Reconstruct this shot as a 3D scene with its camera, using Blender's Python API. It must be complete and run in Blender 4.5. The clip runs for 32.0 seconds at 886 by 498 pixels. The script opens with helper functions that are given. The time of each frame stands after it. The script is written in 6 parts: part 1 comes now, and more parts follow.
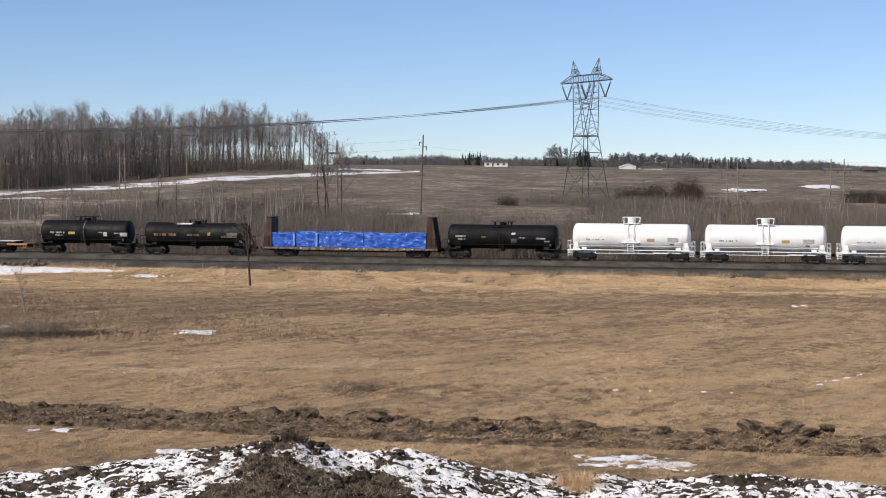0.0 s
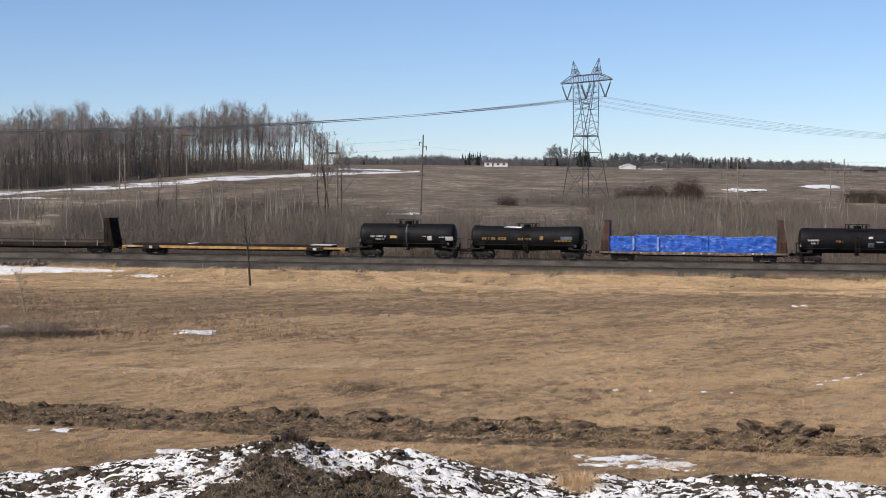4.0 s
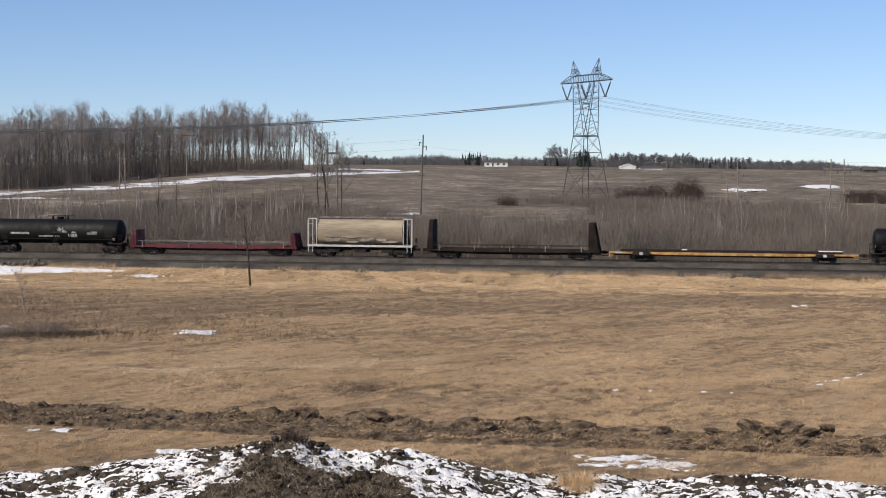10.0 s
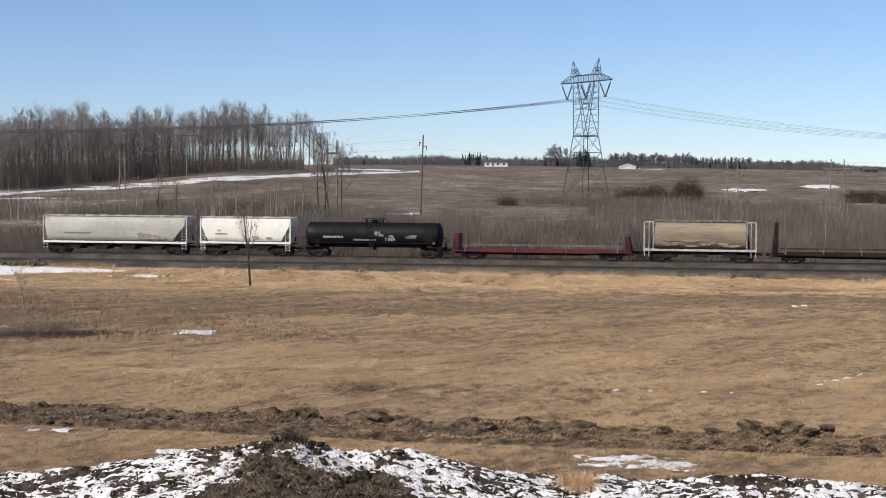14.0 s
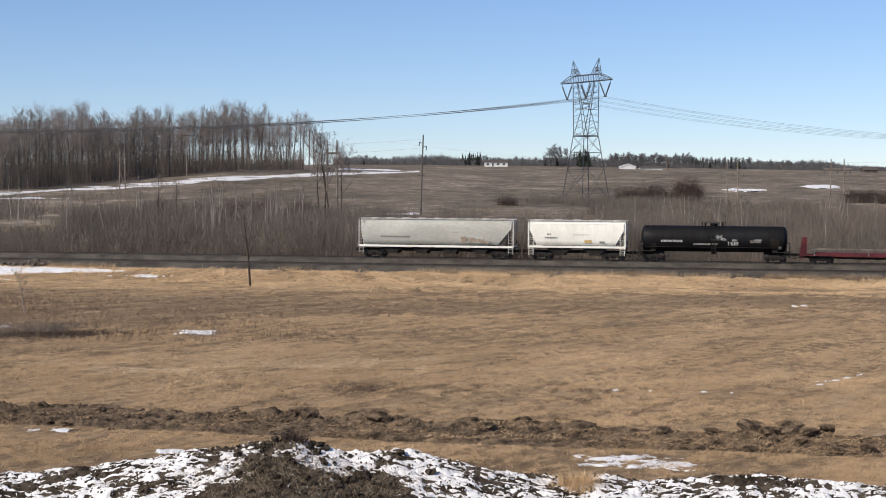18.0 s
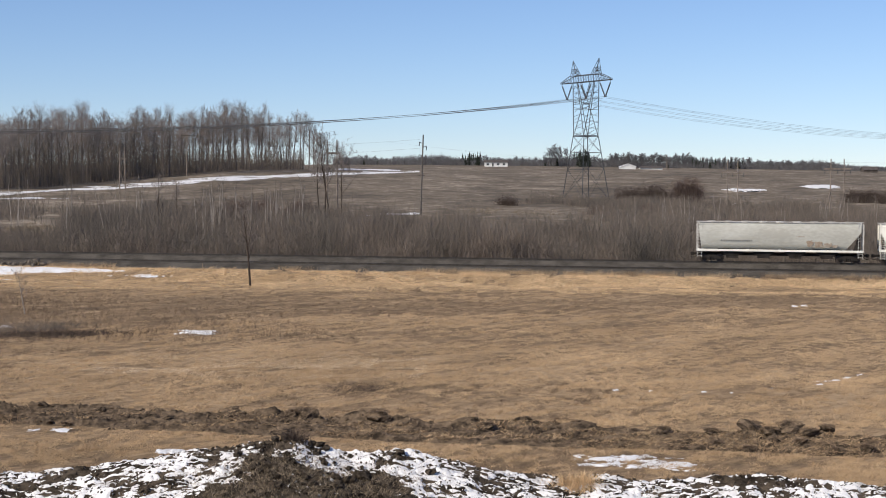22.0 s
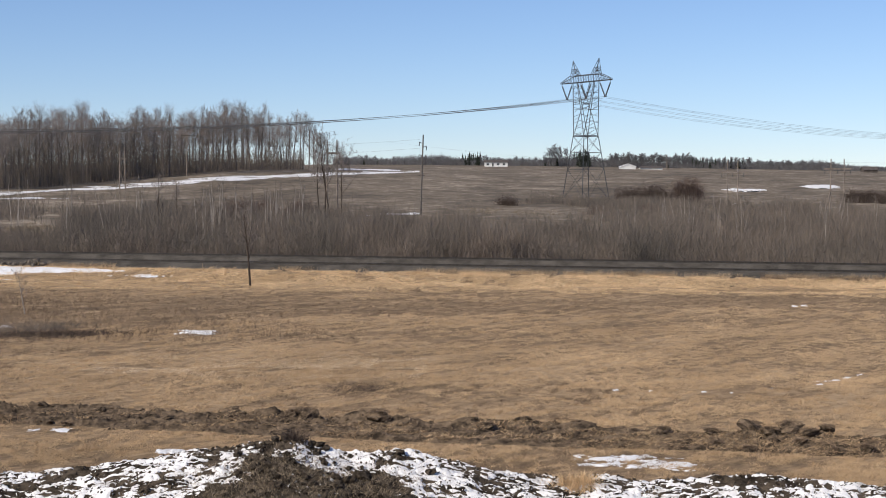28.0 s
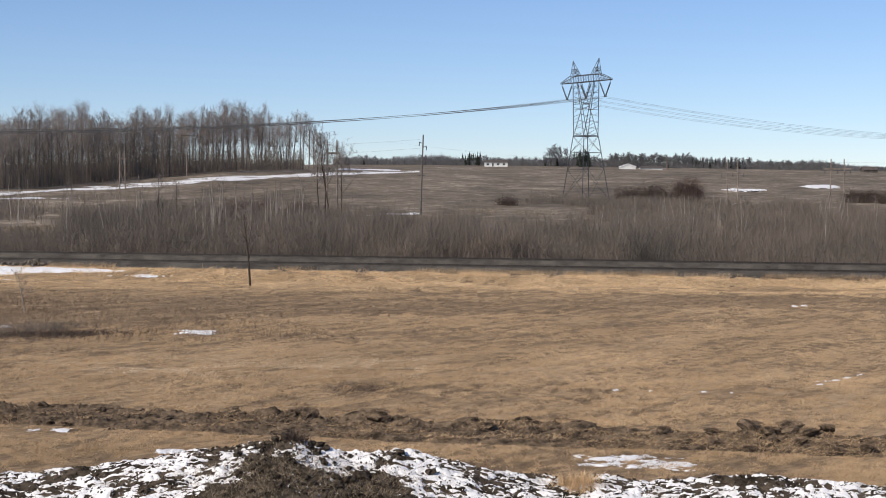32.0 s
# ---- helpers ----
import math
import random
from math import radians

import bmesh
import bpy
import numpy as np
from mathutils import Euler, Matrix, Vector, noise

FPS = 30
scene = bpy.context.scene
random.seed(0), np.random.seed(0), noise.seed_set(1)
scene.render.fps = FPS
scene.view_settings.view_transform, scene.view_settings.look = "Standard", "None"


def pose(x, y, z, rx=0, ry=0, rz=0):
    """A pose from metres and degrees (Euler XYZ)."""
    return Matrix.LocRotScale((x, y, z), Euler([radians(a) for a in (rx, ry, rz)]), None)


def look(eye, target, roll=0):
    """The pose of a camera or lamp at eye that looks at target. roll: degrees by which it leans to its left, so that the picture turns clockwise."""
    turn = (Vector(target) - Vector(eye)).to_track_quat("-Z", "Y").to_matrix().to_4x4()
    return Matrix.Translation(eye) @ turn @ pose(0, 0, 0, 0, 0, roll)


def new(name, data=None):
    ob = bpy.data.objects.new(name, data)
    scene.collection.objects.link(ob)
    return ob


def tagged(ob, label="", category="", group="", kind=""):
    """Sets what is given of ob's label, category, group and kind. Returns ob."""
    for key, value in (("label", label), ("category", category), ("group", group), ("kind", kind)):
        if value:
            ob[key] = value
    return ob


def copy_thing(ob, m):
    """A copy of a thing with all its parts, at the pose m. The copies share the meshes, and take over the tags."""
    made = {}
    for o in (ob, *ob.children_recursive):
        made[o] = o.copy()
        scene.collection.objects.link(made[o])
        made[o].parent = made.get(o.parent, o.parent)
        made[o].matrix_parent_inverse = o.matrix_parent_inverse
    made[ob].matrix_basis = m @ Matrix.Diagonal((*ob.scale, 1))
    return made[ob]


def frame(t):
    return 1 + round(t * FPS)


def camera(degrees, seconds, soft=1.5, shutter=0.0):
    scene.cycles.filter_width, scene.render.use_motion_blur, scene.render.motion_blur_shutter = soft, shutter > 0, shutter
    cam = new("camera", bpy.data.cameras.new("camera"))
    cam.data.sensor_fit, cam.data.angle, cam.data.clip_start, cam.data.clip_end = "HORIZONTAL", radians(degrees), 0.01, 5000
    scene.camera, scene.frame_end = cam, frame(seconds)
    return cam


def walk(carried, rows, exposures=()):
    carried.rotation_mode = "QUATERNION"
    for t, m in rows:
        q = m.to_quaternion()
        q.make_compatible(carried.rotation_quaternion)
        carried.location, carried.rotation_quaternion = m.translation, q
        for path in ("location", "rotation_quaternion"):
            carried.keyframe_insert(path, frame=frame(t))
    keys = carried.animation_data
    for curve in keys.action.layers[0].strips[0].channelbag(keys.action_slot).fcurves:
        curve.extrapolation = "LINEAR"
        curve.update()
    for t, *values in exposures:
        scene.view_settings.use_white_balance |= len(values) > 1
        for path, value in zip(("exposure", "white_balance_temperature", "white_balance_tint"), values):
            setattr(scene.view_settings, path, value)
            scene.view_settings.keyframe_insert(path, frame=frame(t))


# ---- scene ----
import itertools

# ---------------------------------------------------------------- camera
EYE = (0.0, 0.0, 7.7)
cam = camera(30.0, 32.0, soft=1.0, shutter=0.25)
walk(cam, [(0.0, pose(*EYE, 88.02, 0, 0)), (32.0, pose(*EYE, 88.02, 0, 0))], exposures=[(0.0, -0.03, 6050, 13), (32.0, -0.03, 6050, 13)])

# ---------------------------------------------------------------- world, sun, exposure
SUN_EL, SUN_AZ = radians(37), radians(-128)
world = bpy.data.worlds.new("sky")
scene.world = world
world.use_nodes = True
wn = world.node_tree
sky = wn.nodes.new("ShaderNodeTexSky")
sky.sky_type, sky.sun_disc = "NISHITA", False
sky.sun_elevation, sky.sun_rotation = SUN_EL, SUN_AZ
sky.air_density, sky.dust_density, sky.ozone_density = 0.8, 0.0, 4.0
tint = wn.nodes.new("ShaderNodeMix")
tint.data_type, tint.blend_type = "RGBA", "MULTIPLY"
tint.inputs[0].default_value, tint.inputs[7].default_value = 1.0, (0.995, 0.965, 1.0, 1)
wn.links.new(sky.outputs[0], tint.inputs[6])
wn.links.new(tint.outputs[2], wn.nodes["Background"].inputs[0])
wn.nodes["Background"].inputs[1].default_value = 0.109
sun = new("sun", bpy.data.lights.new("sun", "SUN"))
sun.data.energy, sun.data.angle, sun.data.color = 4.9, radians(0.53), (1.0, 0.87, 0.66)
sun.matrix_world = look((0, 0, 0), (-math.sin(SUN_AZ) * math.cos(SUN_EL), -math.cos(SUN_AZ) * math.cos(SUN_EL), -math.sin(SUN_EL)))

# ---------------------------------------------------------------- materials
def mat(name, base, dark=None, rough=0.8, metal=0.0, coarse=1.0, fine=20.0, bump=0.25, island=0.0, each=0.0, spec=0.5, stretch=(1, 1, 1), edge=(0.35, 0.65)):
    """A surface with stains at one scale and grain at another; island and each vary the lightness from blade to blade and piece to piece."""
    m = bpy.data.materials.new(name)
    m.use_nodes = True
    t = m.node_tree
    n, link = t.nodes, t.links.new
    p = n["Principled BSDF"]
    dark = dark or tuple(c * 0.65 for c in base)
    co = n.new("ShaderNodeTexCoord")
    mp = n.new("ShaderNodeMapping")
    mp.inputs["Scale"].default_value = stretch
    link(co.outputs["Object"], mp.inputs["Vector"])
    a = n.new("ShaderNodeTexNoise")
    a.inputs["Scale"].default_value, a.inputs["Detail"].default_value = coarse, 6
    b = n.new("ShaderNodeTexNoise")
    b.inputs["Scale"].default_value, b.inputs["Detail"].default_value = fine, 4
    link(mp.outputs[0], a.inputs["Vector"])
    link(mp.outputs[0], b.inputs["Vector"])
    add = n.new("ShaderNodeMath")
    add.operation = "MULTIPLY_ADD"
    add.inputs[1].default_value = 0.45
    link(b.outputs[0], add.inputs[0])
    link(a.outputs[0], add.inputs[2])
    rg = n.new("ShaderNodeMapRange")
    rg.inputs[1].default_value, rg.inputs[2].default_value = edge[0] + 0.22, edge[1] + 0.22
    link(add.outputs[0], rg.inputs[0])
    mx = n.new("ShaderNodeMix")
    mx.data_type = "RGBA"
    mx.inputs[6].default_value, mx.inputs[7].default_value = (*dark, 1), (*base, 1)
    link(rg.outputs[0], mx.inputs[0])
    colour = mx.outputs[2]
    for amount, node, socket in ((island, "ShaderNodeNewGeometry", "Random Per Island"), (each, "ShaderNodeObjectInfo", "Random")):
        if amount:
            src = n.new(node)
            r = n.new("ShaderNodeMapRange")
            r.inputs[3].default_value, r.inputs[4].default_value = 1 - amount, 1 + amount
            link(src.outputs[socket], r.inputs[0])
            v = n.new("ShaderNodeVectorMath")
            v.operation = "SCALE"
            link(colour, v.inputs[0])
            link(r.outputs[0], v.inputs["Scale"])
            colour = v.outputs[0]
    link(colour, p.inputs["Base Color"])
    rr = n.new("ShaderNodeMapRange")
    rr.inputs[3].default_value, rr.inputs[4].default_value = min(1, rough + 0.12), max(0.05, rough - 0.1)
    link(rg.outputs[0], rr.inputs[0])
    link(rr.outputs[0], p.inputs["Roughness"])
    p.inputs["Metallic"].default_value = metal
    p.inputs["Specular IOR Level"].default_value = spec
    if bump:
        bp = n.new("ShaderNodeBump")
        bp.inputs["Strength"].default_value, bp.inputs["Distance"].default_value = bump, 0.5 / fine
        link(add.outputs[0], bp.inputs["Height"])
        link(bp.outputs[0], p.inputs["Normal"])
    return m


def patchy(name, stops, scales, weights, stretch=(1, 1, 1), rough=0.95, bump=0.6, relief=0.1, turn=0.0, twist=0.4):
    """Ground in which broad patches, streaks and tufts of several tones run into one another."""
    m = bpy.data.materials.new(name)
    m.use_nodes = True
    n, link = m.node_tree.nodes, m.node_tree.links.new
    p = n["Principled BSDF"]
    co = n.new("ShaderNodeTexCoord")
    total = None
    for s, w in zip(scales, weights):
        mp = n.new("ShaderNodeMapping")
        mp.vector_type = "TEXTURE"
        mp.inputs["Scale"].default_value = tuple(s / v for v in stretch)
        mp.inputs["Rotation"].default_value = (0, 0, radians(turn))
        link(co.outputs["Object"], mp.inputs["Vector"])
        t = n.new("ShaderNodeTexNoise")
        t.inputs["Scale"].default_value, t.inputs["Detail"].default_value, t.inputs["Distortion"].default_value = 1.0, 4, twist
        link(mp.outputs[0], t.inputs["Vector"])
        c = n.new("ShaderNodeMath")
        c.operation = "MULTIPLY_ADD"
        c.inputs[1].default_value, c.inputs[2].default_value = w, -0.5 * w
        link(t.outputs[0], c.inputs[0])
        if total is not None:
            link(total, c.inputs[2])
            c.inputs[2].default_value = 0
            d = n.new("ShaderNodeMath")
            d.operation = "SUBTRACT"
            d.inputs[1].default_value = 0.5 * w
            link(c.outputs[0], d.inputs[0])
            total = d.outputs[0]
        else:
            total = c.outputs[0]
    k = n.new("ShaderNodeMath")
    k.operation = "ADD"
    k.inputs[1].default_value = 0.5
    link(total, k.inputs[0])
    r = n.new("ShaderNodeValToRGB")
    while len(r.color_ramp.elements) < len(stops):
        r.color_ramp.elements.new(0.5)
    for e, (at, colour) in zip(r.color_ramp.elements, stops):
        e.position, e.color = at, (*colour, 1)
    link(k.outputs[0], r.inputs[0])
    link(r.outputs[0], p.inputs["Base Color"])
    p.inputs["Roughness"].default_value = rough
    p.inputs["Specular IOR Level"].default_value = 0.1
    bp = n.new("ShaderNodeBump")
    bp.inputs["Strength"].default_value, bp.inputs["Distance"].default_value = bump, relief
    link(k.outputs[0], bp.inputs["Height"])
    link(bp.outputs[0], p.inputs["Normal"])
    return m


M_ground = patchy("dry_turf", ((0.18, (0.12, 0.087, 0.055)), (0.40, (0.215, 0.152, 0.090)), (0.58, (0.32, 0.227, 0.133)), (0.82, (0.44, 0.325, 0.198))), (9, 2.4, 0.7, 0.22), (0.6, 0.65, 0.8, 0.7), (0.42, 1, 1), bump=0.5, relief=0.12, turn=54)
# The hillside stops are greyed slightly to carry the haze of distance.
M_hill = patchy("ploughed_hillside", ((0.2, (0.092, 0.078, 0.061)), (0.45, (0.155, 0.127, 0.095)), (0.62, (0.215, 0.178, 0.135)), (0.85, (0.38, 0.322, 0.25))), (45, 16, 6, 2), (0.65, 0.75, 0.85, 0.7), (1.3, 0.6, 1), bump=0.3, relief=0.3, turn=-20, twist=0.8)
M_grass = mat("dry_grass", (0.57, 0.416, 0.254), (0.42, 0.303, 0.185), 0.85, coarse=0.12, fine=0.9, bump=0, island=0.2, spec=0.1)
M_straw = mat("straw", (0.74, 0.55, 0.335), (0.55, 0.40, 0.24), 0.8, coarse=0.2, fine=1.5, bump=0, island=0.3, spec=0.2)
M_bleached = mat("bleached_straw", (0.76, 0.61, 0.43), (0.55, 0.43, 0.30), 0.8, coarse=0.2, fine=1.5, bump=0, island=0.3, spec=0.2)
M_weed = mat("dead_weeds", (0.235, 0.174, 0.121), (0.15, 0.111, 0.080), 0.9, coarse=0.2, fine=1.5, bump=0, island=0.35, spec=0.1)
M_palegrass = mat("bleached_grass", (0.33, 0.27, 0.195), (0.2, 0.16, 0.115), 0.9, coarse=0.1, fine=1, bump=0, island=0.35, spec=0.1)
M_soil = mat("turned_soil", (0.196, 0.145, 0.098), (0.043, 0.033, 0.024), 0.95, coarse=2.2, fine=9, bump=1.0, each=0.3, spec=0.1, stretch=(0.7, 1, 1.2))
M_crust = mat("dirty_snow_crust", (0.80, 0.80, 0.81), (0.36, 0.345, 0.33), 0.6, coarse=3.2, fine=26, bump=0.5, spec=0.3, stretch=(0.5, 1, 1), edge=(0.24, 0.46))
M_muck = mat("dark_mucky_soil", (0.10, 0.08, 0.06), (0.022, 0.018, 0.014), 0.95, coarse=3, fine=14, bump=1.0, each=0.3, spec=0.1)
M_snow = mat("old_snow", (0.86, 0.87, 0.89), (0.70, 0.69, 0.68), 0.6, coarse=2.2, fine=12, bump=0.6, spec=0.3)
M_ballast = mat("grey_ballast", (0.098, 0.088, 0.075), (0.045, 0.040, 0.034), 0.95, coarse=0.5, fine=5, bump=0.8, island=0.3, spec=0.15)
M_tie = mat("creosoted_wood", (0.085, 0.074, 0.062), None, 0.9, coarse=3, fine=30, each=0.3)
M_rail = mat("rusty_rail", (0.07, 0.06, 0.05), (0.04, 0.034, 0.029), 0.6, 0.3, coarse=2, fine=30)
M_brush = mat("bare_brush", (0.208, 0.170, 0.141), (0.114, 0.103, 0.090), 0.9, coarse=0.11, fine=0.6, bump=0, island=0.22, spec=0.1)
M_birch = mat("pale_bark", (0.43, 0.39, 0.345), (0.24, 0.21, 0.18), 0.8, coarse=1.5, fine=8, bump=0.2, spec=0.2)
M_bark = mat("grey_bark", (0.200, 0.167, 0.146), (0.105, 0.086, 0.078), 0.9, coarse=1.5, fine=10, bump=0.5, each=0.25, spec=0.1)
M_twig = mat("bare_twigs", (0.275, 0.240, 0.218), (0.18, 0.156, 0.142), 0.9, coarse=0.3, fine=2, bump=0, island=0.35, each=0.2, spec=0.1)
# Greyer and bluer than the near twigs: distance haze put into the colour.
M_haze = mat("hazed_far_twigs", (0.16, 0.156, 0.160), (0.11, 0.107, 0.111), 0.9, coarse=0.3, fine=2, bump=0, island=0.2, spec=0.1)
M_conifer = mat("dark_conifer", (0.05, 0.06, 0.043), (0.028, 0.034, 0.026), 0.9, coarse=0.5, fine=4, bump=0, island=0.35, spec=0.1)
M_steel = mat("weathered_galvanized_steel", (0.072, 0.077, 0.085), (0.042, 0.044, 0.048), 0.75, 0.0, coarse=0.5, fine=5, bump=0.1)
M_wire = mat("weathered_aluminium_wire", (0.12, 0.112, 0.11), (0.08, 0.075, 0.073), 0.7, coarse=0.2, fine=4, bump=0, spec=0.2)
M_pole = mat("grey_pole_wood", (0.27, 0.225, 0.185), (0.15, 0.12, 0.10), 0.9, coarse=1, fine=10, bump=0.3)
M_darkpole = mat("dark_pole_wood", (0.135, 0.12, 0.105), (0.08, 0.07, 0.062), 0.9, coarse=1, fine=10, bump=0.3)
M_glassy = mat("dark_insulator", (0.09, 0.10, 0.11), None, 0.3, 0, coarse=2, fine=9, bump=0)

# ---------------------------------------------------------------- mesh helpers
def part(name, bm, material, parent=None, label=""):
    """Links a bmesh as one mesh object under a thing or under a part."""
    me = bpy.data.meshes.new(name)
    bm.to_mesh(me)
    bm.free()
    me.materials.append(material)
    ob = new(name, me)
    if parent is not None:
        ob.parent = parent
    return tagged(ob, label) if label else ob


def shared(name, me, parent, m=None):
    ob = new(name, me)
    ob.parent = parent
    if m is not None:
        ob.matrix_basis = m
    return ob


def empty(name, m=None, **tags):
    ob = new(name)
    if m is not None:
        ob.matrix_basis = m
    return tagged(ob, **tags)


def tris(name, verts, faces, material, parent=None, smooth=False):
    """A mesh from arrays of corners and of triangles or quads."""
    verts, faces = np.asarray(verts, np.float32), np.asarray(faces, np.int32)
    k = faces.shape[1]
    me = bpy.data.meshes.new(name)
    me.vertices.add(len(verts))
    me.vertices.foreach_set("co", verts.ravel())
    me.loops.add(faces.size)
    me.loops.foreach_set("vertex_index", faces.ravel())
    me.polygons.add(len(faces))
    me.polygons.foreach_set("loop_start", np.arange(0, faces.size, k, dtype=np.int32))
    me.polygons.foreach_set("loop_total", np.full(len(faces), k, np.int32))
    me.polygons.foreach_set("use_smooth", np.full(len(faces), smooth))
    me.update(calc_edges=True)
    me.materials.append(material)
    ob = new(name, me)
    if parent is not None:
        ob.parent = parent
    return ob


def box(bm, x0, x1, y0, y1, z0, z1, bevel=0.0):
    m = Matrix.LocRotScale(((x0 + x1) / 2, (y0 + y1) / 2, (z0 + z1) / 2), None, (x1 - x0, y1 - y0, z1 - z0))
    made = bmesh.ops.create_cube(bm, size=1, matrix=m)["verts"]
    if bevel:
        edges = list({e for v in made for e in v.link_edges})
        bmesh.ops.bevel(bm, geom=edges, offset=bevel, segments=1, affect="EDGES")
    return bm


def rod(bm, p0, p1, r0, r1=None, n=8):
    """A tapered round bar between two points."""
    p0, p1 = Vector(p0), Vector(p1)
    d = p1 - p0
    m = Matrix.Translation((p0 + p1) / 2) @ d.to_track_quat("Z", "Y").to_matrix().to_4x4()
    bmesh.ops.create_cone(bm, cap_ends=True, segments=n, radius1=r0, radius2=r0 if r1 is None else r1, depth=d.length, matrix=m)
    return bm


def loft(bm, rings, closed=True):
    """Skins closed rings of equal count, capped at both ends."""
    made = [[bm.verts.new(p) for p in r] for r in rings]
    for a, b in zip(made, made[1:]):
        for i in range(len(a)):
            j = (i + 1) % len(a)
            bm.faces.new((a[i], a[j], b[j], b[i]))
    bm.faces.new(made[0][::-1])
    bm.faces.new(made[-1])
    bmesh.ops.recalc_face_normals(bm, faces=bm.faces)
    return bm


def smooth(bm, angle=40):
    for f in bm.faces:
        f.smooth = True
    for e in bm.edges:
        if len(e.link_faces) == 2 and e.calc_face_angle(0) > radians(angle):
            e.smooth = False
    return bm


def B():
    return bmesh.new()


def vnoise(x, y, scale, seed=0, octaves=4):
    """Smooth value noise of arrays, between -1 and 1."""
    out, amp, total = 0.0, 1.0, 0.0
    x, y = np.asarray(x, float) / scale, np.asarray(y, float) / scale
    for o in range(octaves):
        xi, yi = np.floor(x).astype(np.int64), np.floor(y).astype(np.int64)
        fx, fy = x - xi, y - yi
        fx, fy = fx * fx * (3 - 2 * fx), fy * fy * (3 - 2 * fy)

        def h(i, j):
            k = (i * 374761393 + j * 668265263 + (seed + o * 17) * 1274126177) & 0x7FFFFFFF
            k = ((k ^ (k >> 13)) * 1274126177) & 0x7FFFFFFF
            return ((k ^ (k >> 16)) & 0xFFFF) / 32767.5 - 1
        v = (h(xi, yi) * (1 - fx) + h(xi + 1, yi) * fx) * (1 - fy) + (h(xi, yi + 1) * (1 - fx) + h(xi + 1, yi + 1) * fx) * fy
        out, total = out + amp * v, total + amp
        x, y, amp = x * 2.03 + 5.1, y * 2.03 + 9.7, amp * 0.5
    return out / total


def sticks(p0, p1, r, rng):
    """Three-sided tapering sticks from arrays of feet, tips and radii: corners and triangles."""
    n = len(p0)
    d = p1 - p0
    d = d / np.maximum(np.linalg.norm(d, axis=1, keepdims=True), 1e-6)
    side = np.cross(d, rng.normal(size=(n, 3)))
    side /= np.maximum(np.linalg.norm(side, axis=1, keepdims=True), 1e-6)
    up = np.cross(d, side)
    r = np.asarray(r).reshape(-1, 1)
    ring = [p0 + r * (math.cos(a) * side + math.sin(a) * up) for a in (0, 2.094, 4.189)]
    verts = np.stack(ring + [p1], axis=1).reshape(-1, 3)
    base = np.arange(n)[:, None] * 4
    faces = np.concatenate([base + np.array(f) for f in ((0, 1, 3), (1, 2, 3), (2, 0, 3))], axis=0)
    return verts, faces


def slivers(p0, p1, r, rng):
    """Narrow flat blades, one triangle each, turned every way."""
    d = p1 - p0
    side = np.cross(d, rng.normal(size=d.shape))
    side *= np.asarray(r).reshape(-1, 1) / np.maximum(np.linalg.norm(side, axis=1, keepdims=True), 1e-6)
    verts = np.stack([p0 - side, p0 + side, p1], axis=1).reshape(-1, 3)
    return verts, np.arange(3 * len(d)).reshape(-1, 3)


# ---------------------------------------------------------------- the lie of the land
TURN = radians(10.77)          # the railway's angle to the picture
CT, ST = math.cos(TURN), math.sin(TURN)
MID = 191.2                    # metres to the railway straight ahead
GRADE = -0.00675


def along(x, y):
    return x * CT - (y - MID) * ST


def beyond(x, y):
    return (y - MID) * CT + x * ST


def rail_z(s):
    return 0.12 + GRADE * s


def on_track(s, off=0.0, up=0.0):
    return (s * CT + off * ST, MID - s * ST + off * CT, rail_z(s) + up)


NEAR_Y = (-600, 0, 6, 12, 20, 30, 38, 48, 56, 70, 165, 400)
NEAR_Z = (6, 6, 5.7, 3.9, 2.2, 1.0, 0.4, -1.2, -1.85, -1.95, -2.0, -2.0)
FAR_Y = (205, 260, 344, 430, 520, 620, 800, 1000, 1300, 3200)
FAR_A = (-0.268, -0.137, -0.0123, 0.1025, 0.268)
FAR_Z = ((-1.2, 1.9, 3.9, 7.7, 9.5, 13, 19, 24, 22, 10),
         (-1.2, 0.8, 3.9, 7.0, 12.5, 16.2, 21, 24, 22, 10),
         (-1.2, -0.3, 2.8, 6.0, 9.5, 13.6, 19.2, 24.4, 22, 10),
         (-1.2, -0.3, 2.4, 3.6, 6.6, 10.9, 17.3, 23.1, 21, 10),
         (-1.2, -0.3, 2.4, 4.0, 6.8, 9.8, 15.4, 20.3, 19, 10))


def step(a, b, v):
    t = np.clip((v - a) / (b - a), 0, 1)
    return t * t * (3 - 2 * t)


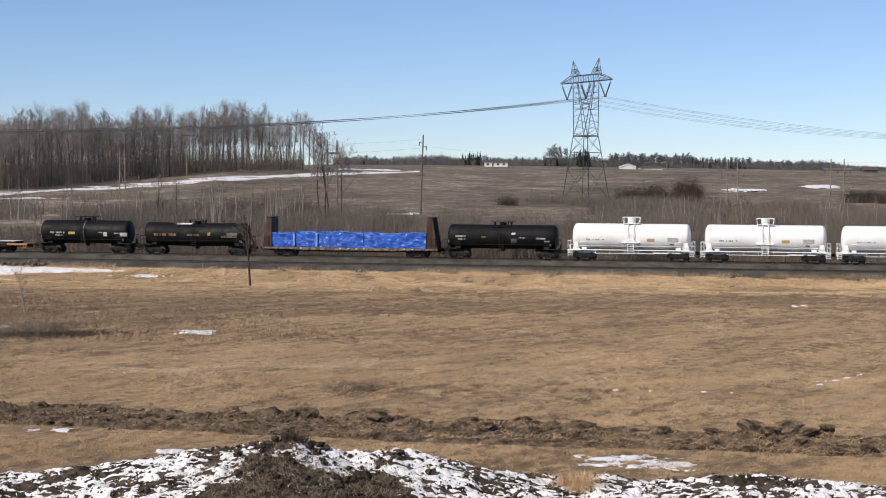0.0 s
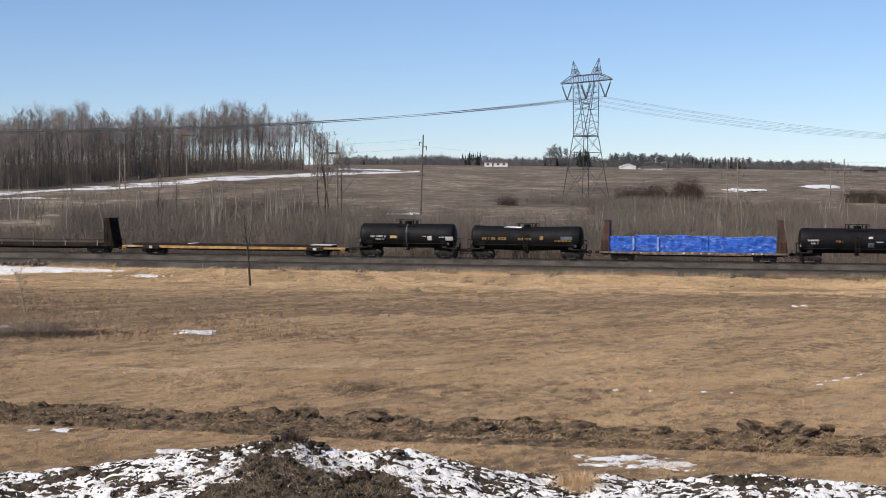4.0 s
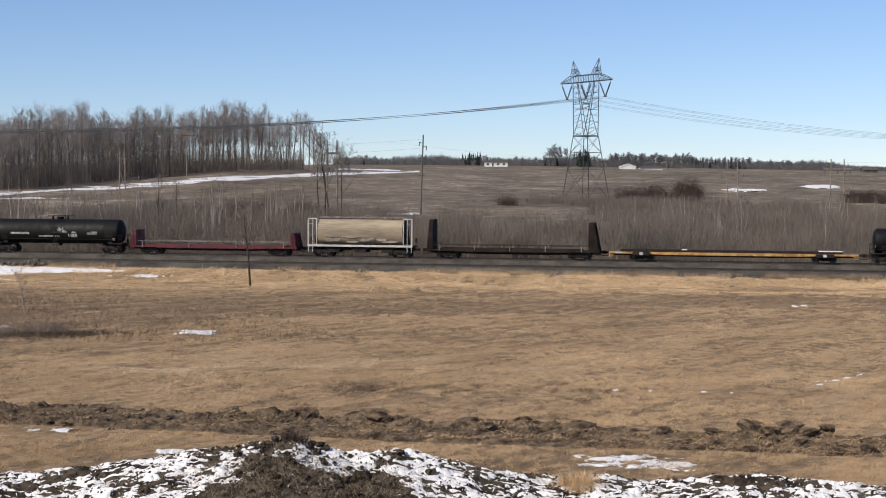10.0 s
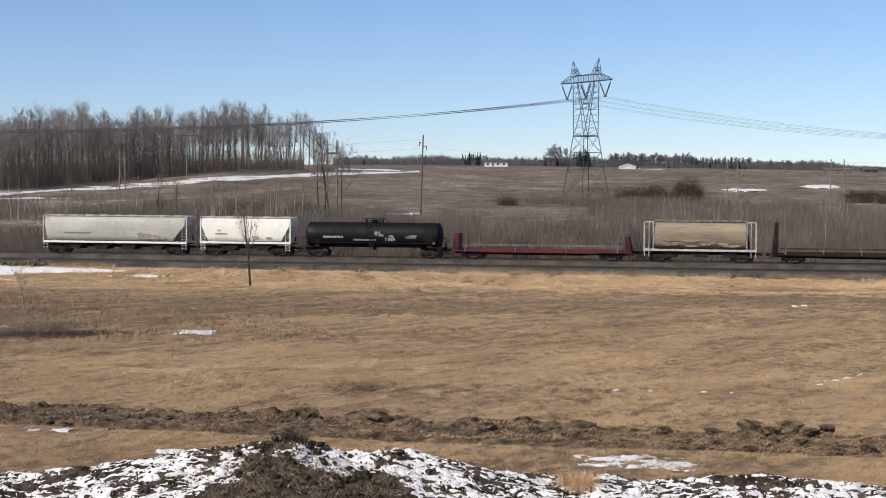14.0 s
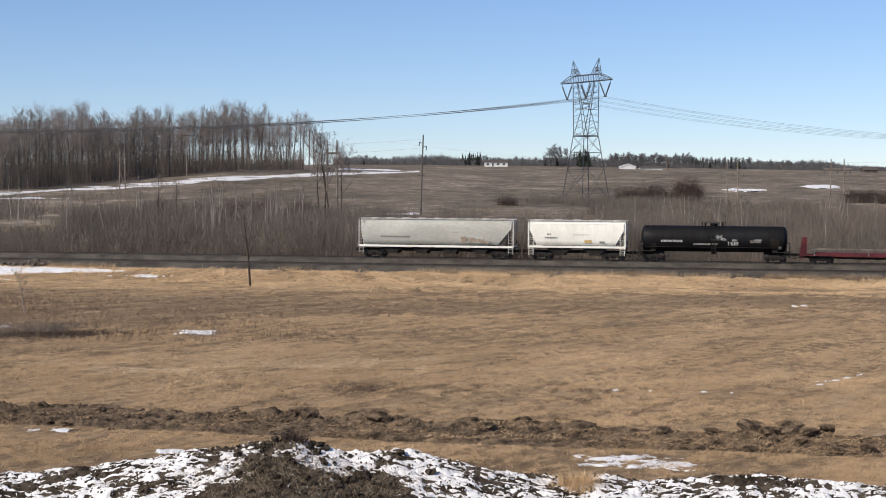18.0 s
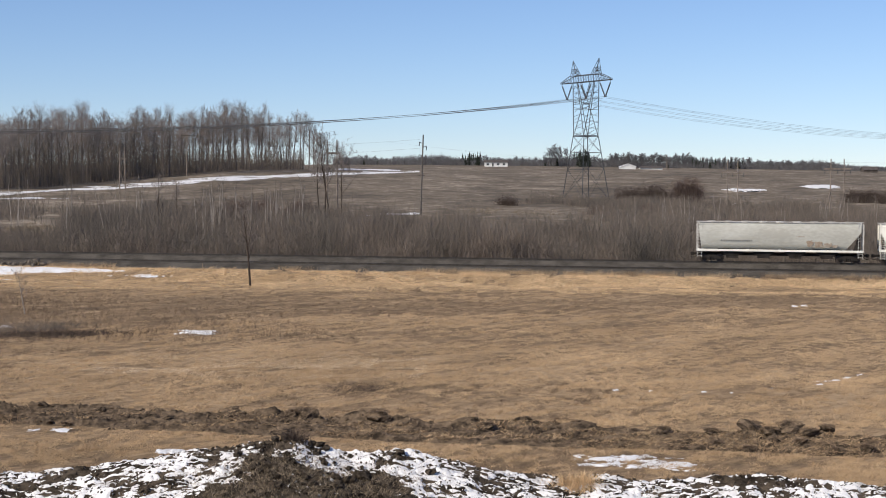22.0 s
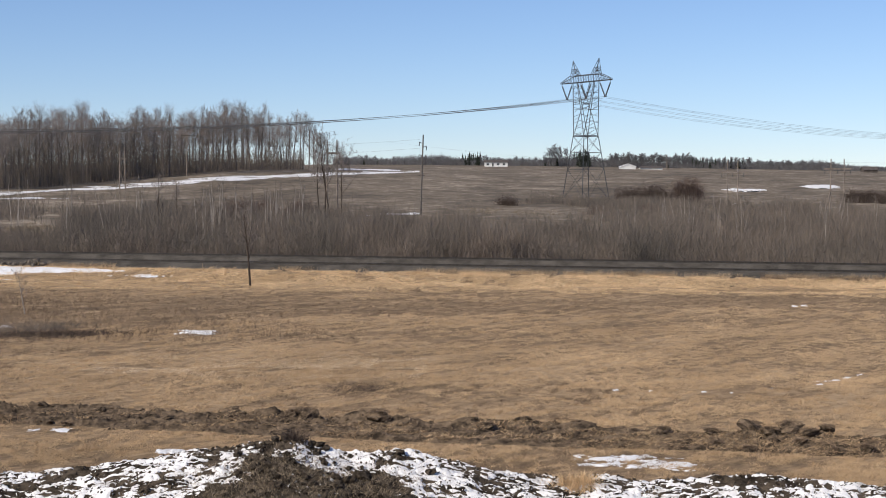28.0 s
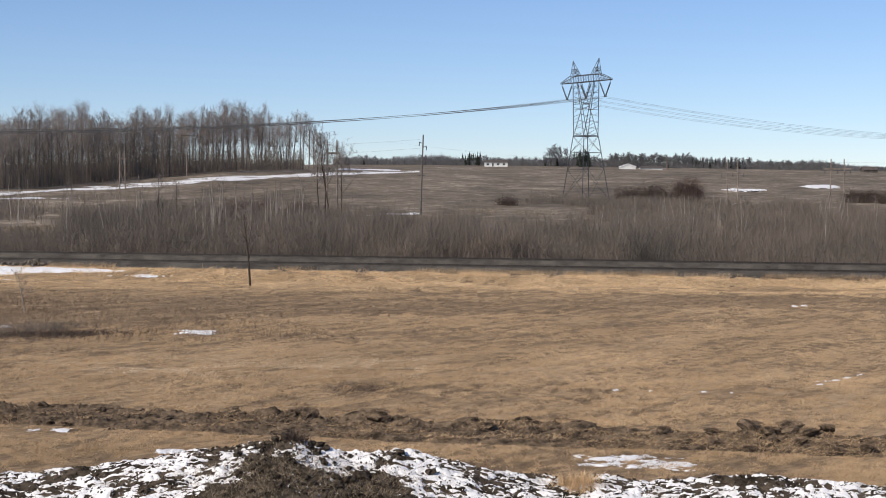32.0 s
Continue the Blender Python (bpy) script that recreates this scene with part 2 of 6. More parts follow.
def land(x, y):
    """Height of the ground."""
    x, y = np.atleast_1d(np.asarray(x, float)), np.atleast_1d(np.asarray(y, float))
    d, s = beyond(x, y), along(x, y)
    near = np.interp(y, NEAR_Y, NEAR_Z) + 0.10 * vnoise(x, y, 14, 3) * step(40, 60, y) + 0.05 * vnoise((0.59 * x + 0.807 * y) * 0.2, 0.59 * y - 0.807 * x, 1.1, 19, 2) * step(50, 62, y)
    a = np.clip(x / np.maximum(y, 200), -0.268, 0.268)
    cols = np.array([np.interp(y, FAR_Y, z) for z in FAR_Z])
    i = np.clip(np.searchsorted(FAR_A, a) - 1, 0, 3)
    fa = np.array(FAR_A)
    w = (a - fa[i]) / (fa[i + 1] - fa[i])
    k = np.arange(len(x))
    far = cols[i, k] * (1 - w) + cols[i + 1, k] * w + 0.35 * vnoise(x, y, 45, 5)
    bank = rail_z(np.clip(s, -270, 430)) - 1.45
    z = near * (1 - step(-17, -8.5, d)) + bank * step(-17, -8.5, d)
    z = z * (1 - step(5, 22, d)) + far * step(5, 22, d)
    return z


def land1(x, y):
    return float(land(x, y)[0])


def grid(name, xs, ys, fz, material, parent=None, smooth_shade=True):
    X, Y = np.meshgrid(xs, ys)
    v = np.stack([X.ravel(), Y.ravel(), fz(X.ravel(), Y.ravel())], axis=1)
    nx, ny = len(xs), len(ys)
    i = (np.arange(ny - 1)[:, None] * nx + np.arange(nx - 1)).ravel()
    return tris(name, v, np.stack([i, i + 1, i + nx + 1, i + nx], axis=1), material, parent, smooth_shade)


def ground():
    rows = np.concatenate([np.linspace(-500, -20, 12), np.linspace(-10, 40, 26), np.linspace(41, 110, 210), np.linspace(110.6, 200, 150), np.linspace(202, 420, 80), np.geomspace(426, 3200, 60)])
    cols = np.concatenate([np.linspace(-1, -0.30, 12), np.linspace(-0.29, 0.29, 230), np.linspace(0.30, 1, 12)])
    wide = 60 + 0.95 * np.abs(rows)
    X, Y = wide[:, None] * cols[None, :], np.repeat(rows[:, None], len(cols), 1)
    x, y = X.ravel(), Y.ravel()
    z = land(x, y)
    nx = len(cols)
    i = (np.arange(len(rows) - 1)[:, None] * nx + np.arange(nx - 1)).ravel()
    ob = tris("ground", np.stack([x, y, z], 1), np.stack([i, i + 1, i + nx + 1, i + nx], 1), M_ground, None, True)
    ob.data.materials.append(M_hill)
    i0 = np.stack([i, i + 1, i + nx + 1, i + nx], 1)
    ob.data.polygons.foreach_set("material_index", (beyond(x, y)[i0].mean(1) > 0).astype(np.int32))
    tagged(ob, "rolling brown winter fields with dry mown turf", "ground", kind="structure")


ground()


def track_bed():
    """Grey ballast in two benches: the main line and a lower siding in front of it."""
    prof = ((-8.6, -1.50), (-8.0, -1.38), (-6.4, -0.79), (-3.1, -0.785), (-1.9, -0.185), (2.0, -0.185), (4.2, -1.5), (4.6, -1.7))
    ss = np.arange(-260, 421, 0.9)
    rng = np.random.default_rng(4)
    v = []
    for s in ss:
        for k, (d, z) in enumerate(prof):
            e = 0.0 if 2 < k < 6 else rng.normal() * 0.10
            v.append(on_track(s + rng.normal() * 0.1, d + e, z + rng.normal() * 0.015))
    n = len(prof)
    i = (np.arange(len(ss) - 1)[:, None] * n + np.arange(n - 1)).ravel()
    ob = tris("track_bed", v, np.stack([i, i + n, i + n + 1, i + 1], 1), M_ballast)
    tagged(ob, "grey crushed-stone railway bed above the field", "railway bed", kind="structure")
    for name, off, up in (("main_line", 0.0, 0.0), ("siding", -4.3, -0.6)):
        line = empty(name, Matrix.Translation(on_track(0, off, up)) @ pose(0, 0, 0, 0, 0.387, -math.degrees(TURN)), kind="structure",
                     label="straight railway track with rusty rails on wooden ties", category="railway track")
        for y in (-0.755, 0.755):
            bm = B()
            r = [(y - 0.07, -0.17), (y + 0.07, -0.17), (y + 0.07, -0.155), (y + 0.01, -0.14), (y + 0.01, -0.045), (y + 0.036, -0.035), (y + 0.036, 0), (y - 0.036, 0), (y - 0.036, -0.035), (y - 0.01, -0.045), (y - 0.01, -0.14), (y - 0.07, -0.155)]
            loft(bm, [[(x, *p) for p in r] for x in (-260, 420)])
            part("rail", bm, M_rail, line)
        bm = B()
        box(bm, -0.11, 0.11, -1.3, 1.3, -0.33, -0.165)
        first = part("tie", bm, M_tie, line)
        first.location.x = -76
        for k in range(1, 280):
            shared("tie", first.data, line, Matrix.Translation((-76 + k * 0.545, random.uniform(-0.04, 0.04), 0)))


track_bed()

# ---------------------------------------------------------------- the train
M_white = mat("white_tank_paint", (0.90, 0.90, 0.89), (0.80, 0.795, 0.775), 0.45, coarse=0.5, fine=5, bump=0.04, stretch=(1, 1, 0.35))
M_black = mat("black_tank_paint", (0.0085, 0.0085, 0.0095), (0.005, 0.005, 0.0056), 0.62, coarse=0.6, fine=6, bump=0.05, stretch=(1, 1, 0.35), spec=0.18)
M_dull = mat("grimy_underframe", (0.035, 0.031, 0.028), (0.018, 0.016, 0.0145), 0.9, spec=0.15, coarse=1.2, fine=12, bump=0.2)
M_wheel = mat("worn_wheel_steel", (0.065, 0.052, 0.045), None, 0.6, 0.4, coarse=3, fine=25, bump=0.1)
M_tarp = mat("blue_tarpaulin", (0.038, 0.128, 0.55), (0.022, 0.082, 0.41), 0.26, coarse=0.8, fine=3, bump=0.6)


def crease_glints(m):
    """Pale lines over the tarpaulin: sun glints along its creases, put into the colour."""
    n, link = m.node_tree.nodes, m.node_tree.links.new
    p = n["Principled BSDF"]
    src = p.inputs["Base Color"].links[0].from_socket
    co = n.new("ShaderNodeTexCoord")
    mp = n.new("ShaderNodeMapping")
    mp.inputs["Rotation"].default_value, mp.inputs["Scale"].default_value = (0, 0.75, 0), (0.45, 0.3, 1.5)
    t = n.new("ShaderNodeTexNoise")
    t.inputs["Scale"].default_value, t.inputs["Detail"].default_value, t.inputs["Distortion"].default_value = 1.1, 3, 0.1
    link(co.outputs["Object"], mp.inputs["Vector"])
    link(mp.outputs[0], t.inputs["Vector"])
    a = n.new("ShaderNodeMath")
    a.operation = "SUBTRACT"
    a.inputs[1].default_value = 0.52
    b = n.new("ShaderNodeMath")
    b.operation = "ABSOLUTE"
    r = n.new("ShaderNodeMapRange")
    r.inputs[1].default_value, r.inputs[2].default_value, r.inputs[3].default_value, r.inputs[4].default_value = 0.0, 0.026, 0.24, 0.0
    link(t.outputs[0], a.inputs[0])
    link(a.outputs[0], b.inputs[0])
    link(b.outputs[0], r.inputs[0])
    mx = n.new("ShaderNodeMix")
    mx.data_type = "RGBA"
    mx.inputs[7].default_value = (0.52, 0.62, 0.85, 1)
    link(r.outputs[0], mx.inputs[0])
    link(src, mx.inputs[6])
    link(mx.outputs[2], p.inputs["Base Color"])


crease_glints(M_tarp)
M_tarp_pale = mat("pale_tarpaulin", (0.30, 0.42, 0.75), (0.10, 0.2, 0.62), 0.45, coarse=3, fine=12, bump=0.3)
M_deck = mat("worn_deck_wood", (0.24, 0.19, 0.145), (0.13, 0.10, 0.08), 0.9, coarse=1, fine=9, bump=0.3, each=0.25)
M_brown = mat("rusty_brown_paint", (0.085, 0.04, 0.028), (0.045, 0.024, 0.018), 0.75, coarse=0.8, fine=7, bump=0.1)
M_grimy = mat("dark_brown_steel", (0.036, 0.027, 0.022), (0.019, 0.015, 0.013), 0.9, spec=0.12, coarse=0.8, fine=7, bump=0.1)
M_yellow = mat("faded_yellow_paint", (0.56, 0.32, 0.095), (0.24, 0.135, 0.05), 0.6, coarse=1.6, fine=7, bump=0.05)
M_red = mat("red_car_paint", (0.115, 0.012, 0.016), (0.065, 0.010, 0.012), 0.65, coarse=0.8, fine=7, bump=0.05)
M_tan = mat("weathered_tan_paint", (0.33, 0.265, 0.172), (0.185, 0.148, 0.105), 0.6, coarse=0.6, fine=4, bump=0.03, stretch=(0.18, 1, 1.5))
M_cream = mat("cream_white_paint", (0.86, 0.85, 0.78), (0.74, 0.72, 0.64), 0.5, coarse=0.5, fine=4, bump=0.04, stretch=(1, 1, 0.4))
M_grey = mat("weathered_light_grey_paint", (0.50, 0.505, 0.46), (0.37, 0.365, 0.325), 0.55, coarse=0.35, fine=4, bump=0.05, stretch=(0.5, 1, 1.2))
M_silver = mat("pale_grey_rail_paint", (0.56, 0.55, 0.53), (0.36, 0.34, 0.31), 0.55, coarse=1, fine=8, bump=0.05)
M_mark = mat("white_stencil", (0.60, 0.60, 0.59), (0.34, 0.34, 0.33), 0.6, coarse=4, fine=30, bump=0)
M_markdark = mat("dark_stencil", (0.21, 0.21, 0.20), None, 0.6, coarse=4, fine=30, bump=0)
M_faded = mat("faded_yellow_stencil", (0.30, 0.175, 0.04), (0.14, 0.085, 0.03), 0.7, coarse=4, fine=30, bump=0)
M_band = mat("dull_blue_grey_band", (0.11, 0.13, 0.16), (0.05, 0.06, 0.075), 0.7, coarse=2, fine=9, bump=0)
M_ochre = mat("yellow_placard", (0.58, 0.41, 0.15), (0.42, 0.29, 0.11), 0.6, coarse=4, fine=30, bump=0)
M_grime = mat("brown_grime_stain", (0.30, 0.255, 0.20), (0.20, 0.17, 0.13), 0.8, coarse=1, fine=8, bump=0)

M_rust = mat("dull_galvanized_rail", (0.26, 0.235, 0.21), (0.13, 0.10, 0.085), 0.7, coarse=2, fine=9, bump=0.1)

M_dusty = mat("dusty_faded_sill", (0.27, 0.215, 0.17), (0.10, 0.07, 0.055), 0.85, coarse=2.2, fine=9, bump=0.1)

CARS = []
TRUCK = {}


def truck_meshes():
    bm = B()                                   # a wheelset: two flanged wheels on an axle
    for y in (-0.755, 0.755):
        o = 1 if y > 0 else -1
        rod(bm, (0, y - 0.065, 0), (0, y + 0.065, 0), 0.42, n=20)
        rod(bm, (0, y - o * 0.065, 0), (0, y - o * 0.09, 0), 0.45, n=20)
        rod(bm, (0, y + o * 0.065, 0), (0, y + o * 0.11, 0), 0.14, n=10)
    rod(bm, (0, -1.05, 0), (0, 1.05, 0), 0.08, n=8)
    box(bm, -0.3, 0.3, -0.70, -0.695 + 0.01, -0.03, 0.03)
    TRUCK["wheelset"] = bm
    bm = B()                                   # one cast side frame
    y0, y1 = -0.09, 0.09
    pts = [(-1.12, 0.36), (-1.12, 0.62), (-0.75, 0.66), (-0.45, 0.80), (0.45, 0.80), (0.75, 0.66), (1.12, 0.62), (1.12, 0.36), (0.72, 0.40), (0.34, 0.20), (-0.34, 0.20), (-0.72, 0.40)]
    loft(bm, [[(x, y, z) for x, z in pts] for y in (y0, y1)])
    for x in (-0.2, 0, 0.2):
        rod(bm, (x, -0.1, 0.25), (x, -0.1, 0.55), 0.085, n=8)
    for x in (-0.89, 0.89):
        box(bm, x - 0.14, x + 0.14, -0.16, 0.14, 0.30, 0.56)
    TRUCK["side_frame"] = bm
    bm = B()
    box(bm, -0.22, 0.22, -1.1, 1.1, 0.42, 0.72, 0.04)
    rod(bm, (0, 0, 0.7), (0, 0, 0.92), 0.3, n=12)
    TRUCK["truck"] = bm
    for k, m in (("wheelset", M_wheel), ("side_frame", M_dull), ("truck", M_dull)):
        me = bpy.data.meshes.new(k)
        smooth(TRUCK[k]).to_mesh(me)
        TRUCK[k].free()
        me.materials.append(m)
        TRUCK[k] = me


truck_meshes()
WHEELS = []


def trucks(car, half):
    for x in (-half, half):
        t = shared("truck", TRUCK["truck"], car, pose(x, 0, 0))
        for y in (-1.0, 1.0):
            shared("side_frame", TRUCK["side_frame"], t, pose(0, y, 0, 0, 0, 0 if y < 0 else 180))
        for dx in (-0.89, 0.89):
            WHEELS.append((dx, shared("wheelset", TRUCK["wheelset"], t, pose(dx, 0, 0.42))))


def couplers(car, half, reach):
    for o in (-1, 1):
        bm = B()
        box(bm, *sorted((o * (half - 0.9), o * (half + reach - 0.2))), -0.11, 0.11, 0.74, 0.98, 0.03)
        box(bm, *sorted((o * (half + reach - 0.32), o * (half + reach + 0.06))), -0.20, 0.16, 0.66, 1.04, 0.06)
        part("coupler", bm, M_dull, car)
        bm = B()
        path = [(o * (half - 0.2), -0.3, 0.75), (o * (half + reach * 0.35), -0.32, 0.5), (o * (half + reach * 0.8), -0.25, 0.42), (o * (half + reach), -0.2, 0.55)]
        for a, b in zip(path, path[1:]):
            rod(bm, a, b, 0.035, n=5)
        part("brake_hose", bm, M_dull, car)


def ladder(bm, x0, x1, y, z0, z1, n, r=0.025, rail=0.03):
    for x in (x0, x1):
        rod(bm, (x, y, z0), (x, y, z1), rail, n=5)
    for k in range(n):
        z = z0 + (z1 - z0) * (k + 0.5) / n
        rod(bm, (x0, y, z), (x1, y, z), r, n=5)


def ring(x, r, cz, n=32, ry=None):
    return [(x, (ry or r) * math.cos(2 * math.pi * k / n), cz + r * math.sin(2 * math.pi * k / n)) for k in range(n)]


def tank_rings(length, r, cz, dip=0.0, head=0.33):
    """Rings of a tank with dished heads; dip lowers its middle."""
    out = []
    flat = length / 2 - head * r
    for k in range(7):
        a = math.pi / 2 * k / 6
        out.append((-flat - head * r * math.cos(a), max(0.02, r * math.sin(a) ** 0.8)))
    for k in range(1, 12):
        out.append((-flat + 2 * flat * k / 12, r))
    for k in range(7):
        a = math.pi / 2 * (1 - k / 6)
        out.append((flat + head * r * math.cos(a), max(0.02, r * math.sin(a) ** 0.8)))
    return [ring(x, q, cz - dip * (1 - abs(2 * x / length))) for x, q in out]


def on_shell(bm, x0, x1, z0, z1, r, cz, lift=0.006, n=4):
    """A thin curved plate that lies on the near side of a tank."""
    vs = []
    for k in range(n + 1):
        z = z0 + (z1 - z0) * k / n
        y = -math.sqrt(max(0.0, (r + lift) ** 2 - (z - cz) ** 2))
        vs.append((bm.verts.new((x0, y, z)), bm.verts.new((x1, y, z))))
    for (a, b), (c, d) in zip(vs, vs[1:]):
        bm.faces.new((a, b, d, c))


def bars(bm, x0, x1, z0, z1, r, cz, rng, gap=0.06):
    """A line of unreadable stencilled characters."""
    x = x0
    while x < x1:
        w = rng.uniform(0.07, 0.13)
        if rng.random() > 0.14:
            on_shell(bm, x, min(x + w, x1), z0, z1, r, cz)
        x += w + gap


def tank_car(name, s, body, shell, r, cz, mat_shell, label, half_truck, dip=0.0, stripe=None, reach=0.5, marks=(), style="plain"):
    car = empty(name, label=label, category="tank car", group="cars of the freight train")
    CARS.append((car, s))
    part("tank", smooth(loft(B(), tank_rings(shell, r, cz, dip))), mat_shell, car)
    trim = mat_shell if style == "white" else M_dull
    h = body / 2
    for o in (-1, 1):                                   # stub sill, cradle and end platform
        bm = B()
        box(bm, *sorted((o * (shell / 2 - 2.6), o * h)), -0.3, 0.3, 0.75, 1.12, 0.02)
        box(bm, *sorted((o * (h - 1.5), o * h)), -1.45, 1.45, 1.08, 1.16, 0.01)
        part("end_platform", bm, trim, car)
        bm = B()
        c = o * (half_truck)
        n = 16
        ri, ro = r * 0.99, r + 0.05
        loft(bm, [[(x, q * math.cos(a), cz + q * math.sin(a)) for q, a in [(ro, math.pi * (1.12 + 0.76 * k / n)) for k in range(n + 1)] + [(ri, math.pi * (1.88 - 0.76 * k / n)) for k in range(n + 1)]] for x in (c - 0.35, c + 0.35)])
        for y in (-0.9, 0.9):
            loft(bm, [[(c - 0.25, y - 0.03, 1.1), (c + 0.25, y - 0.03, 1.1), (c + 0.35, y - 0.03, cz - r * 0.6), (c - 0.35, y - 0.03, cz - r * 0.6)], [(c - 0.25, y + 0.03, 1.1), (c + 0.25, y + 0.03, 1.1), (c + 0.35, y + 0.03, cz - r * 0.6), (c - 0.35, y + 0.03, cz - r * 0.6)]])
        part("cradle", bm, trim, car)
        bm = B()                                        # end railing and steps
        for y in (-1.4, 1.4):
            for x in (o * (h - 0.08), o * (h - 0.42)):
                rod(bm, (x, y, 1.1), (x, y, 2.15), 0.028, n=5)
            rod(bm, (o * (h - 0.08), y, 2.15), (o * (h - 0.42), y, 2.15), 0.028, n=5)
            rod(bm, (o * (h - 0.08), y, 1.65), (o * (h - 0.42), y, 1.65), 0.022, n=5)
        rod(bm, (o * (h - 0.06), -1.4, 2.15), (o * (h - 0.06), 1.4, 2.15), 0.028, n=5)
        part("end_railing", bm, trim if style == "white" else M_dull, car)
        for y in (-1.42, 1.42):
            bm = B()
            ladder(bm, o * (h - 0.55), o * (h - 0.1), y, 0.45, 1.1, 3)
            part("sill_step", bm, trim, car)
        bm = B()
        rod(bm, (o * (h - 0.05), 0.7, 1.4), (o * (h - 0.12), 0.7, 1.4), 0.28, n=14)
        part("brake_wheel", bm, trim, car)
    if style == "white":
        for o, y in itertools.product((-1, 1), (-1.3, 1.3)):        # tapered bolster webs at the ends
            bm = B()
            loft(bm, [[(o * (h - 0.6), yy, 1.15), (o * (h - 1.4), yy, 1.15), (o * (h - 1.25), yy, 1.7), (o * (h - 1.12), yy * 0.93, 2.6), (o * (h - 0.95), yy * 0.93, 2.6)] for yy in (y - 0.05, y + 0.05)])
            part("bolster_web", bm, trim, car)
    else:
        for x, z0 in ((h - 1.7, cz - 1.12), (h - 1.15, cz - 1.05)):
            bm = B()
            on_shell(bm, x - 0.16, x + 0.16, z0, z0 + 0.3, r + 0.01, cz)
            part("placard", bm, M_mark, car, "small white diamond placard")
        bm = B()
        rod(bm, (-shell / 2 + 0.25, -1.0, cz + 0.5), (-shell / 2 + 0.25, -1.22, cz - 0.7), 0.03, n=5)
        part("grab_rail", bm, M_mark, car)
    bm = B()                                            # long running handrail on both sides
    for y in (-1.0, 1.0):
        yy = y * (r + 0.12)
        rod(bm, (-h + 0.9, yy, 1.62), (h - 0.9, yy, 1.62), 0.024, n=5)
        for x in np.linspace(-h + 0.9, h - 0.9, 8):
            rod(bm, (x, yy, 1.62), (x, y * r * 0.86, 1.62 - 0.02), 0.018, n=4)
    part("handrail", bm, trim, car)
    z = cz + r - dip
    if style == "white":
        bm = B()
        box(bm, -0.92, 0.92, -0.85, 0.85, z - 0.02, z + 0.05, 0.01)
        part("top_platform", bm, trim, car)
        bm = B()
        for x, y in itertools.product((-1.0, 1.0), (-0.85, 0.85)):
            rod(bm, (x * 0.86, y, z), (x * 0.95, y, z + 0.72), 0.03, n=5)
        for y in (-0.85, 0.85):
            rod(bm, (-0.98, y, z + 0.72), (0.98, y, z + 0.72), 0.035, n=5)
        for x in (-0.95, 0.95):
            rod(bm, (x, -0.85, z + 0.72), (x, 0.85, z + 0.72), 0.03, n=5)
        part("platform_railing", bm, trim, car)
        bm = B()
        rod(bm, (0, 0, z), (0, 0, z + 0.66), 0.46, n=18)
        rod(bm, (0, 0, z + 0.66), (0, 0, z + 0.76), 0.5, 0.36, n=18)
        part("valve_dome", smooth(bm), trim, car)
        for y in (-1, 1):
            bm = B()
            pts = [(y * 0.85, z), (y * (r + 0.16), cz + 0.5), (y * (r + 0.16), 0.75)]
            for x in (-0.34, 0.34):
                for a, b in zip(pts, pts[1:]):
                    rod(bm, (x, *a), (x, *b), 0.045, n=5)
            for k in range(13):
                q = k / 12
                zz = 0.8 + (cz + 0.5 - 0.8) * q
                rod(bm, (-0.34, y * (r + 0.16), zz), (0.34, y * (r + 0.16), zz), 0.025, n=4)
            part("side_ladder", bm, trim, car)
            bm = B()
            box(bm, -1.0, 1.0, *sorted((y * (r - 0.25), y * (r + 0.3))), 1.98, 2.04)
            part("ladder_step", bm, trim, car)
        bm = B()
        for y in (-1.3, 1.3):                           # side pipe and rail along the bottom
            box(bm, -h + 1.2, h - 1.2, y - 0.05, y + 0.05, 1.12, 1.22)
            rod(bm, (-h + 3.2, y, 0.78), (h - 4.6, y, 0.78), 0.035, n=5)
            for x in np.linspace(-h + 3.2, h - 4.6, 5):
                rod(bm, (x, y, 0.78), (x, y, 1.2), 0.025, n=4)
        part("side_rail", bm, trim, car)
        bm = B()
        box(bm, 2.5, 4.2, -1.3, -0.9, 0.78, 0.92, 0.02)
        part("tool_box", bm, trim, car)
    else:
        bm = B()
        rod(bm, (0, 0, z - 0.05), (0, 0, z + 0.22), 0.42, n=16)
        rod(bm, (0, 0, z + 0.22), (0, 0, z + 0.30), 0.46, n=16)
        part("manway", smooth(bm), M_black, car)
        for x, y, up, q in ((-0.95, 0, 0.34, 0.13), (0.95, 0, 0.34, 0.13), (0.55, 0.25, 0.42, 0.07)):
            part("valve", rod(B(), (x, y, z - 0.05), (x, y, z + up), q, n=10), M_black, car)
        bm = B()
        for y in (-0.75, 0.75):
            rod(bm, (-1.3, y, z + 0.42), (1.3, y, z + 0.42), 0.025, n=5)
            for x in (-1.3, 0, 1.3):
                rod(bm, (x, y, z - 0.35), (x, y, z + 0.42), 0.025, n=5)
        box(bm, -1.2, 1.2, -0.95, -0.7, z - 0.3, z - 0.26)
        part("top_railing", bm, M_black, car)
        for y in (-1, 1):
            bm = B()
            ladder(bm, -0.22, 0.22, y * (r + 0.14), 0.8, cz + 0.6, 9)
            part("side_ladder", bm, M_dull, car)
        bm = B()
        rod(bm, (0, 0, cz - r - dip - 0.28), (0, 0, cz - r - dip + 0.1), 0.2, 0.3, n=10)
        part("bottom_outlet", bm, M_dull, car)
    if stripe:
        bm = B()
        w = stripe
        n = 24
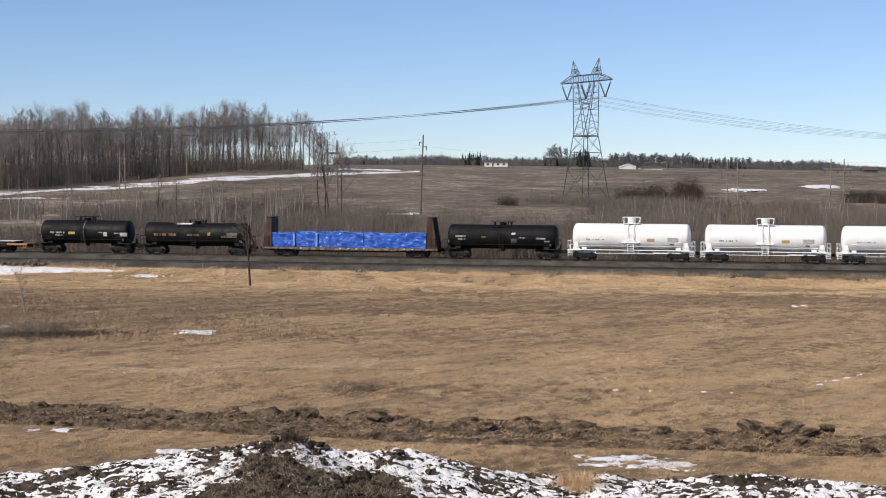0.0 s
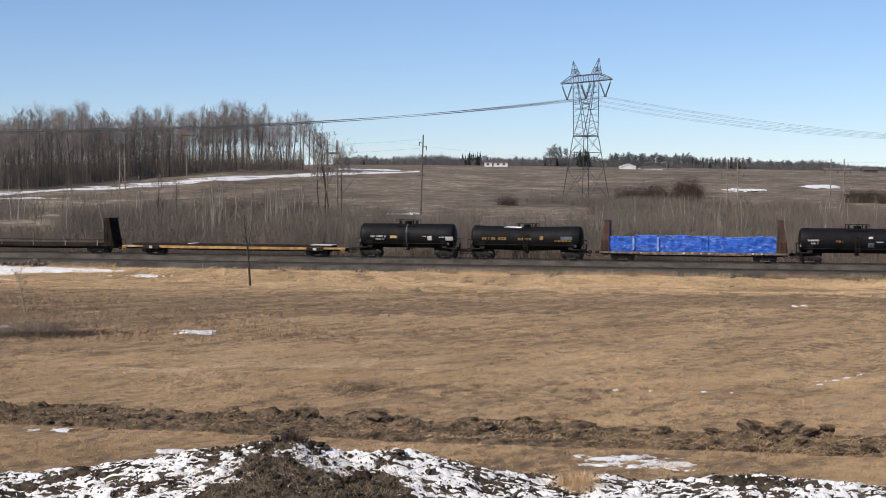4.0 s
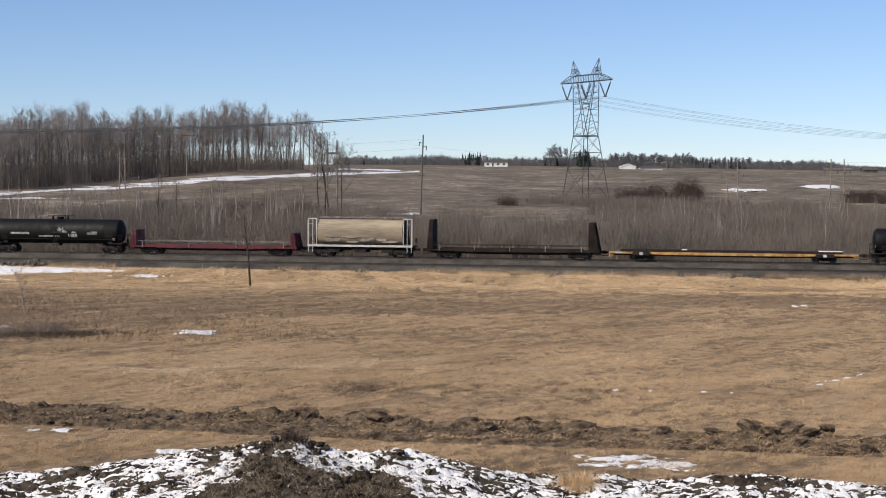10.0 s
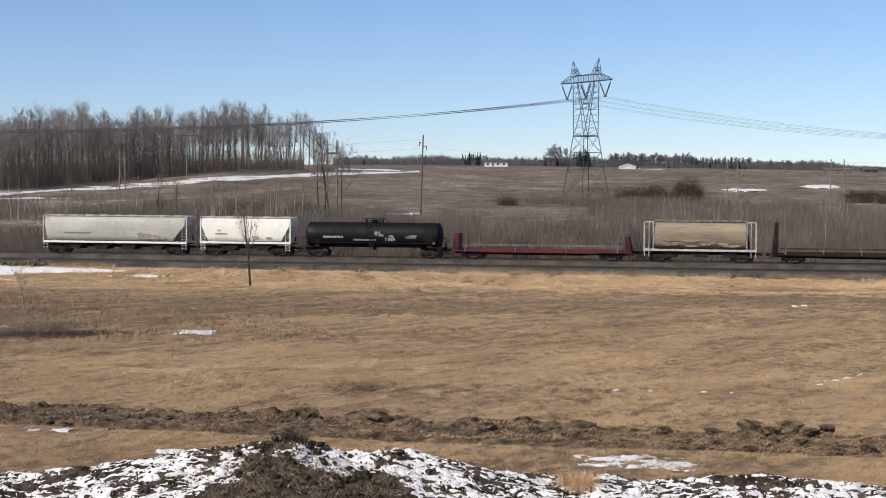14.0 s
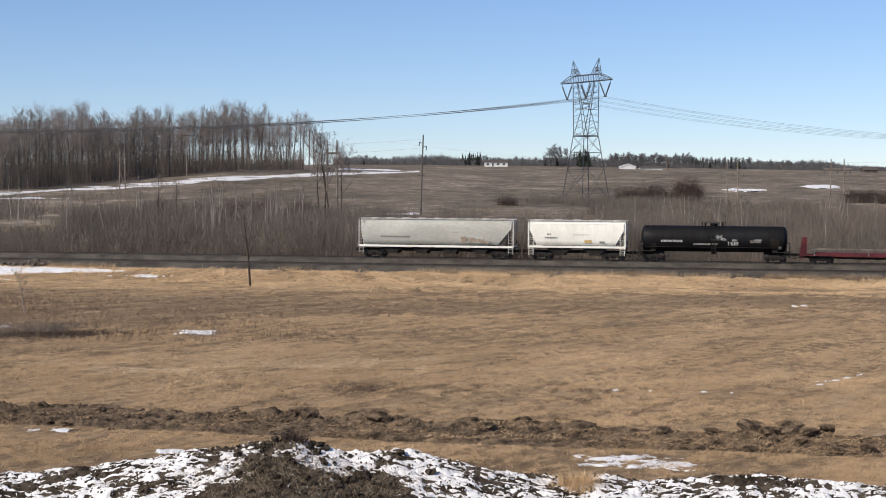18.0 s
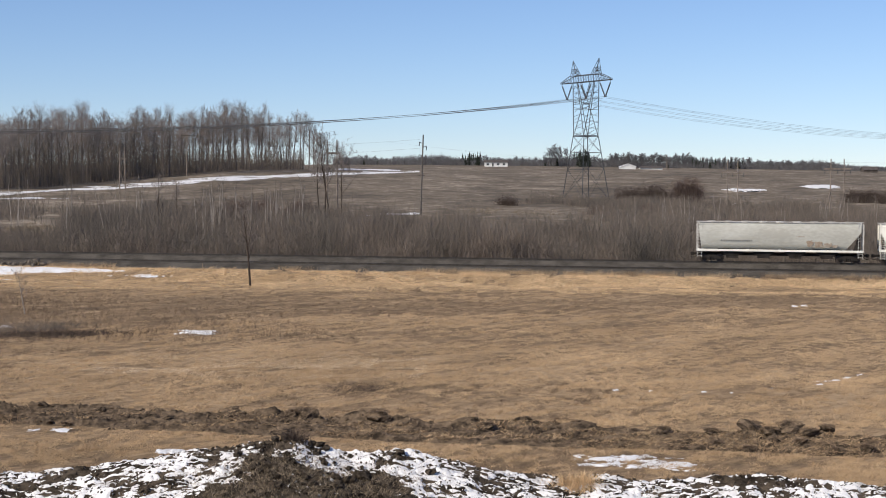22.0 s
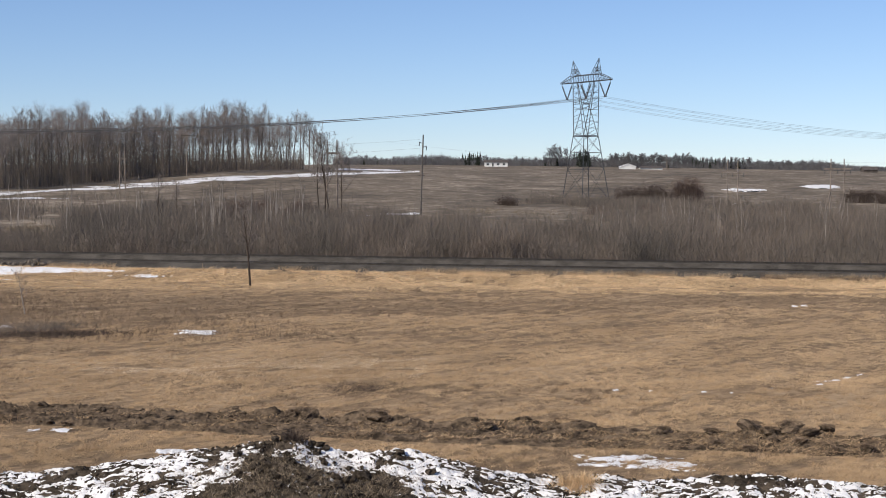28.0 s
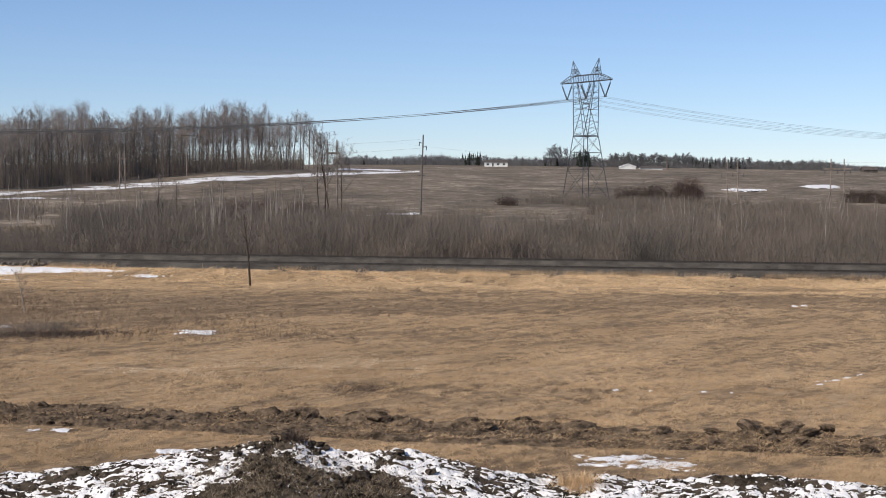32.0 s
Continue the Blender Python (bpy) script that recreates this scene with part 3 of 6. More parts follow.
        loft(bm, [[(x, q * math.cos(2 * math.pi * k / n), cz - dip + q * math.sin(2 * math.pi * k / n)) for k in range(n)] for x, q in ((-w, r), (-w, r + 0.02), (w, r + 0.02), (w, r))])
        part("saddle_band", bm, M_band if stripe > 0.06 else M_black, car)
    for material, x0, x1, z0, z1, kind, lab in marks:
        bm = B()
        if kind == "text":
            bars(bm, x0, x1, z0, z1, r, cz - dip * 0.5, random.Random(int((x0 + 40) * 100)))
        else:
            on_shell(bm, x0, x1, z0, z1, r + (0.0 if not dip else 0.02), cz - dip * 0.5)
        tagged(part("lettering" if kind == "text" else "placard", bm, material, car, lab), kind="stuff" if kind == "text" else "")
    trucks(car, half_truck)
    couplers(car, h, reach)
    return car


def white_tank(s):
    m = [(M_markdark, -5.0, -3.0, 2.26, 2.42, "text", "dark stencilled lettering"), (M_ochre, 1.8, 2.65, 2.16, 2.5, "plate", "yellow placard"),
         (M_silver, 4.1, 5.3, 2.1, 2.6, "plate", "grey data panel"), (M_markdark, 4.35, 4.8, 1.78, 1.95, "plate", "dark plate")]
    return tank_car("tank_car", s, 14.3, 13.3, 1.47, 2.66, M_white, "clean white tank car with top platform and side ladder", 5.3, marks=m, style="white", reach=0.4)


def flat_underframe(car, length, material, deck_z, sill, side, sill_mat=None):
    """A fish-bellied sill, plank deck and side sills."""
    h = length / 2
    bm = B()
    pts = [(-h, deck_z - 0.1), (-h, deck_z - 0.42), (-h * 0.62, deck_z - 0.45), (-h * 0.42, deck_z - sill), (h * 0.42, deck_z - sill), (h * 0.62, deck_z - 0.45), (h, deck_z - 0.42), (h, deck_z - 0.1)]
    loft(bm, [[(x, y, z) for x, z in pts] for y in (-0.35, 0.35)])
    part("center_sill", bm, M_dull, car)
    for y in (-1.4, 1.4):
        bm = B()
        q = [(-h, deck_z), (-h, deck_z - side), (-h * 0.7, deck_z - side * 1.05), (-h * 0.55, deck_z - side * 1.5), (h * 0.55, deck_z - side * 1.5), (h * 0.7, deck_z - side * 1.05), (h, deck_z - side), (h, deck_z)]
        loft(bm, [[(x, yy, z) for x, z in q] for yy in (y - 0.06, y + 0.06)])
        for x in np.arange(-h + 0.6, h - 0.3, 1.25):
            box(bm, x - 0.06, x + 0.06, *sorted((y, y + math.copysign(0.14, y))), deck_z - side * 0.95, deck_z - 0.02)
        part("side_sill", bm, sill_mat or material, car)
    n = int(length / 0.45)
    w = length / n
    bm = B()
    box(bm, -w * 0.47, w * 0.47, -1.38, 1.38, deck_z - 0.07, deck_z)
    first = part("deck_plank", bm, M_grimy if material in (M_grimy, M_red) else M_deck, car)
    first.location.x = -h + w / 2
    for k in range(1, n):
        shared("deck_plank", first.data, car, pose(-h + w * (k + 0.5), 0, random.uniform(-0.008, 0.008)))
    for x in (-h + 0.3, h - 0.3):
        for y in (-1.45, 1.45):
            bm = B()
            ladder(bm, x - 0.2, x + 0.2, y, 0.4, deck_z - 0.05, 3)
            part("sill_step", bm, material, car)


def bulkhead(car, x, o, deck_z, top, material, foot, inside):
    """End wall of a bulkhead flat: plank face, posts and raking braces. o is the outward side."""
    bm = B()
    for k in range(5):
        y = -1.35 + k * 0.675
        loft(bm, [[(x, yy, deck_z - 0.1), (x + o * foot, yy, deck_z - 0.1), (x + o * foot * 0.45, yy, top), (x, yy, top)] for yy in (y - 0.06, y + 0.06)])
    part("brace", bm, material, car)
    for k in range(int((top - deck_z) / 0.3)):
        z = deck_z + k * 0.3
        bm = B()
        box(bm, *sorted((x, x - o * 0.10)), -1.45, 1.45, z + 0.01, z + 0.295)
        part("plank", bm, inside, car)
    bm = B()
    box(bm, *sorted((x - o * 0.12, x + o * foot * 0.5)), -1.48, 1.48, top, top + 0.1)
    part("cap", bm, material, car)
    bm = B()
    box(bm, *sorted((x + o * foot * 0.3, x + o * (foot * 0.3 + 0.04))), -1.45, 1.45, deck_z + 0.1, top - 0.05)
    part("outer_sheet", bm, material, car)
    bm = B()
    ladder(bm, x + o * foot * 0.2, x + o * foot * 0.75, -1.5, deck_z, deck_z + 1.3, 4)
    part("grab_ladder", bm, material, car)


def tarp_pack(car, x0, x1, z0, z1, seed):
    """A wrapped lumber pack: sagging folds in the sheet over square corners."""
    rng = np.random.default_rng(seed)
    nx, prof = int((x1 - x0) / 0.09), []
    w = 1.28
    for k in range(15):
        prof.append((-w - 0.02, z0 + (z1 - z0) * k / 14))
    for k in range(1, 8):
        prof.append((-w + 2 * w * k / 8, z1 + 0.05 * math.sin(math.pi * k / 8)))
    for k in range(9):
        prof.append((w + 0.02, z1 - (z1 - z0) * k / 8))
    rings = []
    for i in range(nx + 1):
        x = x0 + (x1 - x0) * i / nx
        wave = 0.05 * math.sin(x * 3.1 + seed) + 0.035 * math.sin(x * 7.3 + seed * 2)
        pts = []
        for k, (y, z) in enumerate(prof):
            out = math.copysign(1, y)
            f = float(vnoise(x * 1.0 + z * 0.9, z * 1.6 + y * 0.2, 0.55, seed, 3))
            side = abs(y) > w
            lie = (x * 0.75 + z * 0.8) * 1.15 + 0.5 * float(vnoise(x, z, 1.6, seed + 9, 2))
            f += 0.85 * (abs(2 * (lie - math.floor(lie)) - 1) - 0.5) * (0.4 + 0.6 * math.sin(x * 1.1 + seed))
            pts.append((x, y + (out * (0.13 * f + wave * 0.25) if side else 0), z + (0 if side and z < z1 - 0.05 else 0.10 * f - (0.10 if 1 < i < nx - 1 else 0) * abs(math.sin(x * 0.6 + seed)))))
        pts += [(x, w, z0 - 0.001), (x, -w, z0 - 0.001)]
        rings.append(pts)
    return part("wrapped_load", smooth(loft(B(), rings), 70), M_tarp, car, "creased blue tarpaulin over a lumber pack")


def flat_car(name, s, length, deck_z, top_l, top_r, material, inside, label, half_truck, foot=(1.0, 1.0), reach=0.6, stakes=None):
    car = empty(name, label=label, category="flat car", group="cars of the freight train")
    CARS.append((car, s))
    h = length / 2
    flat_underframe(car, length, material, deck_z, 0.52, 0.15 if material in (M_red, M_grimy) else 0.20, M_dusty if material is M_brown else None)
    if top_l:
        bulkhead(car, -h + foot[0], -1, deck_z, top_l, material, foot[0], inside)
    if top_r:
        bulkhead(car, h - foot[1], 1, deck_z, top_r, material, foot[1], inside)
    if stakes:
        n, up = stakes
        a, b = -h + (foot[0] if top_l else 0) + 0.9, h - (foot[1] if top_r else 0) - 0.9
        for y in (-1.43, 1.43):
            for x in np.linspace(a, b, n):
                bm = B()
                box(bm, x - 0.05, x + 0.05, y - 0.05, y + 0.05, deck_z - 0.1, deck_z + up)
                part("stake", bm, M_rust, car)
            bm = B()
            box(bm, a - 0.6, b + 0.6, y - 0.03, y + 0.03, deck_z + up - 0.05, deck_z + up)
            part("side_rail", bm, M_grimy if material is M_grimy else M_rust, car)
        bm = B()
        for k in range(3):
            y = -1.0 + k
            box(bm, a, b, y - 0.3, y + 0.3, deck_z, deck_z + up * 0.3)
        part("bearing_beam", bm, M_grimy if material is M_grimy else M_red, car)
    trucks(car, half_truck)
    couplers(car, h, reach)
    return car


def hopper_sides(length, top, bottom, w, bulge, slope_l, slope_r):
    """Rings of a hopper body; slope_l and slope_r draw the lower ends in."""
    h = length / 2
    rings = []
    n = 9
    for q in np.linspace(0, 1, 15):
        z = top - (top - bottom) * q
        y = w + bulge * math.sin(math.pi * min(1, q * 1.02)) ** 0.8
        if q > 0.88:
            y -= (q - 0.88) * 1.6
        cut = max(0.0, (q - 0.28) / 0.72)
        a, b = -h + slope_l * cut, h - slope_r * cut
        pts = [(a, -y, z), (b, -y, z), (b, y, z), (a, y, z)]
        rings.append(pts)
    return rings[::-1]


def hopper_car(name, s, body, shell, top, bottom, material, label, half_truck, bays, bulge, slope, cage, reach=0.6, round_roof=0.22):
    car = empty(name, label=label, category="hopper car", group="cars of the freight train")
    CARS.append((car, s))
    h, k = body / 2, shell / 2
    w = 1.5 - bulge
    part("body", smooth(loft(B(), hopper_sides(shell, top - round_roof, bottom, w, bulge, *slope)), 30), material, car)
    bm = B()
    prof = [(-w - 0.03, top - round_roof - 0.03)] + [(w * math.cos(a), top - round_roof + round_roof * math.sin(a)) for a in np.linspace(math.pi, 0, 11)] + [(w + 0.03, top - round_roof - 0.03)]
    loft(bm, [[(x, *p) for p in prof] for x in (-k - 0.04, k + 0.04)])
    part("roof", smooth(bm), material, car)
    bm = B()                                            # running board and hatch trough on the roof
    for y in (-0.85, 0.85):
        box(bm, -k - 0.3, k + 0.3, y - 0.26, y + 0.26, top + 0.06, top + 0.11)
        for x in np.linspace(-k, k, 9):
            box(bm, x - 0.04, x + 0.04, y - 0.24, y + 0.24, top - 0.16, top + 0.07)
    part("running_board", bm, M_rust if material is M_tan else M_silver, car)
    for x in np.linspace(-k * 0.85, k * 0.85, bays * 2 + 1):
        bm = B()
        rod(bm, (x, 0, top - 0.05), (x, 0, top + 0.14), 0.38, n=14)
        box(bm, x - 0.45, x + 0.45, -0.05, 0.05, top + 0.12, top + 0.18)
        part("roof_hatch", bm, M_rust if material is M_tan else M_silver, car)
    for y in (-1.38, 1.38):
        bm = B()
        box(bm, -h, h, y - 0.07, y + 0.07, bottom - 0.30, bottom - 0.06, 0.02)
        part("side_sill", bm, M_cream if material is not M_tan else M_silver, car)
    bm = B()
    box(bm, -h, h, -0.3, 0.3, 0.72, 1.05)
    part("center_sill", bm, M_dull, car)
    inner = k - max(slope) - 0.3
    span = 2 * inner / bays
    for b in range(bays):
        x = -inner + span * (b + 0.5)
        bm = B()
        z0 = bottom - 0.02
        loft(bm, [[(x - span * 0.46, -1.25, z0), (x + span * 0.46, -1.25, z0), (x + span * 0.46, 1.25, z0), (x - span * 0.46, 1.25, z0)],
                  [(x - 0.55, -1.1, 0.62), (x + 0.55, -1.1, 0.62), (x + 0.55, 1.1, 0.62), (x - 0.55, 1.1, 0.62)]])
        box(bm, x - 0.66, x + 0.66, -1.2, 1.2, 0.48, 0.63, 0.02)
        part("outlet", bm, M_dull, car)
    for o in (-1, 1):
        sl = slope[0] if o < 0 else slope[1]
        bm = B()                                        # end platform, corner posts
        box(bm, *sorted((o * (h - 1.9), o * h)), -1.42, 1.42, bottom - 0.34, bottom - 0.22)
        part("end_platform", bm, M_dull, car)
        for y in (-1.4, 1.4) if cage != "tan" else (-1.4,):
            x = o * (h - 0.07)
            part("corner_post", box(B(), x - 0.06, x + 0.06, y - 0.06, y + 0.06, bottom - 0.3, top - 0.1), M_silver if cage != "cream" else M_cream, car)
        for y in (-1.42, 1.42) if cage != "tan" else (-1.42,):
            bm = B()
            ladder(bm, o * (h - 0.12), o * (h - 0.62), y, 0.5, top if cage != "cream" else top - 1.6, 11 if cage != "tan" else 3, 0.016, 0.03 if cage != "tan" else 0.042)
            part("ladder", bm, M_silver if cage != "cream" else M_cream, car)
        if cage == "tan":
            x = o * (k + 0.12)
            part("corner_post", box(B(), x - 0.045, x + 0.045, -1.44, -1.36, bottom - 0.3, top - 0.05), M_silver, car)
            part("end_brace", box(B(), *sorted((o * (h - 0.07), x)), -1.44, -1.36, top - 0.12, top), M_silver, car)
            bm = B()                                    # recessed dark sheet put in for the shaded gap behind the posts
            loft(bm, [[(o * k, -1.1, bottom), (o * k, 1.1, bottom), (o * k, 1.1, top - 0.3), (o * k, -1.1, top - 0.3)], [(o * (k + 0.5), -0.9, bottom), (o * (k + 0.5), 0.9, bottom), (o * (k + 0.1), 0.9, top - 0.4), (o * (k + 0.1), -0.9, top - 0.4)]])
            part("gap_sheet", bm, M_dull, car)
        if sl:
            bm = B()                                    # near-side dark plate standing for the shaded opening under the slope sheet
            for y in (-1.2,):
                loft(bm, [[(o * (k - 0.1), yy, bottom - 0.1), (o * (k - 0.16), yy, top - 1.4), (o * (k - 0.3), yy, top - 1.4), (o * (k - sl * 0.55), yy, bottom - 0.1)] for yy in (y - 0.02, y + 0.02)])
            part("slope_shade", bm, M_dull, car)
        bm = B()
        rod(bm, (o * (h - 0.02), 0.6, 1.9), (o * (h + 0.04), 0.6, 1.9), 0.28, n=14)
        part("brake_wheel", bm, M_dull, car)
    trucks(car, half_truck)
    couplers(car, h, reach)
    return car


def plate(car, material, x0, x1, z0, z1, y, label, text=False, slant=0.0):
    """Stencilled bars or a plate on an upright side."""
    bm = B()
    rng = random.Random(int(abs(x0 * 100) + z0 * 10))
    x = x0
    while x < x1:
        w = rng.uniform(0.12, 0.22) if text else x1 - x0
        if not text or rng.random() > 0.12:
            box(bm, x, min(x1, x + w), y - 0.006, y, z0, z1)
        x += w + (0.09 if text else 1)
    tagged(part("lettering" if text else "placard", bm, material, car, label), kind="stuff" if text else "")


M_rusty = mat("rust_stain", (0.26, 0.195, 0.14), (0.36, 0.33, 0.28), 0.8, coarse=2, fine=9, bump=0)


def stain(car, material, cx, cz, rx, rz, y):
    """A thin irregular stain on an upright side."""
    rng = random.Random(int(cx * 91 + cz * 37))
    ring1 = []
    for k in range(18):
        q = rng.uniform(0.55, 1.1)
        ring1.append((cx + rx * q * math.cos(k * math.pi / 9), cz + rz * q * math.sin(k * math.pi / 9)))
    part("stain", loft(B(), [[(a, yy, b) for a, b in ring1] for yy in (y - 0.004, y)]), material, car, "faded stain")


def train():
    for s in (51.45, 36.58, 21.73):
        white_tank(s)
    tank_car("tank_car", 7.02, 13.3, 12.75, 1.38, 2.48, M_black, "black tank car with white stencilled lettering", 5.1, marks=[
        (M_mark, -5.3, -4.0, 2.42, 2.62, "text", "white stencilled lettering"), (M_mark, -5.0, -4.0, 2.1, 2.28, "text", "white stencilled lettering"),
        (M_faded, -2.5, -1.6, 2.32, 2.55, "text", "yellow stencilled lettering"), (M_mark, 1.15, 1.6, 2.75, 2.98, "plate", "white stencil"),
        (M_band, 1.1, 1.75, 1.8, 2.3, "plate", "grey data panel"), (M_mark, 2.0, 2.9, 2.35, 2.45, "text", "white stencil"), (M_mark, 4.0, 5.1, 2.25, 2.45, "text", "white stencil"), (M_mark, 4.9, 5.5, 1.95, 2.1, "text", "white stencil")], reach=0.55)
    tank_car("tank_car", -29.7, 13.5, 12.9, 1.36, 2.42, M_black, "black tank car with yellow stencilled lettering and sloping belly", 5.1, dip=0.16, marks=[
        (M_faded, -5.0, -2.2, 2.15, 2.45, "text", "yellow stencilled lettering"), (M_faded, -0.9, 0.6, 2.15, 2.4, "text", "yellow stencilled lettering"),
        (M_faded, 1.6, 2.0, 2.2, 2.6, "plate", "yellow placard"), (M_faded, 3.3, 5.2, 2.0, 2.2, "text", "yellow stencilled lettering"), (M_band, 4.0, 5.3, 2.25, 2.6, "plate", "grey data panel")], reach=0.6)
    tank_car("tank_car", -43.6, 12.0, 11.4, 1.40, 2.48, M_black, "black tank car with a pale band round its middle", 4.4, stripe=0.075, marks=[
        (M_mark, -4.2, -2.4, 2.3, 2.5, "text", "white stencilled lettering"), (M_mark, -3.6, -2.6, 2.0, 2.16, "text", "white stencilled lettering"),
        (M_ochre, -1.9, -1.1, 2.2, 2.5, "plate", "yellow placard"), (M_mark, 2.5, 3.0, 2.0, 2.5, "plate", "white placard"), (M_mark, 1.9, 3.0, 2.4, 2.5, "text", "white stencil"),
        (M_mark, 3.9, 5.0, 2.3, 2.45, "text", "white stencil"), (M_silver, 4.6, 5.5, 2.0, 2.45, "plate", "grey data panel")], reach=0.6)
    tank_car("tank_car", -144.58, 16.8, 16.2, 1.46, 2.52, M_black, "long black tank car with painted white scrawls", 6.7, stripe=0.05, marks=[
        (M_mark, -5.8, -3.4, 2.15, 2.4, "text", "white stencilled lettering"),
        (M_mark, -2.2, 0.5, 1.85, 2.05, "text", "white stencil"), (M_rust, 0.3, 1.0, 2.6, 3.0, "text", "pale scrawl"), (M_mark, 1.6, 2.7, 1.85, 2.25, "text", "white stencil"), (M_rust, 4.0, 5.2, 2.15, 2.45, "text", "pale scrawl"),
        (M_grimy, 6.2, 7.2, 1.8, 2.6, "plate", "dark panel")], reach=0.6)
    M_scrawl = mat("smeared_white_paint", (0.36, 0.39, 0.37), (0.10, 0.11, 0.105), 0.7, coarse=3, fine=10, bump=0)
    for cx, cz, rx, rz in ((0.5, 2.74, 0.40, 0.16), (1.15, 2.5, 0.3, 0.22), (0.2, 2.45, 0.7, 0.06), (2.3, 2.42, 0.35, 0.13), (4.8, 2.46, 0.5, 0.12)):
        stain(CARS[6][0], M_scrawl, cx, cz, rx, rz, -1.462)
    car = CARS[4][0]
    # Two low white patches along the top of this tank.
    bm = B()
    for x0, x1 in ((4.3, 6.1), (-2.6, -0.6)):
        loft(bm, [[(x, y, 3.62 + 0.05 * math.cos(y * 3) - (0.10 if abs(y) > 0.4 else 0)) for y in (-0.62, -0.3, 0, 0.3, 0.62)] + [(x, y, 3.55) for y in (0.6, -0.6)] for x in (x0, x0 + 0.4, x1 - 0.4, x1)])
    part("white_cap", smooth(bm), M_snow, car, "thin white patches on top")
    car = flat_car("flat_car", -10.85, 20.9, 1.02, 4.45, 4.55, M_brown, M_brown, "brown bulkhead flat car loaded with blue-wrapped lumber", 7.9, foot=(1.0, 1.1), reach=0.55)
    for x in np.arange(-8.6, 8.8, 0.95):
        part("stake_pocket", box(B(), x - 0.1, x + 0.1, -1.56, -1.46, 0.82, 1.0, 0.01), M_deck if int(x * 10) % 3 else M_silver, car)
    for k, (x0, x1, top) in enumerate(((-9.4, -6.5, 2.70), (-6.45, -3.95, 2.84), (-3.85, 1.65, 2.86), (1.7, 9.1, 2.80))):
        tarp_pack(car, x0, x1, 1.05, top, k + 2)
    part("tarp_edge", box(B(), -6.72, -6.52, -1.46, -1.38, 1.2, 2.5), M_tarp_pale, car, "pale folded tarpaulin edge")
    for x in (-3.9,):
        part("tarp_edge", box(B(), x - 0.12, x + 0.12, -1.46, -1.38, 1.1, 2.7), M_tarp_pale, car, "pale folded tarpaulin edge")
    flat_car("flat_car", -89.2, 19.9, 0.98, 4.3, 4.1, M_grimy, M_grimy, "empty dark bulkhead flat car with low side stakes", 7.6, foot=(0.6, 1.15), reach=0.6, stakes=(5, 0.55))
    flat_car("flat_car", -124.9, 20.6, 0.95, 2.75, 2.55, M_red, M_red, "empty red bulkhead flat car with low ends", 7.9, foot=(0.7, 0.7), reach=0.6, stakes=(4, 0.6))
    car = flat_car("flat_car", -64.5, 27.4, 1.0, 0, 0, M_yellow, M_grimy, "long yellow flat car with a low empty deck", 10.05, reach=0.75)
    bm = B()
    for y in (-0.9, 0, 0.9):
        box(bm, -12.4, 12.0, y - 0.35, y + 0.35, 1.0, 1.24)
    part("deck_rail", bm, M_grimy, car)
    # Thin white strips on two stretches of the deck.
    for x0, x1 in ((-5.6, -5.0), (9.4, 12.0)):
        part("white_cap", box(B(), x0, x1, -1.2, 1.2, 1.24, 1.29, 0.02), M_snow, car, "thin white strip on the deck")
    # Added dark boxes stand for the breaks in the sill above the trucks.
    for x in (-10.05, 10.05):
        part("sill_gap_cover", box(B(), x - 1.0, x + 1.0, -1.58, -1.46, 0.6, 1.0, 0.02), M_grimy, car)
        part("plate", box(B(), x - 0.2, x + 0.2, -1.60, -1.58, 0.66, 0.96), M_mark, car, "white plate")
    plate(car, M_mark, -12.9, -12.2, 0.82, 0.96, -1.47, "white stencil")
    car = hopper_car("hopper_car", -107.05, 12.5, 10.1, 4.45, 1.42, M_tan, "weathered tan covered hopper car with white end ladders", 4.6, 3, 0.42, (0, 0), "tan", reach=0.6)
    for m, cx, cz, rx, rz, y in ((M_rust, -3.6, 1.9, 0.6, 0.2, -1.38), (M_rust, -2.7, 1.95, 0.5, 0.22, -1.38), (M_rust, 0.6, 1.95, 0.7, 0.22, -1.38), (M_rust, 1.5, 2.05, 0.35, 0.3, -1.42), (M_rusty, 2.6, 1.95, 0.7, 0.2, -1.38),
                                 (M_grime, -3.2, 2.45, 1.5, 0.22, -1.5), (M_grime, -1.0, 2.3, 1.2, 0.2, -1.49), (M_grime, 3.6, 1.75, 1.2, 0.15, -1.34), (M_grime, -0.9, 1.72, 1.0, 0.12, -1.33)):
        stain(car, m, cx, cz, rx, rz, y)
    car = hopper_car("hopper_car", -159.87, 11.1, 10.7, 4.36, 1.62, M_cream, "cream-white two-bay covered hopper car", 4.1, 2, 0.1, (0.8, 1.0), "cream", reach=0.7, round_roof=0.3)
    plate(car, M_markdark, -3.6, -2.5, 2.78, 2.95, -1.52, "dark stencilled lettering", True)
    plate(car, M_markdark, -3.6, -2.2, 2.4, 2.57, -1.52, "dark stencilled lettering", True)
    plate(car, M_markdark, -0.4, 1.4, 2.8, 2.86, -1.52, "dark stencil", True)
    plate(car, M_ochre, 0.9, 1.7, 1.95, 2.25, -1.50, "yellow placard")
    plate(car, M_markdark, 2.6, 3.2, 1.95, 2.12, -1.50, "dark plate")
    car = hopper_car("hopper_car", -176.12, 18.2, 17.6, 4.4, 1.5, M_grey, "weathered light grey four-bay covered hopper car", 7.4, 4, 0.2, (0.3, 1.6), "grey", reach=0.6)
    plate(car, M_markdark, -6.4, -3.0, 2.34, 2.50, -1.515, "dark stencilled lettering", True)
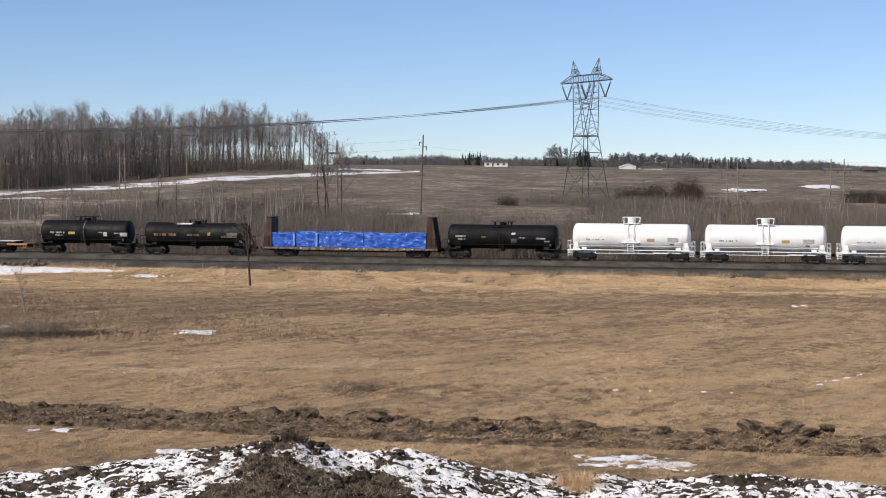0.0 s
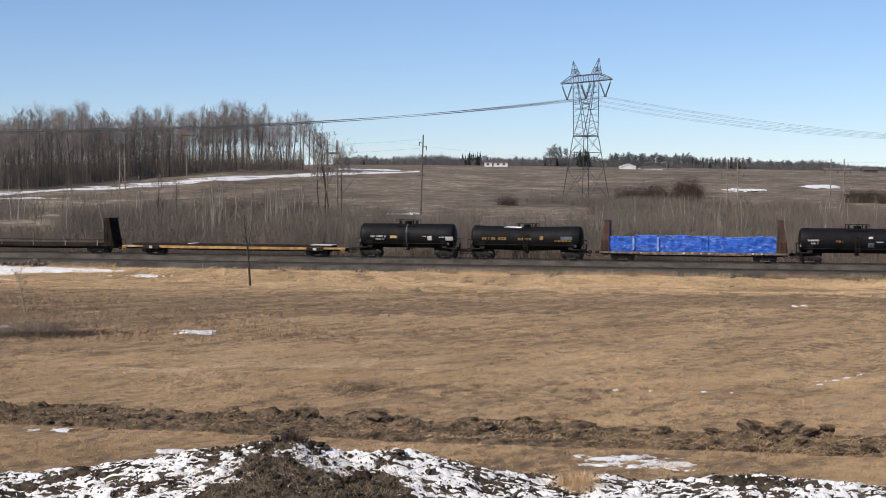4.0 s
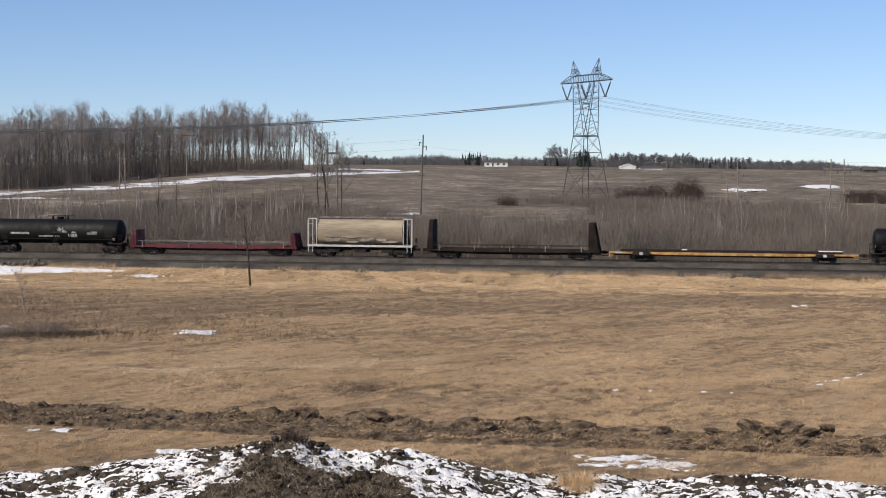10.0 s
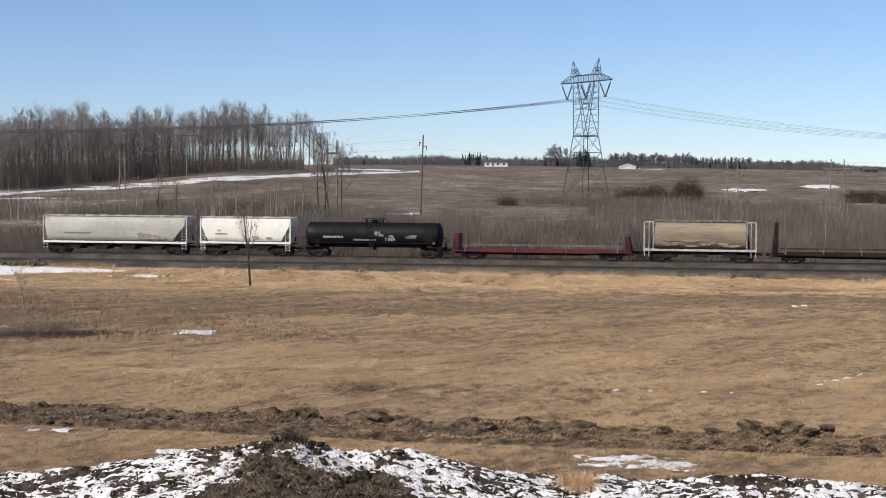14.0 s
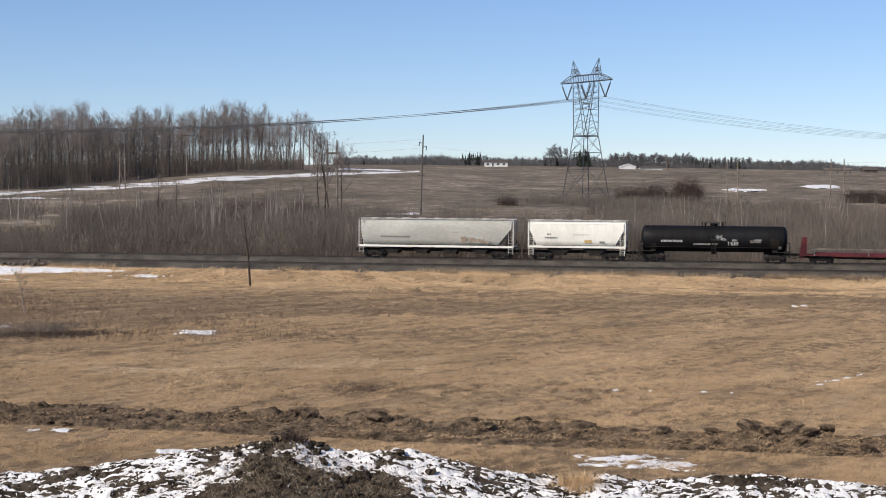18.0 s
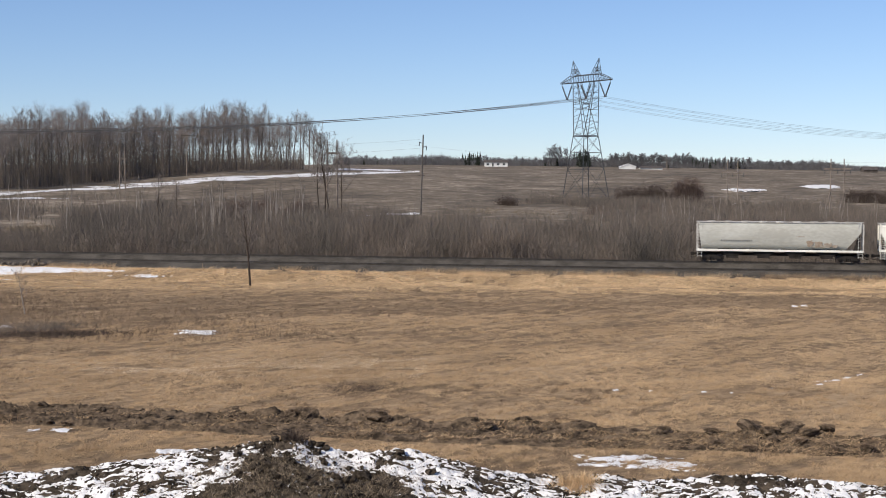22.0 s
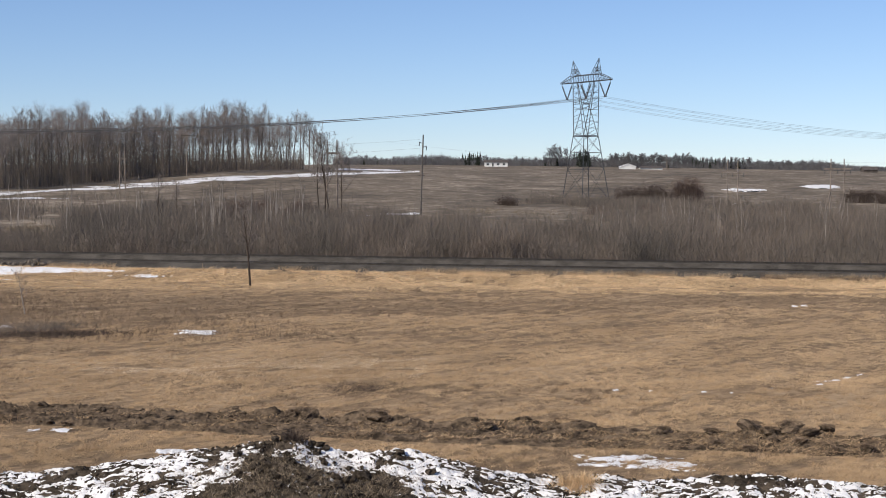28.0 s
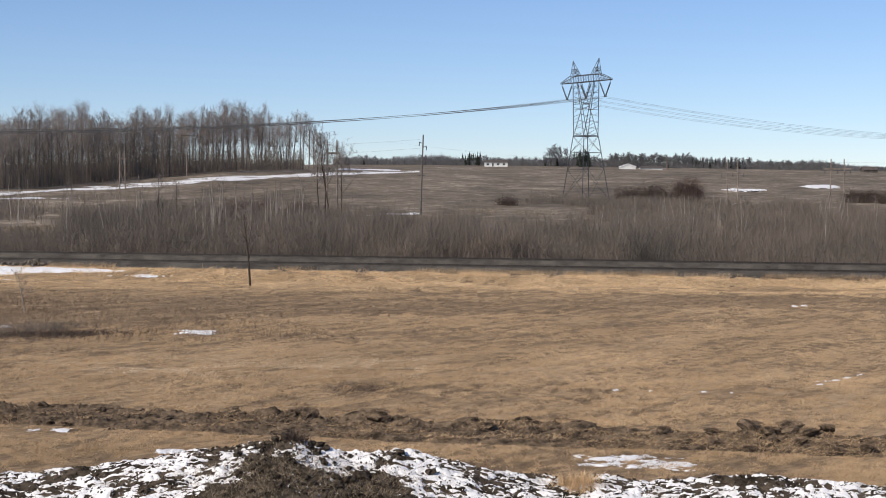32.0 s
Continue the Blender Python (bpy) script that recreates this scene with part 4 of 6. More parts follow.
    for cx, cz, rx, rz in ((3.3, 2.2, 0.45, 0.42), (4.25, 2.1, 0.5, 0.42), (5.3, 1.98, 0.6, 0.32), (4.6, 1.85, 1.3, 0.16), (2.4, 2.9, 0.6, 0.05), (6.0, 1.9, 0.4, 0.2)):
        stain(car, M_rusty, cx, cz, rx, rz, -1.512)


train()

# ---------------------------------------------------------------- power lines
def beam(bm, p, q, w=0.16):
    """An angle-iron member between two points."""
    rod(bm, p, q, w * 0.5, n=4)


def lace(bm, c0, c1, n, w=0.11):
    """Cross-bracing on the four faces between two squares of corners."""
    for k in range(4):
        a0, b0, a1, b1 = (Vector(v) for v in (c0[k], c0[(k + 1) % 4], c1[k], c1[(k + 1) % 4]))
        for i in range(n):
            l0, r0 = a0.lerp(a1, i / n), b0.lerp(b1, i / n)
            l1, r1 = a0.lerp(a1, (i + 1) / n), b0.lerp(b1, (i + 1) / n)
            beam(bm, l0, r1, w)
            beam(bm, r0, l1, w)
            beam(bm, l1, r1, w)


TOWER = (41.2, 478.0)
TOWER_YAW = -58.0


def square(u, v, z, cu=0.0):
    return [(cu - u, -v, z), (cu + u, -v, z), (cu + u, v, z), (cu - u, v, z)]


def pylon():
    x, y = TOWER
    base = land1(x, y) - 0.1
    t = empty("transmission_tower", Matrix.Translation((x, y, base)) @ pose(0, 0, 0, 0, 0, TOWER_YAW) @ Matrix.Diagonal((0.86, 0.86, 0.98, 1)), label="tall grey steel lattice transmission tower with twin peaks", category="transmission tower")
    foot, waist, arm = square(5.6, 5.6, 0), square(3.0, 3.0, 18.7), 34.6
    for a, b in zip(foot, waist):
        bm = B()
        beam(bm, a, b, 0.27)
        part("leg", bm, M_steel, t)
        bm = B()
        box(bm, a[0] - 0.6, a[0] + 0.6, a[1] - 0.6, a[1] + 0.6, -0.6, 0.35, 0.05)
        part("footing", bm, M_ballast, t)
    bm = B()
    mid = [Vector(a).lerp(Vector(b), 0.48) for a, b in zip(foot, waist)]
    lace(bm, foot, mid, 1, 0.13)
    lace(bm, mid, waist, 2, 0.13)
    part("lower_bracing", bm, M_steel, t)
    bm = B()
    for k in range(4):
        beam(bm, waist[k], waist[(k + 1) % 4], 0.32)
    part("waist_frame", bm, M_steel, t)
    for o in (-1, 1):                                    # two masts that part above the crossing and form the window
        out0, out1 = [(o * 2.8, v, 18.7) for v in (-3.0, 3.0)], [(o * 5.9, v, arm) for v in (-1.0, 1.0)]
        in0, in1 = [(o * 0.15, v, 26.5) for v in (-2.0, 2.0)], [(o * 3.7, v, arm) for v in (-1.0, 1.0)]
        bm = B()
        for a, b, c, d in zip(out0, out1, in0, in1):
            beam(bm, a, b, 0.26)
            beam(bm, c, d, 0.24)
            beam(bm, (-a[0], a[1], a[2]), c, 0.24)
            for k in range(5):
                q0, q1 = Vector(a).lerp(Vector(b), 0.49 + 0.1 * k), Vector(a).lerp(Vector(b), 0.54 + 0.1 * k)
                w0 = Vector(c).lerp(Vector(d), 0.2 * k)
                beam(bm, q0, w0, 0.11)
                beam(bm, w0, q1, 0.11)
            for k in range(4):
                q0 = Vector(a).lerp(Vector(b), 0.12 * k)
                w0 = Vector((-a[0], a[1], a[2])).lerp(Vector(c), 0.24 * k + 0.12)
                beam(bm, q0, w0, 0.10)
        for k in range(7):
            p, q = Vector(out0[0]).lerp(Vector(out1[0]), k / 7), Vector(out0[1]).lerp(Vector(out1[1]), (k + 1) / 7)
            beam(bm, p, q, 0.10)
            p, q = Vector(in0[0]).lerp(Vector(in1[0]), k / 7), Vector(in0[1]).lerp(Vector(in1[1]), (k + 1) / 7)
            beam(bm, p, q, 0.10)
        part("mast", bm, M_steel, t)
        bm = B()
        tip = (o * 7.2, 0, 41.2)
        pk = square(1.7, 1.0, arm + 1.9, o * 5.6)
        for a in pk:
            beam(bm, a, tip, 0.2)
        half = [Vector(a).lerp(Vector(tip), 0.45) for a in pk]
        lace(bm, pk, half, 2, 0.1)
        part("peak", bm, M_steel, t)
    bm = B()                                             # the trussed crossarm
    us = np.linspace(-14.0, 14.0, 21)
    for v in (-1, 1):
        for u0, u1 in zip(us, us[1:]):
            h0, h1 = (0.25 + 1.75 * min(1, (14 - abs(u)) / 6.0) for u in (u0, u1))
            w0, w1 = (0.35 + 0.65 * min(1, (14 - abs(u)) / 6.0) for u in (u0, u1))
            beam(bm, (u0, v * w0, arm), (u1, v * w1, arm), 0.2)
            beam(bm, (u0, v * w0, arm + h0), (u1, v * w1, arm + h1), 0.2)
            beam(bm, (u0, v * w0, arm), (u1, v * w1, arm + h1), 0.12)
            beam(bm, (u1, v * w1, arm), (u1, v * w1, arm + h1), 0.12)
    for u in us:
        w = 0.35 + 0.65 * min(1, (14 - abs(u)) / 6.0)
        beam(bm, (u, -w, arm), (u, w, arm), 0.1)
    part("crossarm", bm, M_steel, t)
    for u in (-10.6, 0.0, 10.6):
        for o in (-1, 1):
            bm = B()
            a, b = Vector((u + o * 2.7, 0, arm - 0.8)), Vector((u + o * 0.25, 0, arm - 4.5))
            rod(bm, (u + o * 2.9, 0, arm), a, 0.05, n=5)
            for k in range(16):
                p = a.lerp(b, k / 16)
                rod(bm, p, a.lerp(b, (k + 1.0) / 16), 0.24, 0.15, n=8)
            part("insulator_string", bm, M_glassy, t)["kind"] = "stuff"
        bm = B()
        box(bm, u - 0.4, u + 0.4, -0.3, 0.3, arm - 4.85, arm - 4.5, 0.05)
        part("yoke_plate", bm, M_steel, t)
    return t


pylon()


def wire(name, pts, r, label):
    """A sagging wire: one tube through all the points."""
    return tagged(part(name, loft(B(), [[(p.x, p.y - r, p.z - r * 0.6), (p.x, p.y + r, p.z - r * 0.6), (p.x, p.y, p.z + r)] for p in pts]), M_wire), label, "power line", "wires of the power lines")


def sag(p, q, drop, n=28):
    p, q = Vector(p), Vector(q)
    return [p.lerp(q, k / n) - Vector((0, 0, 4 * drop * (k / n) * (1 - k / n))) for k in range(n + 1)]


def transmission_wires():
    m = Matrix.Translation((*TOWER, land1(*TOWER) - 0.1)) @ pose(0, 0, 0, 0, 0, TOWER_YAW) @ Matrix.Diagonal((0.86, 0.86, 0.98, 1))
    for u in (-10.6, 0.0, 10.6):
        a = m @ Vector((u, 0, 29.9))
        for k in (-0.25, 0.25):
            p = a + Vector((0, 0, k * 0.8 - 0.2))
            wire("conductor", sag(p, m @ Vector((u, 380, 31.6 + k * 0.8)), 10.0), 0.032, "long sagging conductor hung from a steel tower")
            wire("conductor", sag(p, m @ Vector((u, -330, 17.7 + k * 0.8)), 6.0), 0.05, "long sagging conductor hung from a steel tower")


transmission_wires()


M_arm = mat("dark_weathered_timber", (0.10, 0.08, 0.066), (0.06, 0.048, 0.04), 0.9, coarse=1, fine=10, bump=0.3)


def wood_pole(x, y, height, lean=0.0, arms=(), label="slender grey wooden utility pole standing in the field", posts=(), wood=None):
    z = land1(x, y) - 0.3
    p = empty("utility_pole", Matrix.Translation((x, y, z)) @ pose(0, 0, 0, 0, lean, 0), label=label, category="utility pole", group="wooden power poles")
    bm = B()
    rod(bm, (0, 0, 0), (0, 0, height), 0.21, 0.13, n=8)
    part("pole", smooth(bm), wood or M_pole, p)
    for zz, w in arms:
        bm = B()
        box(bm, -w / 2, w / 2, -0.19, -0.08, zz - 0.07, zz + 0.07)
        part("crossarm", bm, M_arm, p)
    for zz, o in posts:
        bm = B()
        rod(bm, (0, 0, zz), (o * 0.75, 0, zz + 0.3), 0.06, n=6)
        rod(bm, (o * 0.75, 0, zz + 0.25), (o * 0.75, 0, zz - 0.55), 0.10, 0.08, n=8)
        part("insulator", bm, M_glassy, p)
    return p


def h_frame(x, y, gap, height, arm, drop, yaw=0.0, splay=0.0, struts=0.0):
    z = land1(x, y) - 0.3
    p = empty("h_frame_pole", Matrix.Translation((x, y, z)) @ pose(0, 0, 0, 0, 0, yaw), label="weathered two-pole wooden power structure with a crossarm", category="utility pole", group="wooden power poles")
    for o in (-1, 1):
        if struts:
            bm = B()
            rod(bm, (o * (gap / 2 + splay) - 1.5, -0.3, 0), (o * (gap / 2 + splay) - 0.05, -0.25, height * struts), 0.11, 0.09, n=6)
            part("strut", bm, M_pole, p)
        bm = B()
        rod(bm, (-o * gap / 2, 0.2 * o, height * 0.22), (o * gap / 2, 0.2 * o, height * 0.46), 0.05, n=5)
        part("cross_brace", bm, M_pole, p)
        bm = B()
        rod(bm, (o * (gap / 2 + splay), 0, 0), (o * gap / 2, 0, height), 0.19, 0.12, n=8)
        part("pole", smooth(bm), M_pole, p)
        bm = B()
        rod(bm, (o * gap / 2, 0.1, height - drop - 1.5), (o * arm * 0.36, 0.1, height - drop), 0.05, n=5)
        part("arm_brace", bm, M_pole, p)
    bm = B()
    box(bm, -arm / 2, arm / 2, -0.2, -0.06, height - drop - 0.16, height - drop + 0.16)
    part("crossarm", bm, M_pole, p)
    for u in (-arm * 0.47, 0, arm * 0.47):
        bm = B()
        for k in range(6):
            rod(bm, (u, -0.13, height - drop - 0.2 - k * 0.17), (u, -0.13, height - drop - 0.32 - k * 0.17), 0.13, 0.08, n=8)
        part("insulator_string", bm, M_glassy, p)
    return p


def pole_lines():
    wood_pole(-4.7, 344.5, 17.0, 2.0, posts=((15.2, -1), (14.4, 1), (12.6, -1)), arms=((8.6, 1.4),), wood=M_darkpole)
    wood_pole(-84.5, 546.0, 15.0, 0.5, arms=((13.6, 4.2),), label="dark wooden utility pole with a crossarm before the woods")
    h_frame(-82.9, 428, 1.1, 12.6, 2.3, 3.2, splay=0.25)
    h_frame(-21.3, 318, 1.9, 15.6, 3.0, 2.6, yaw=10)
    h_frame(74.9, 428, 2.7, 12.2, 6.0, 3.0)
    h_frame(87.25, 366, 2.9, 12.4, 6.0, 2.2, splay=0.15, struts=0.42)
    for x0, y0, z0, x1, y1, z1 in ((87.2, 366, 14.2, 230, 330, 16.0), (85, 366, 14.2, 74.9, 428, 13.4), (75.5, 428, 13.4, -21, 640, 27), (-4.7, 344.5, 18.6, -78, 402, 19.5), (-4.7, 344.5, 16.8, -78, 402, 17.2)):
        wire("distribution_wire", sag((x0, y0, z0), (x1, y1, z1), 1.2, 14), 0.016, "thin wire strung between wooden poles")


pole_lines()


# ---------------------------------------------------------------- far buildings
M_siding = mat("white_siding", (0.78, 0.78, 0.76), (0.66, 0.66, 0.64), 0.6, coarse=0.5, fine=6, bump=0.05)
M_roof = mat("dark_shingles", (0.10, 0.085, 0.075), None, 0.9, coarse=0.6, fine=6, bump=0.2)
M_pane = mat("dark_window_glass", (0.03, 0.035, 0.04), None, 0.1, coarse=1, fine=5, bump=0)


def house(name, x, y, w, d, h, rise, roof, label, windows=(), overhang=0.4, yaw=0.0, siding=None):
    z = land1(x, y) - 0.4
    t = empty(name, Matrix.Translation((x, y, z)) @ pose(0, 0, 0, 0, 0, yaw), label=label, category="building")
    bm = B()
    loft(bm, [[(xx, -d / 2, 0), (xx, d / 2, 0), (xx, d / 2, h), (xx, 0, h + rise), (xx, -d / 2, h)] for xx in (-w / 2, w / 2)])
    part("wall", bm, siding or M_siding, t)
    k = d / 2 + overhang
    bm = B()
    e = h - rise * overhang / (d / 2)
    loft(bm, [[(xx, -k, e), (xx, 0, h + rise), (xx, k, e), (xx, k, e + 0.2), (xx, 0, h + rise + 0.22), (xx, -k, e + 0.2)] for xx in (-w / 2 - overhang, w / 2 + overhang)])
    part("roof", bm, roof, t)
    for x0, x1, z0, z1 in windows:
        bm = B()
        box(bm, x0, x1, -d / 2 - 0.05, -d / 2 + 0.05, z0, z1)
        win = part("window", bm, M_siding, t)
        bm = B()
        box(bm, x0 + 0.1, x1 - 0.1, -d / 2 - 0.07, -d / 2 - 0.04, z0 + 0.1, z1 - 0.1)
        part("pane", bm, M_pane, win)
    return t


def far_buildings():
    house("house", 29.3, 915, 12.6, 8, 2.7, 1.2, M_roof, "low white single-storey house on the ridge", [(-5.4, -3.9, 1.0, 2.2), (-2.4, -1.4, 0.3, 2.3), (0.2, 1.8, 1.0, 2.2), (3.4, 5.0, 1.0, 2.2)])
    house("shed", 99.5, 893, 9.0, 8, 1.6, 1.4, M_snow, "small white shed with a snow-covered roof on the ridge", yaw=90)
    house("barn", 113.5, 905, 12.0, 7, 1.1, 0.8, M_roof, "long low dark-roofed barn behind the field")
    house("farmhouse", 233.0, 905, 7.5, 7, 1.8, 1.6, M_roof, "brown-roofed dark timber farmhouse half hidden by the ridge", siding=M_arm)
    wood_pole(119.0, 880, 8.5, label="far wooden utility pole beside the sheds")


far_buildings()


# ---------------------------------------------------------------- trees and brush
def tube(bm, pts, rs, n):
    """One tapered round stem through all the points."""
    rings = []
    for k, p in enumerate(pts):
        d = Vector(pts[min(k + 1, len(pts) - 1)] - pts[max(k - 1, 0)]).normalized()
        u = d.cross(Vector((0.3, 1, 0))).normalized()
        w = d.cross(u)
        rings.append([bm.verts.new(Vector(p) + (u * math.cos(a) + w * math.sin(a)) * rs[k]) for a in (2 * math.pi * i / n for i in range(n))])
    for a, b in zip(rings, rings[1:]):
        for i in range(n):
            bm.faces.new((a[i], a[(i + 1) % n], b[(i + 1) % n], b[i]))
    bm.faces.new(rings[0][::-1])
    bm.faces.new(rings[-1])


def branch_tree(name, height, girth, seed, fork=0.45, limbs=16, spread=0.42, twigs=9, bark=None, twig=None, twig_r=0.022, lean=0.0, thin=0.03):
    """A bare tree: tapered trunk with limbs as one mesh, and a crown of fine twigs. Returns the thing at the origin."""
    rng = np.random.default_rng(seed)
    wood, fine0, fine1, fr = [], [], [], []

    def grow(p, d, length, r, n, wander):
        pts = [p]
        for k in range(n):
            d = d + rng.normal(size=3) * wander + np.array([0, 0, 0.10])
            d = d / np.linalg.norm(d)
            pts.append(pts[-1] + d * length / n)
        wood.append((pts, [r * (1 - 0.8 * k / n) for k in range(n + 1)]))
        return pts, d

    def spray(pts, length, count):
        for _ in range(count):
            k = rng.integers(1, len(pts))
            a = pts[k - 1] + (pts[k] - pts[k - 1]) * rng.random()
            v = rng.normal(size=3)
            v[2] = abs(v[2]) * 0.9 + 0.55
            v /= np.linalg.norm(v)
            b = a + v * length * rng.uniform(0.5, 1.2)
            fine0.append(a)
            fine1.append(b)
            fr.append(twig_r)
            for _ in range(4):
                w = v + rng.normal(size=3) * 0.5
                q = a + (b - a) * rng.uniform(0.3, 0.8)
                fine0.append(q)
                fine1.append(q + w / np.linalg.norm(w) * length * rng.uniform(0.3, 0.6))
                fr.append(twig_r * 0.7)

    trunk, _ = grow(np.zeros(3), np.array([lean, 0.0, 1.0]), height * 0.93, girth, 8, 0.045)
    for k in range(limbs):
        q = fork + (1 - fork) * (k + rng.random()) / limbs * 0.93
        i = min(7, int(q * 8))
        p = trunk[i] + (trunk[i + 1] - trunk[i]) * (q * 8 - i)
        az = k * 2.4 + rng.normal() * 0.4
        reach = height * (0.36 * (1 - q) + 0.11) * rng.uniform(0.75, 1.25)
        d = np.array([math.cos(az) * spread * 1.5, math.sin(az) * spread * 1.5, 1.0])
        pts, d2 = grow(p, d / np.linalg.norm(d), reach, girth * 0.36 * (1.15 - q), 4, 0.14)
        spray(pts, reach * 0.48, twigs)
        for _ in range(3):
            j = rng.integers(1, 4)
            e = d2 + rng.normal(size=3) * 0.5
            sub, _ = grow(pts[j], e / np.linalg.norm(e), reach * 0.55, girth * 0.16, 2, 0.16)
            spray(sub, reach * 0.28, twigs // 2 + 1)
    t = empty(name)
    bm = B()
    for pts, rs in wood:
        k = sum(r >= thin for r in rs[:-1])
        if k:
            tube(bm, pts[:k + 1], [max(r, 0.012) for r in rs[:k + 1]], 6 if rs[0] > 0.1 else 4 if rs[0] > 0.05 else 3)
        for j in range(k, len(pts) - 1):
            fine0.append(pts[j])
            fine1.append(pts[j + 1] + (pts[j + 1] - pts[j]) * 0.6)
            fr.append(rs[j])
    part("trunk", bm, bark or M_bark, t)
    v, f = slivers(np.array(fine0), np.array(fine1), np.array(fr) * 1.5, rng)
    tris("crown", v, f, twig or M_twig, t)
    return t


def plant(template, x, y, scale=1.0, turn=0.0, sink=0.15, wide=1.0, tilt=0.0):
    m = Matrix.Translation((x, y, land1(x, y) - sink)) @ pose(0, 0, 0, 0, tilt, turn)
    ob = copy_thing(template, m)
    ob.scale = (scale * wide, scale * wide, scale)
    return ob


def place(t, x, y, turn=0.0, sink=0.15):
    t.matrix_basis = Matrix.Translation((x, y, land1(x, y) - sink)) @ pose(0, 0, 0, 0, 0, turn)
    return t


WOOD_A = (-0.30, -0.2672, -0.20, -0.131, -0.080)     # bearing of the wood's front edge and how far off it lies
WOOD_D = (440, 455, 525, 580, 690)


def woods():
    kinds = []
    for k, (h, fork, sp) in enumerate(((20.5, 0.30, 0.36), (21.5, 0.38, 0.32), (18.5, 0.28, 0.42), (21.5, 0.34, 0.37), (17.5, 0.26, 0.44), (19.5, 0.36, 0.40))):
        t = branch_tree("bare_tree", h, 0.20 + 0.02 * (k % 3), 40 + k, fork, 19, sp, 7, twig_r=0.0125, thin=0.04)
        tagged(t, "tall bare deciduous tree at the edge of the woods", "tree", "trees of the woods")
        kinds.append(t)
    rng = random.Random(11)
    first = list(kinds)
    n = 0
    for row, (count, back) in enumerate(((50, 0), (48, 16), (44, 36), (34, 65))):
        for i in range(count):
            a = -0.292 + (0.217 - 0.010 * row) * (i + rng.uniform(0.1, 0.9)) / count
            d = float(np.interp(a, WOOD_A, WOOD_D)) + back + rng.uniform(0, 12)
            h = float(np.interp(a, (-0.29, -0.26, -0.225, -0.2, -0.175, -0.16, -0.14, -0.125, -0.10, -0.08), (1.06, 1.05, 1.15, 1.03, 1.12, 1.03, 1.12, 1.13, 1.12, 1.06)))
            s = h * rng.uniform(0.86, 1.08)
            if first:
                t = place(first.pop(), a * d, d, rng.uniform(0, 360))
                t.scale = (s, s, s)
            else:
                plant(rng.choice(kinds), a * d, d, s, rng.uniform(0, 360), wide=rng.uniform(0.85, 1.15))
    # undergrowth and the mass of stems deeper in
    g = np.random.default_rng(8)
    n = 9000
    a = g.uniform(-0.30, -0.084, n)
    d = np.interp(a, WOOD_A, WOOD_D) + g.uniform(-3, 90, n) ** 1.0
    x = a * d
    z = land(x, d)
    h = np.where(g.random(n) < 0.3, g.uniform(8, 16, n), g.uniform(2.5, 7, n)) * np.where(a > -0.155, 0.62, 1.0)
    p0 = np.stack([x, d, z - 0.1], 1)
    p1 = p0 + np.stack([g.normal(0, 0.5, n), g.normal(0, 0.5, n), h], 1)
    q0, q1, rr = [p0], [p1], [np.full(n, 0.045)]
    for k in range(5):
        f = g.uniform(0.25, 0.85, n)[:, None]
        b = p0 + (p1 - p0) * f
        q0.append(b)
        q1.append(b + np.stack([g.normal(0, 0.8, n), g.normal(0, 0.8, n), np.abs(g.normal(0.9, 0.5, n)) + 0.3], 1) * (h / 5)[:, None])
        rr.append(np.full(n, 0.035))
    v, f = sticks(np.concatenate(q0), np.concatenate(q1), np.concatenate(rr), g)
    tagged(tris("undergrowth", v, f, M_brush), "grey-brown undergrowth and bare stems filling the woods", "undergrowth", kind="stuff")


woods()


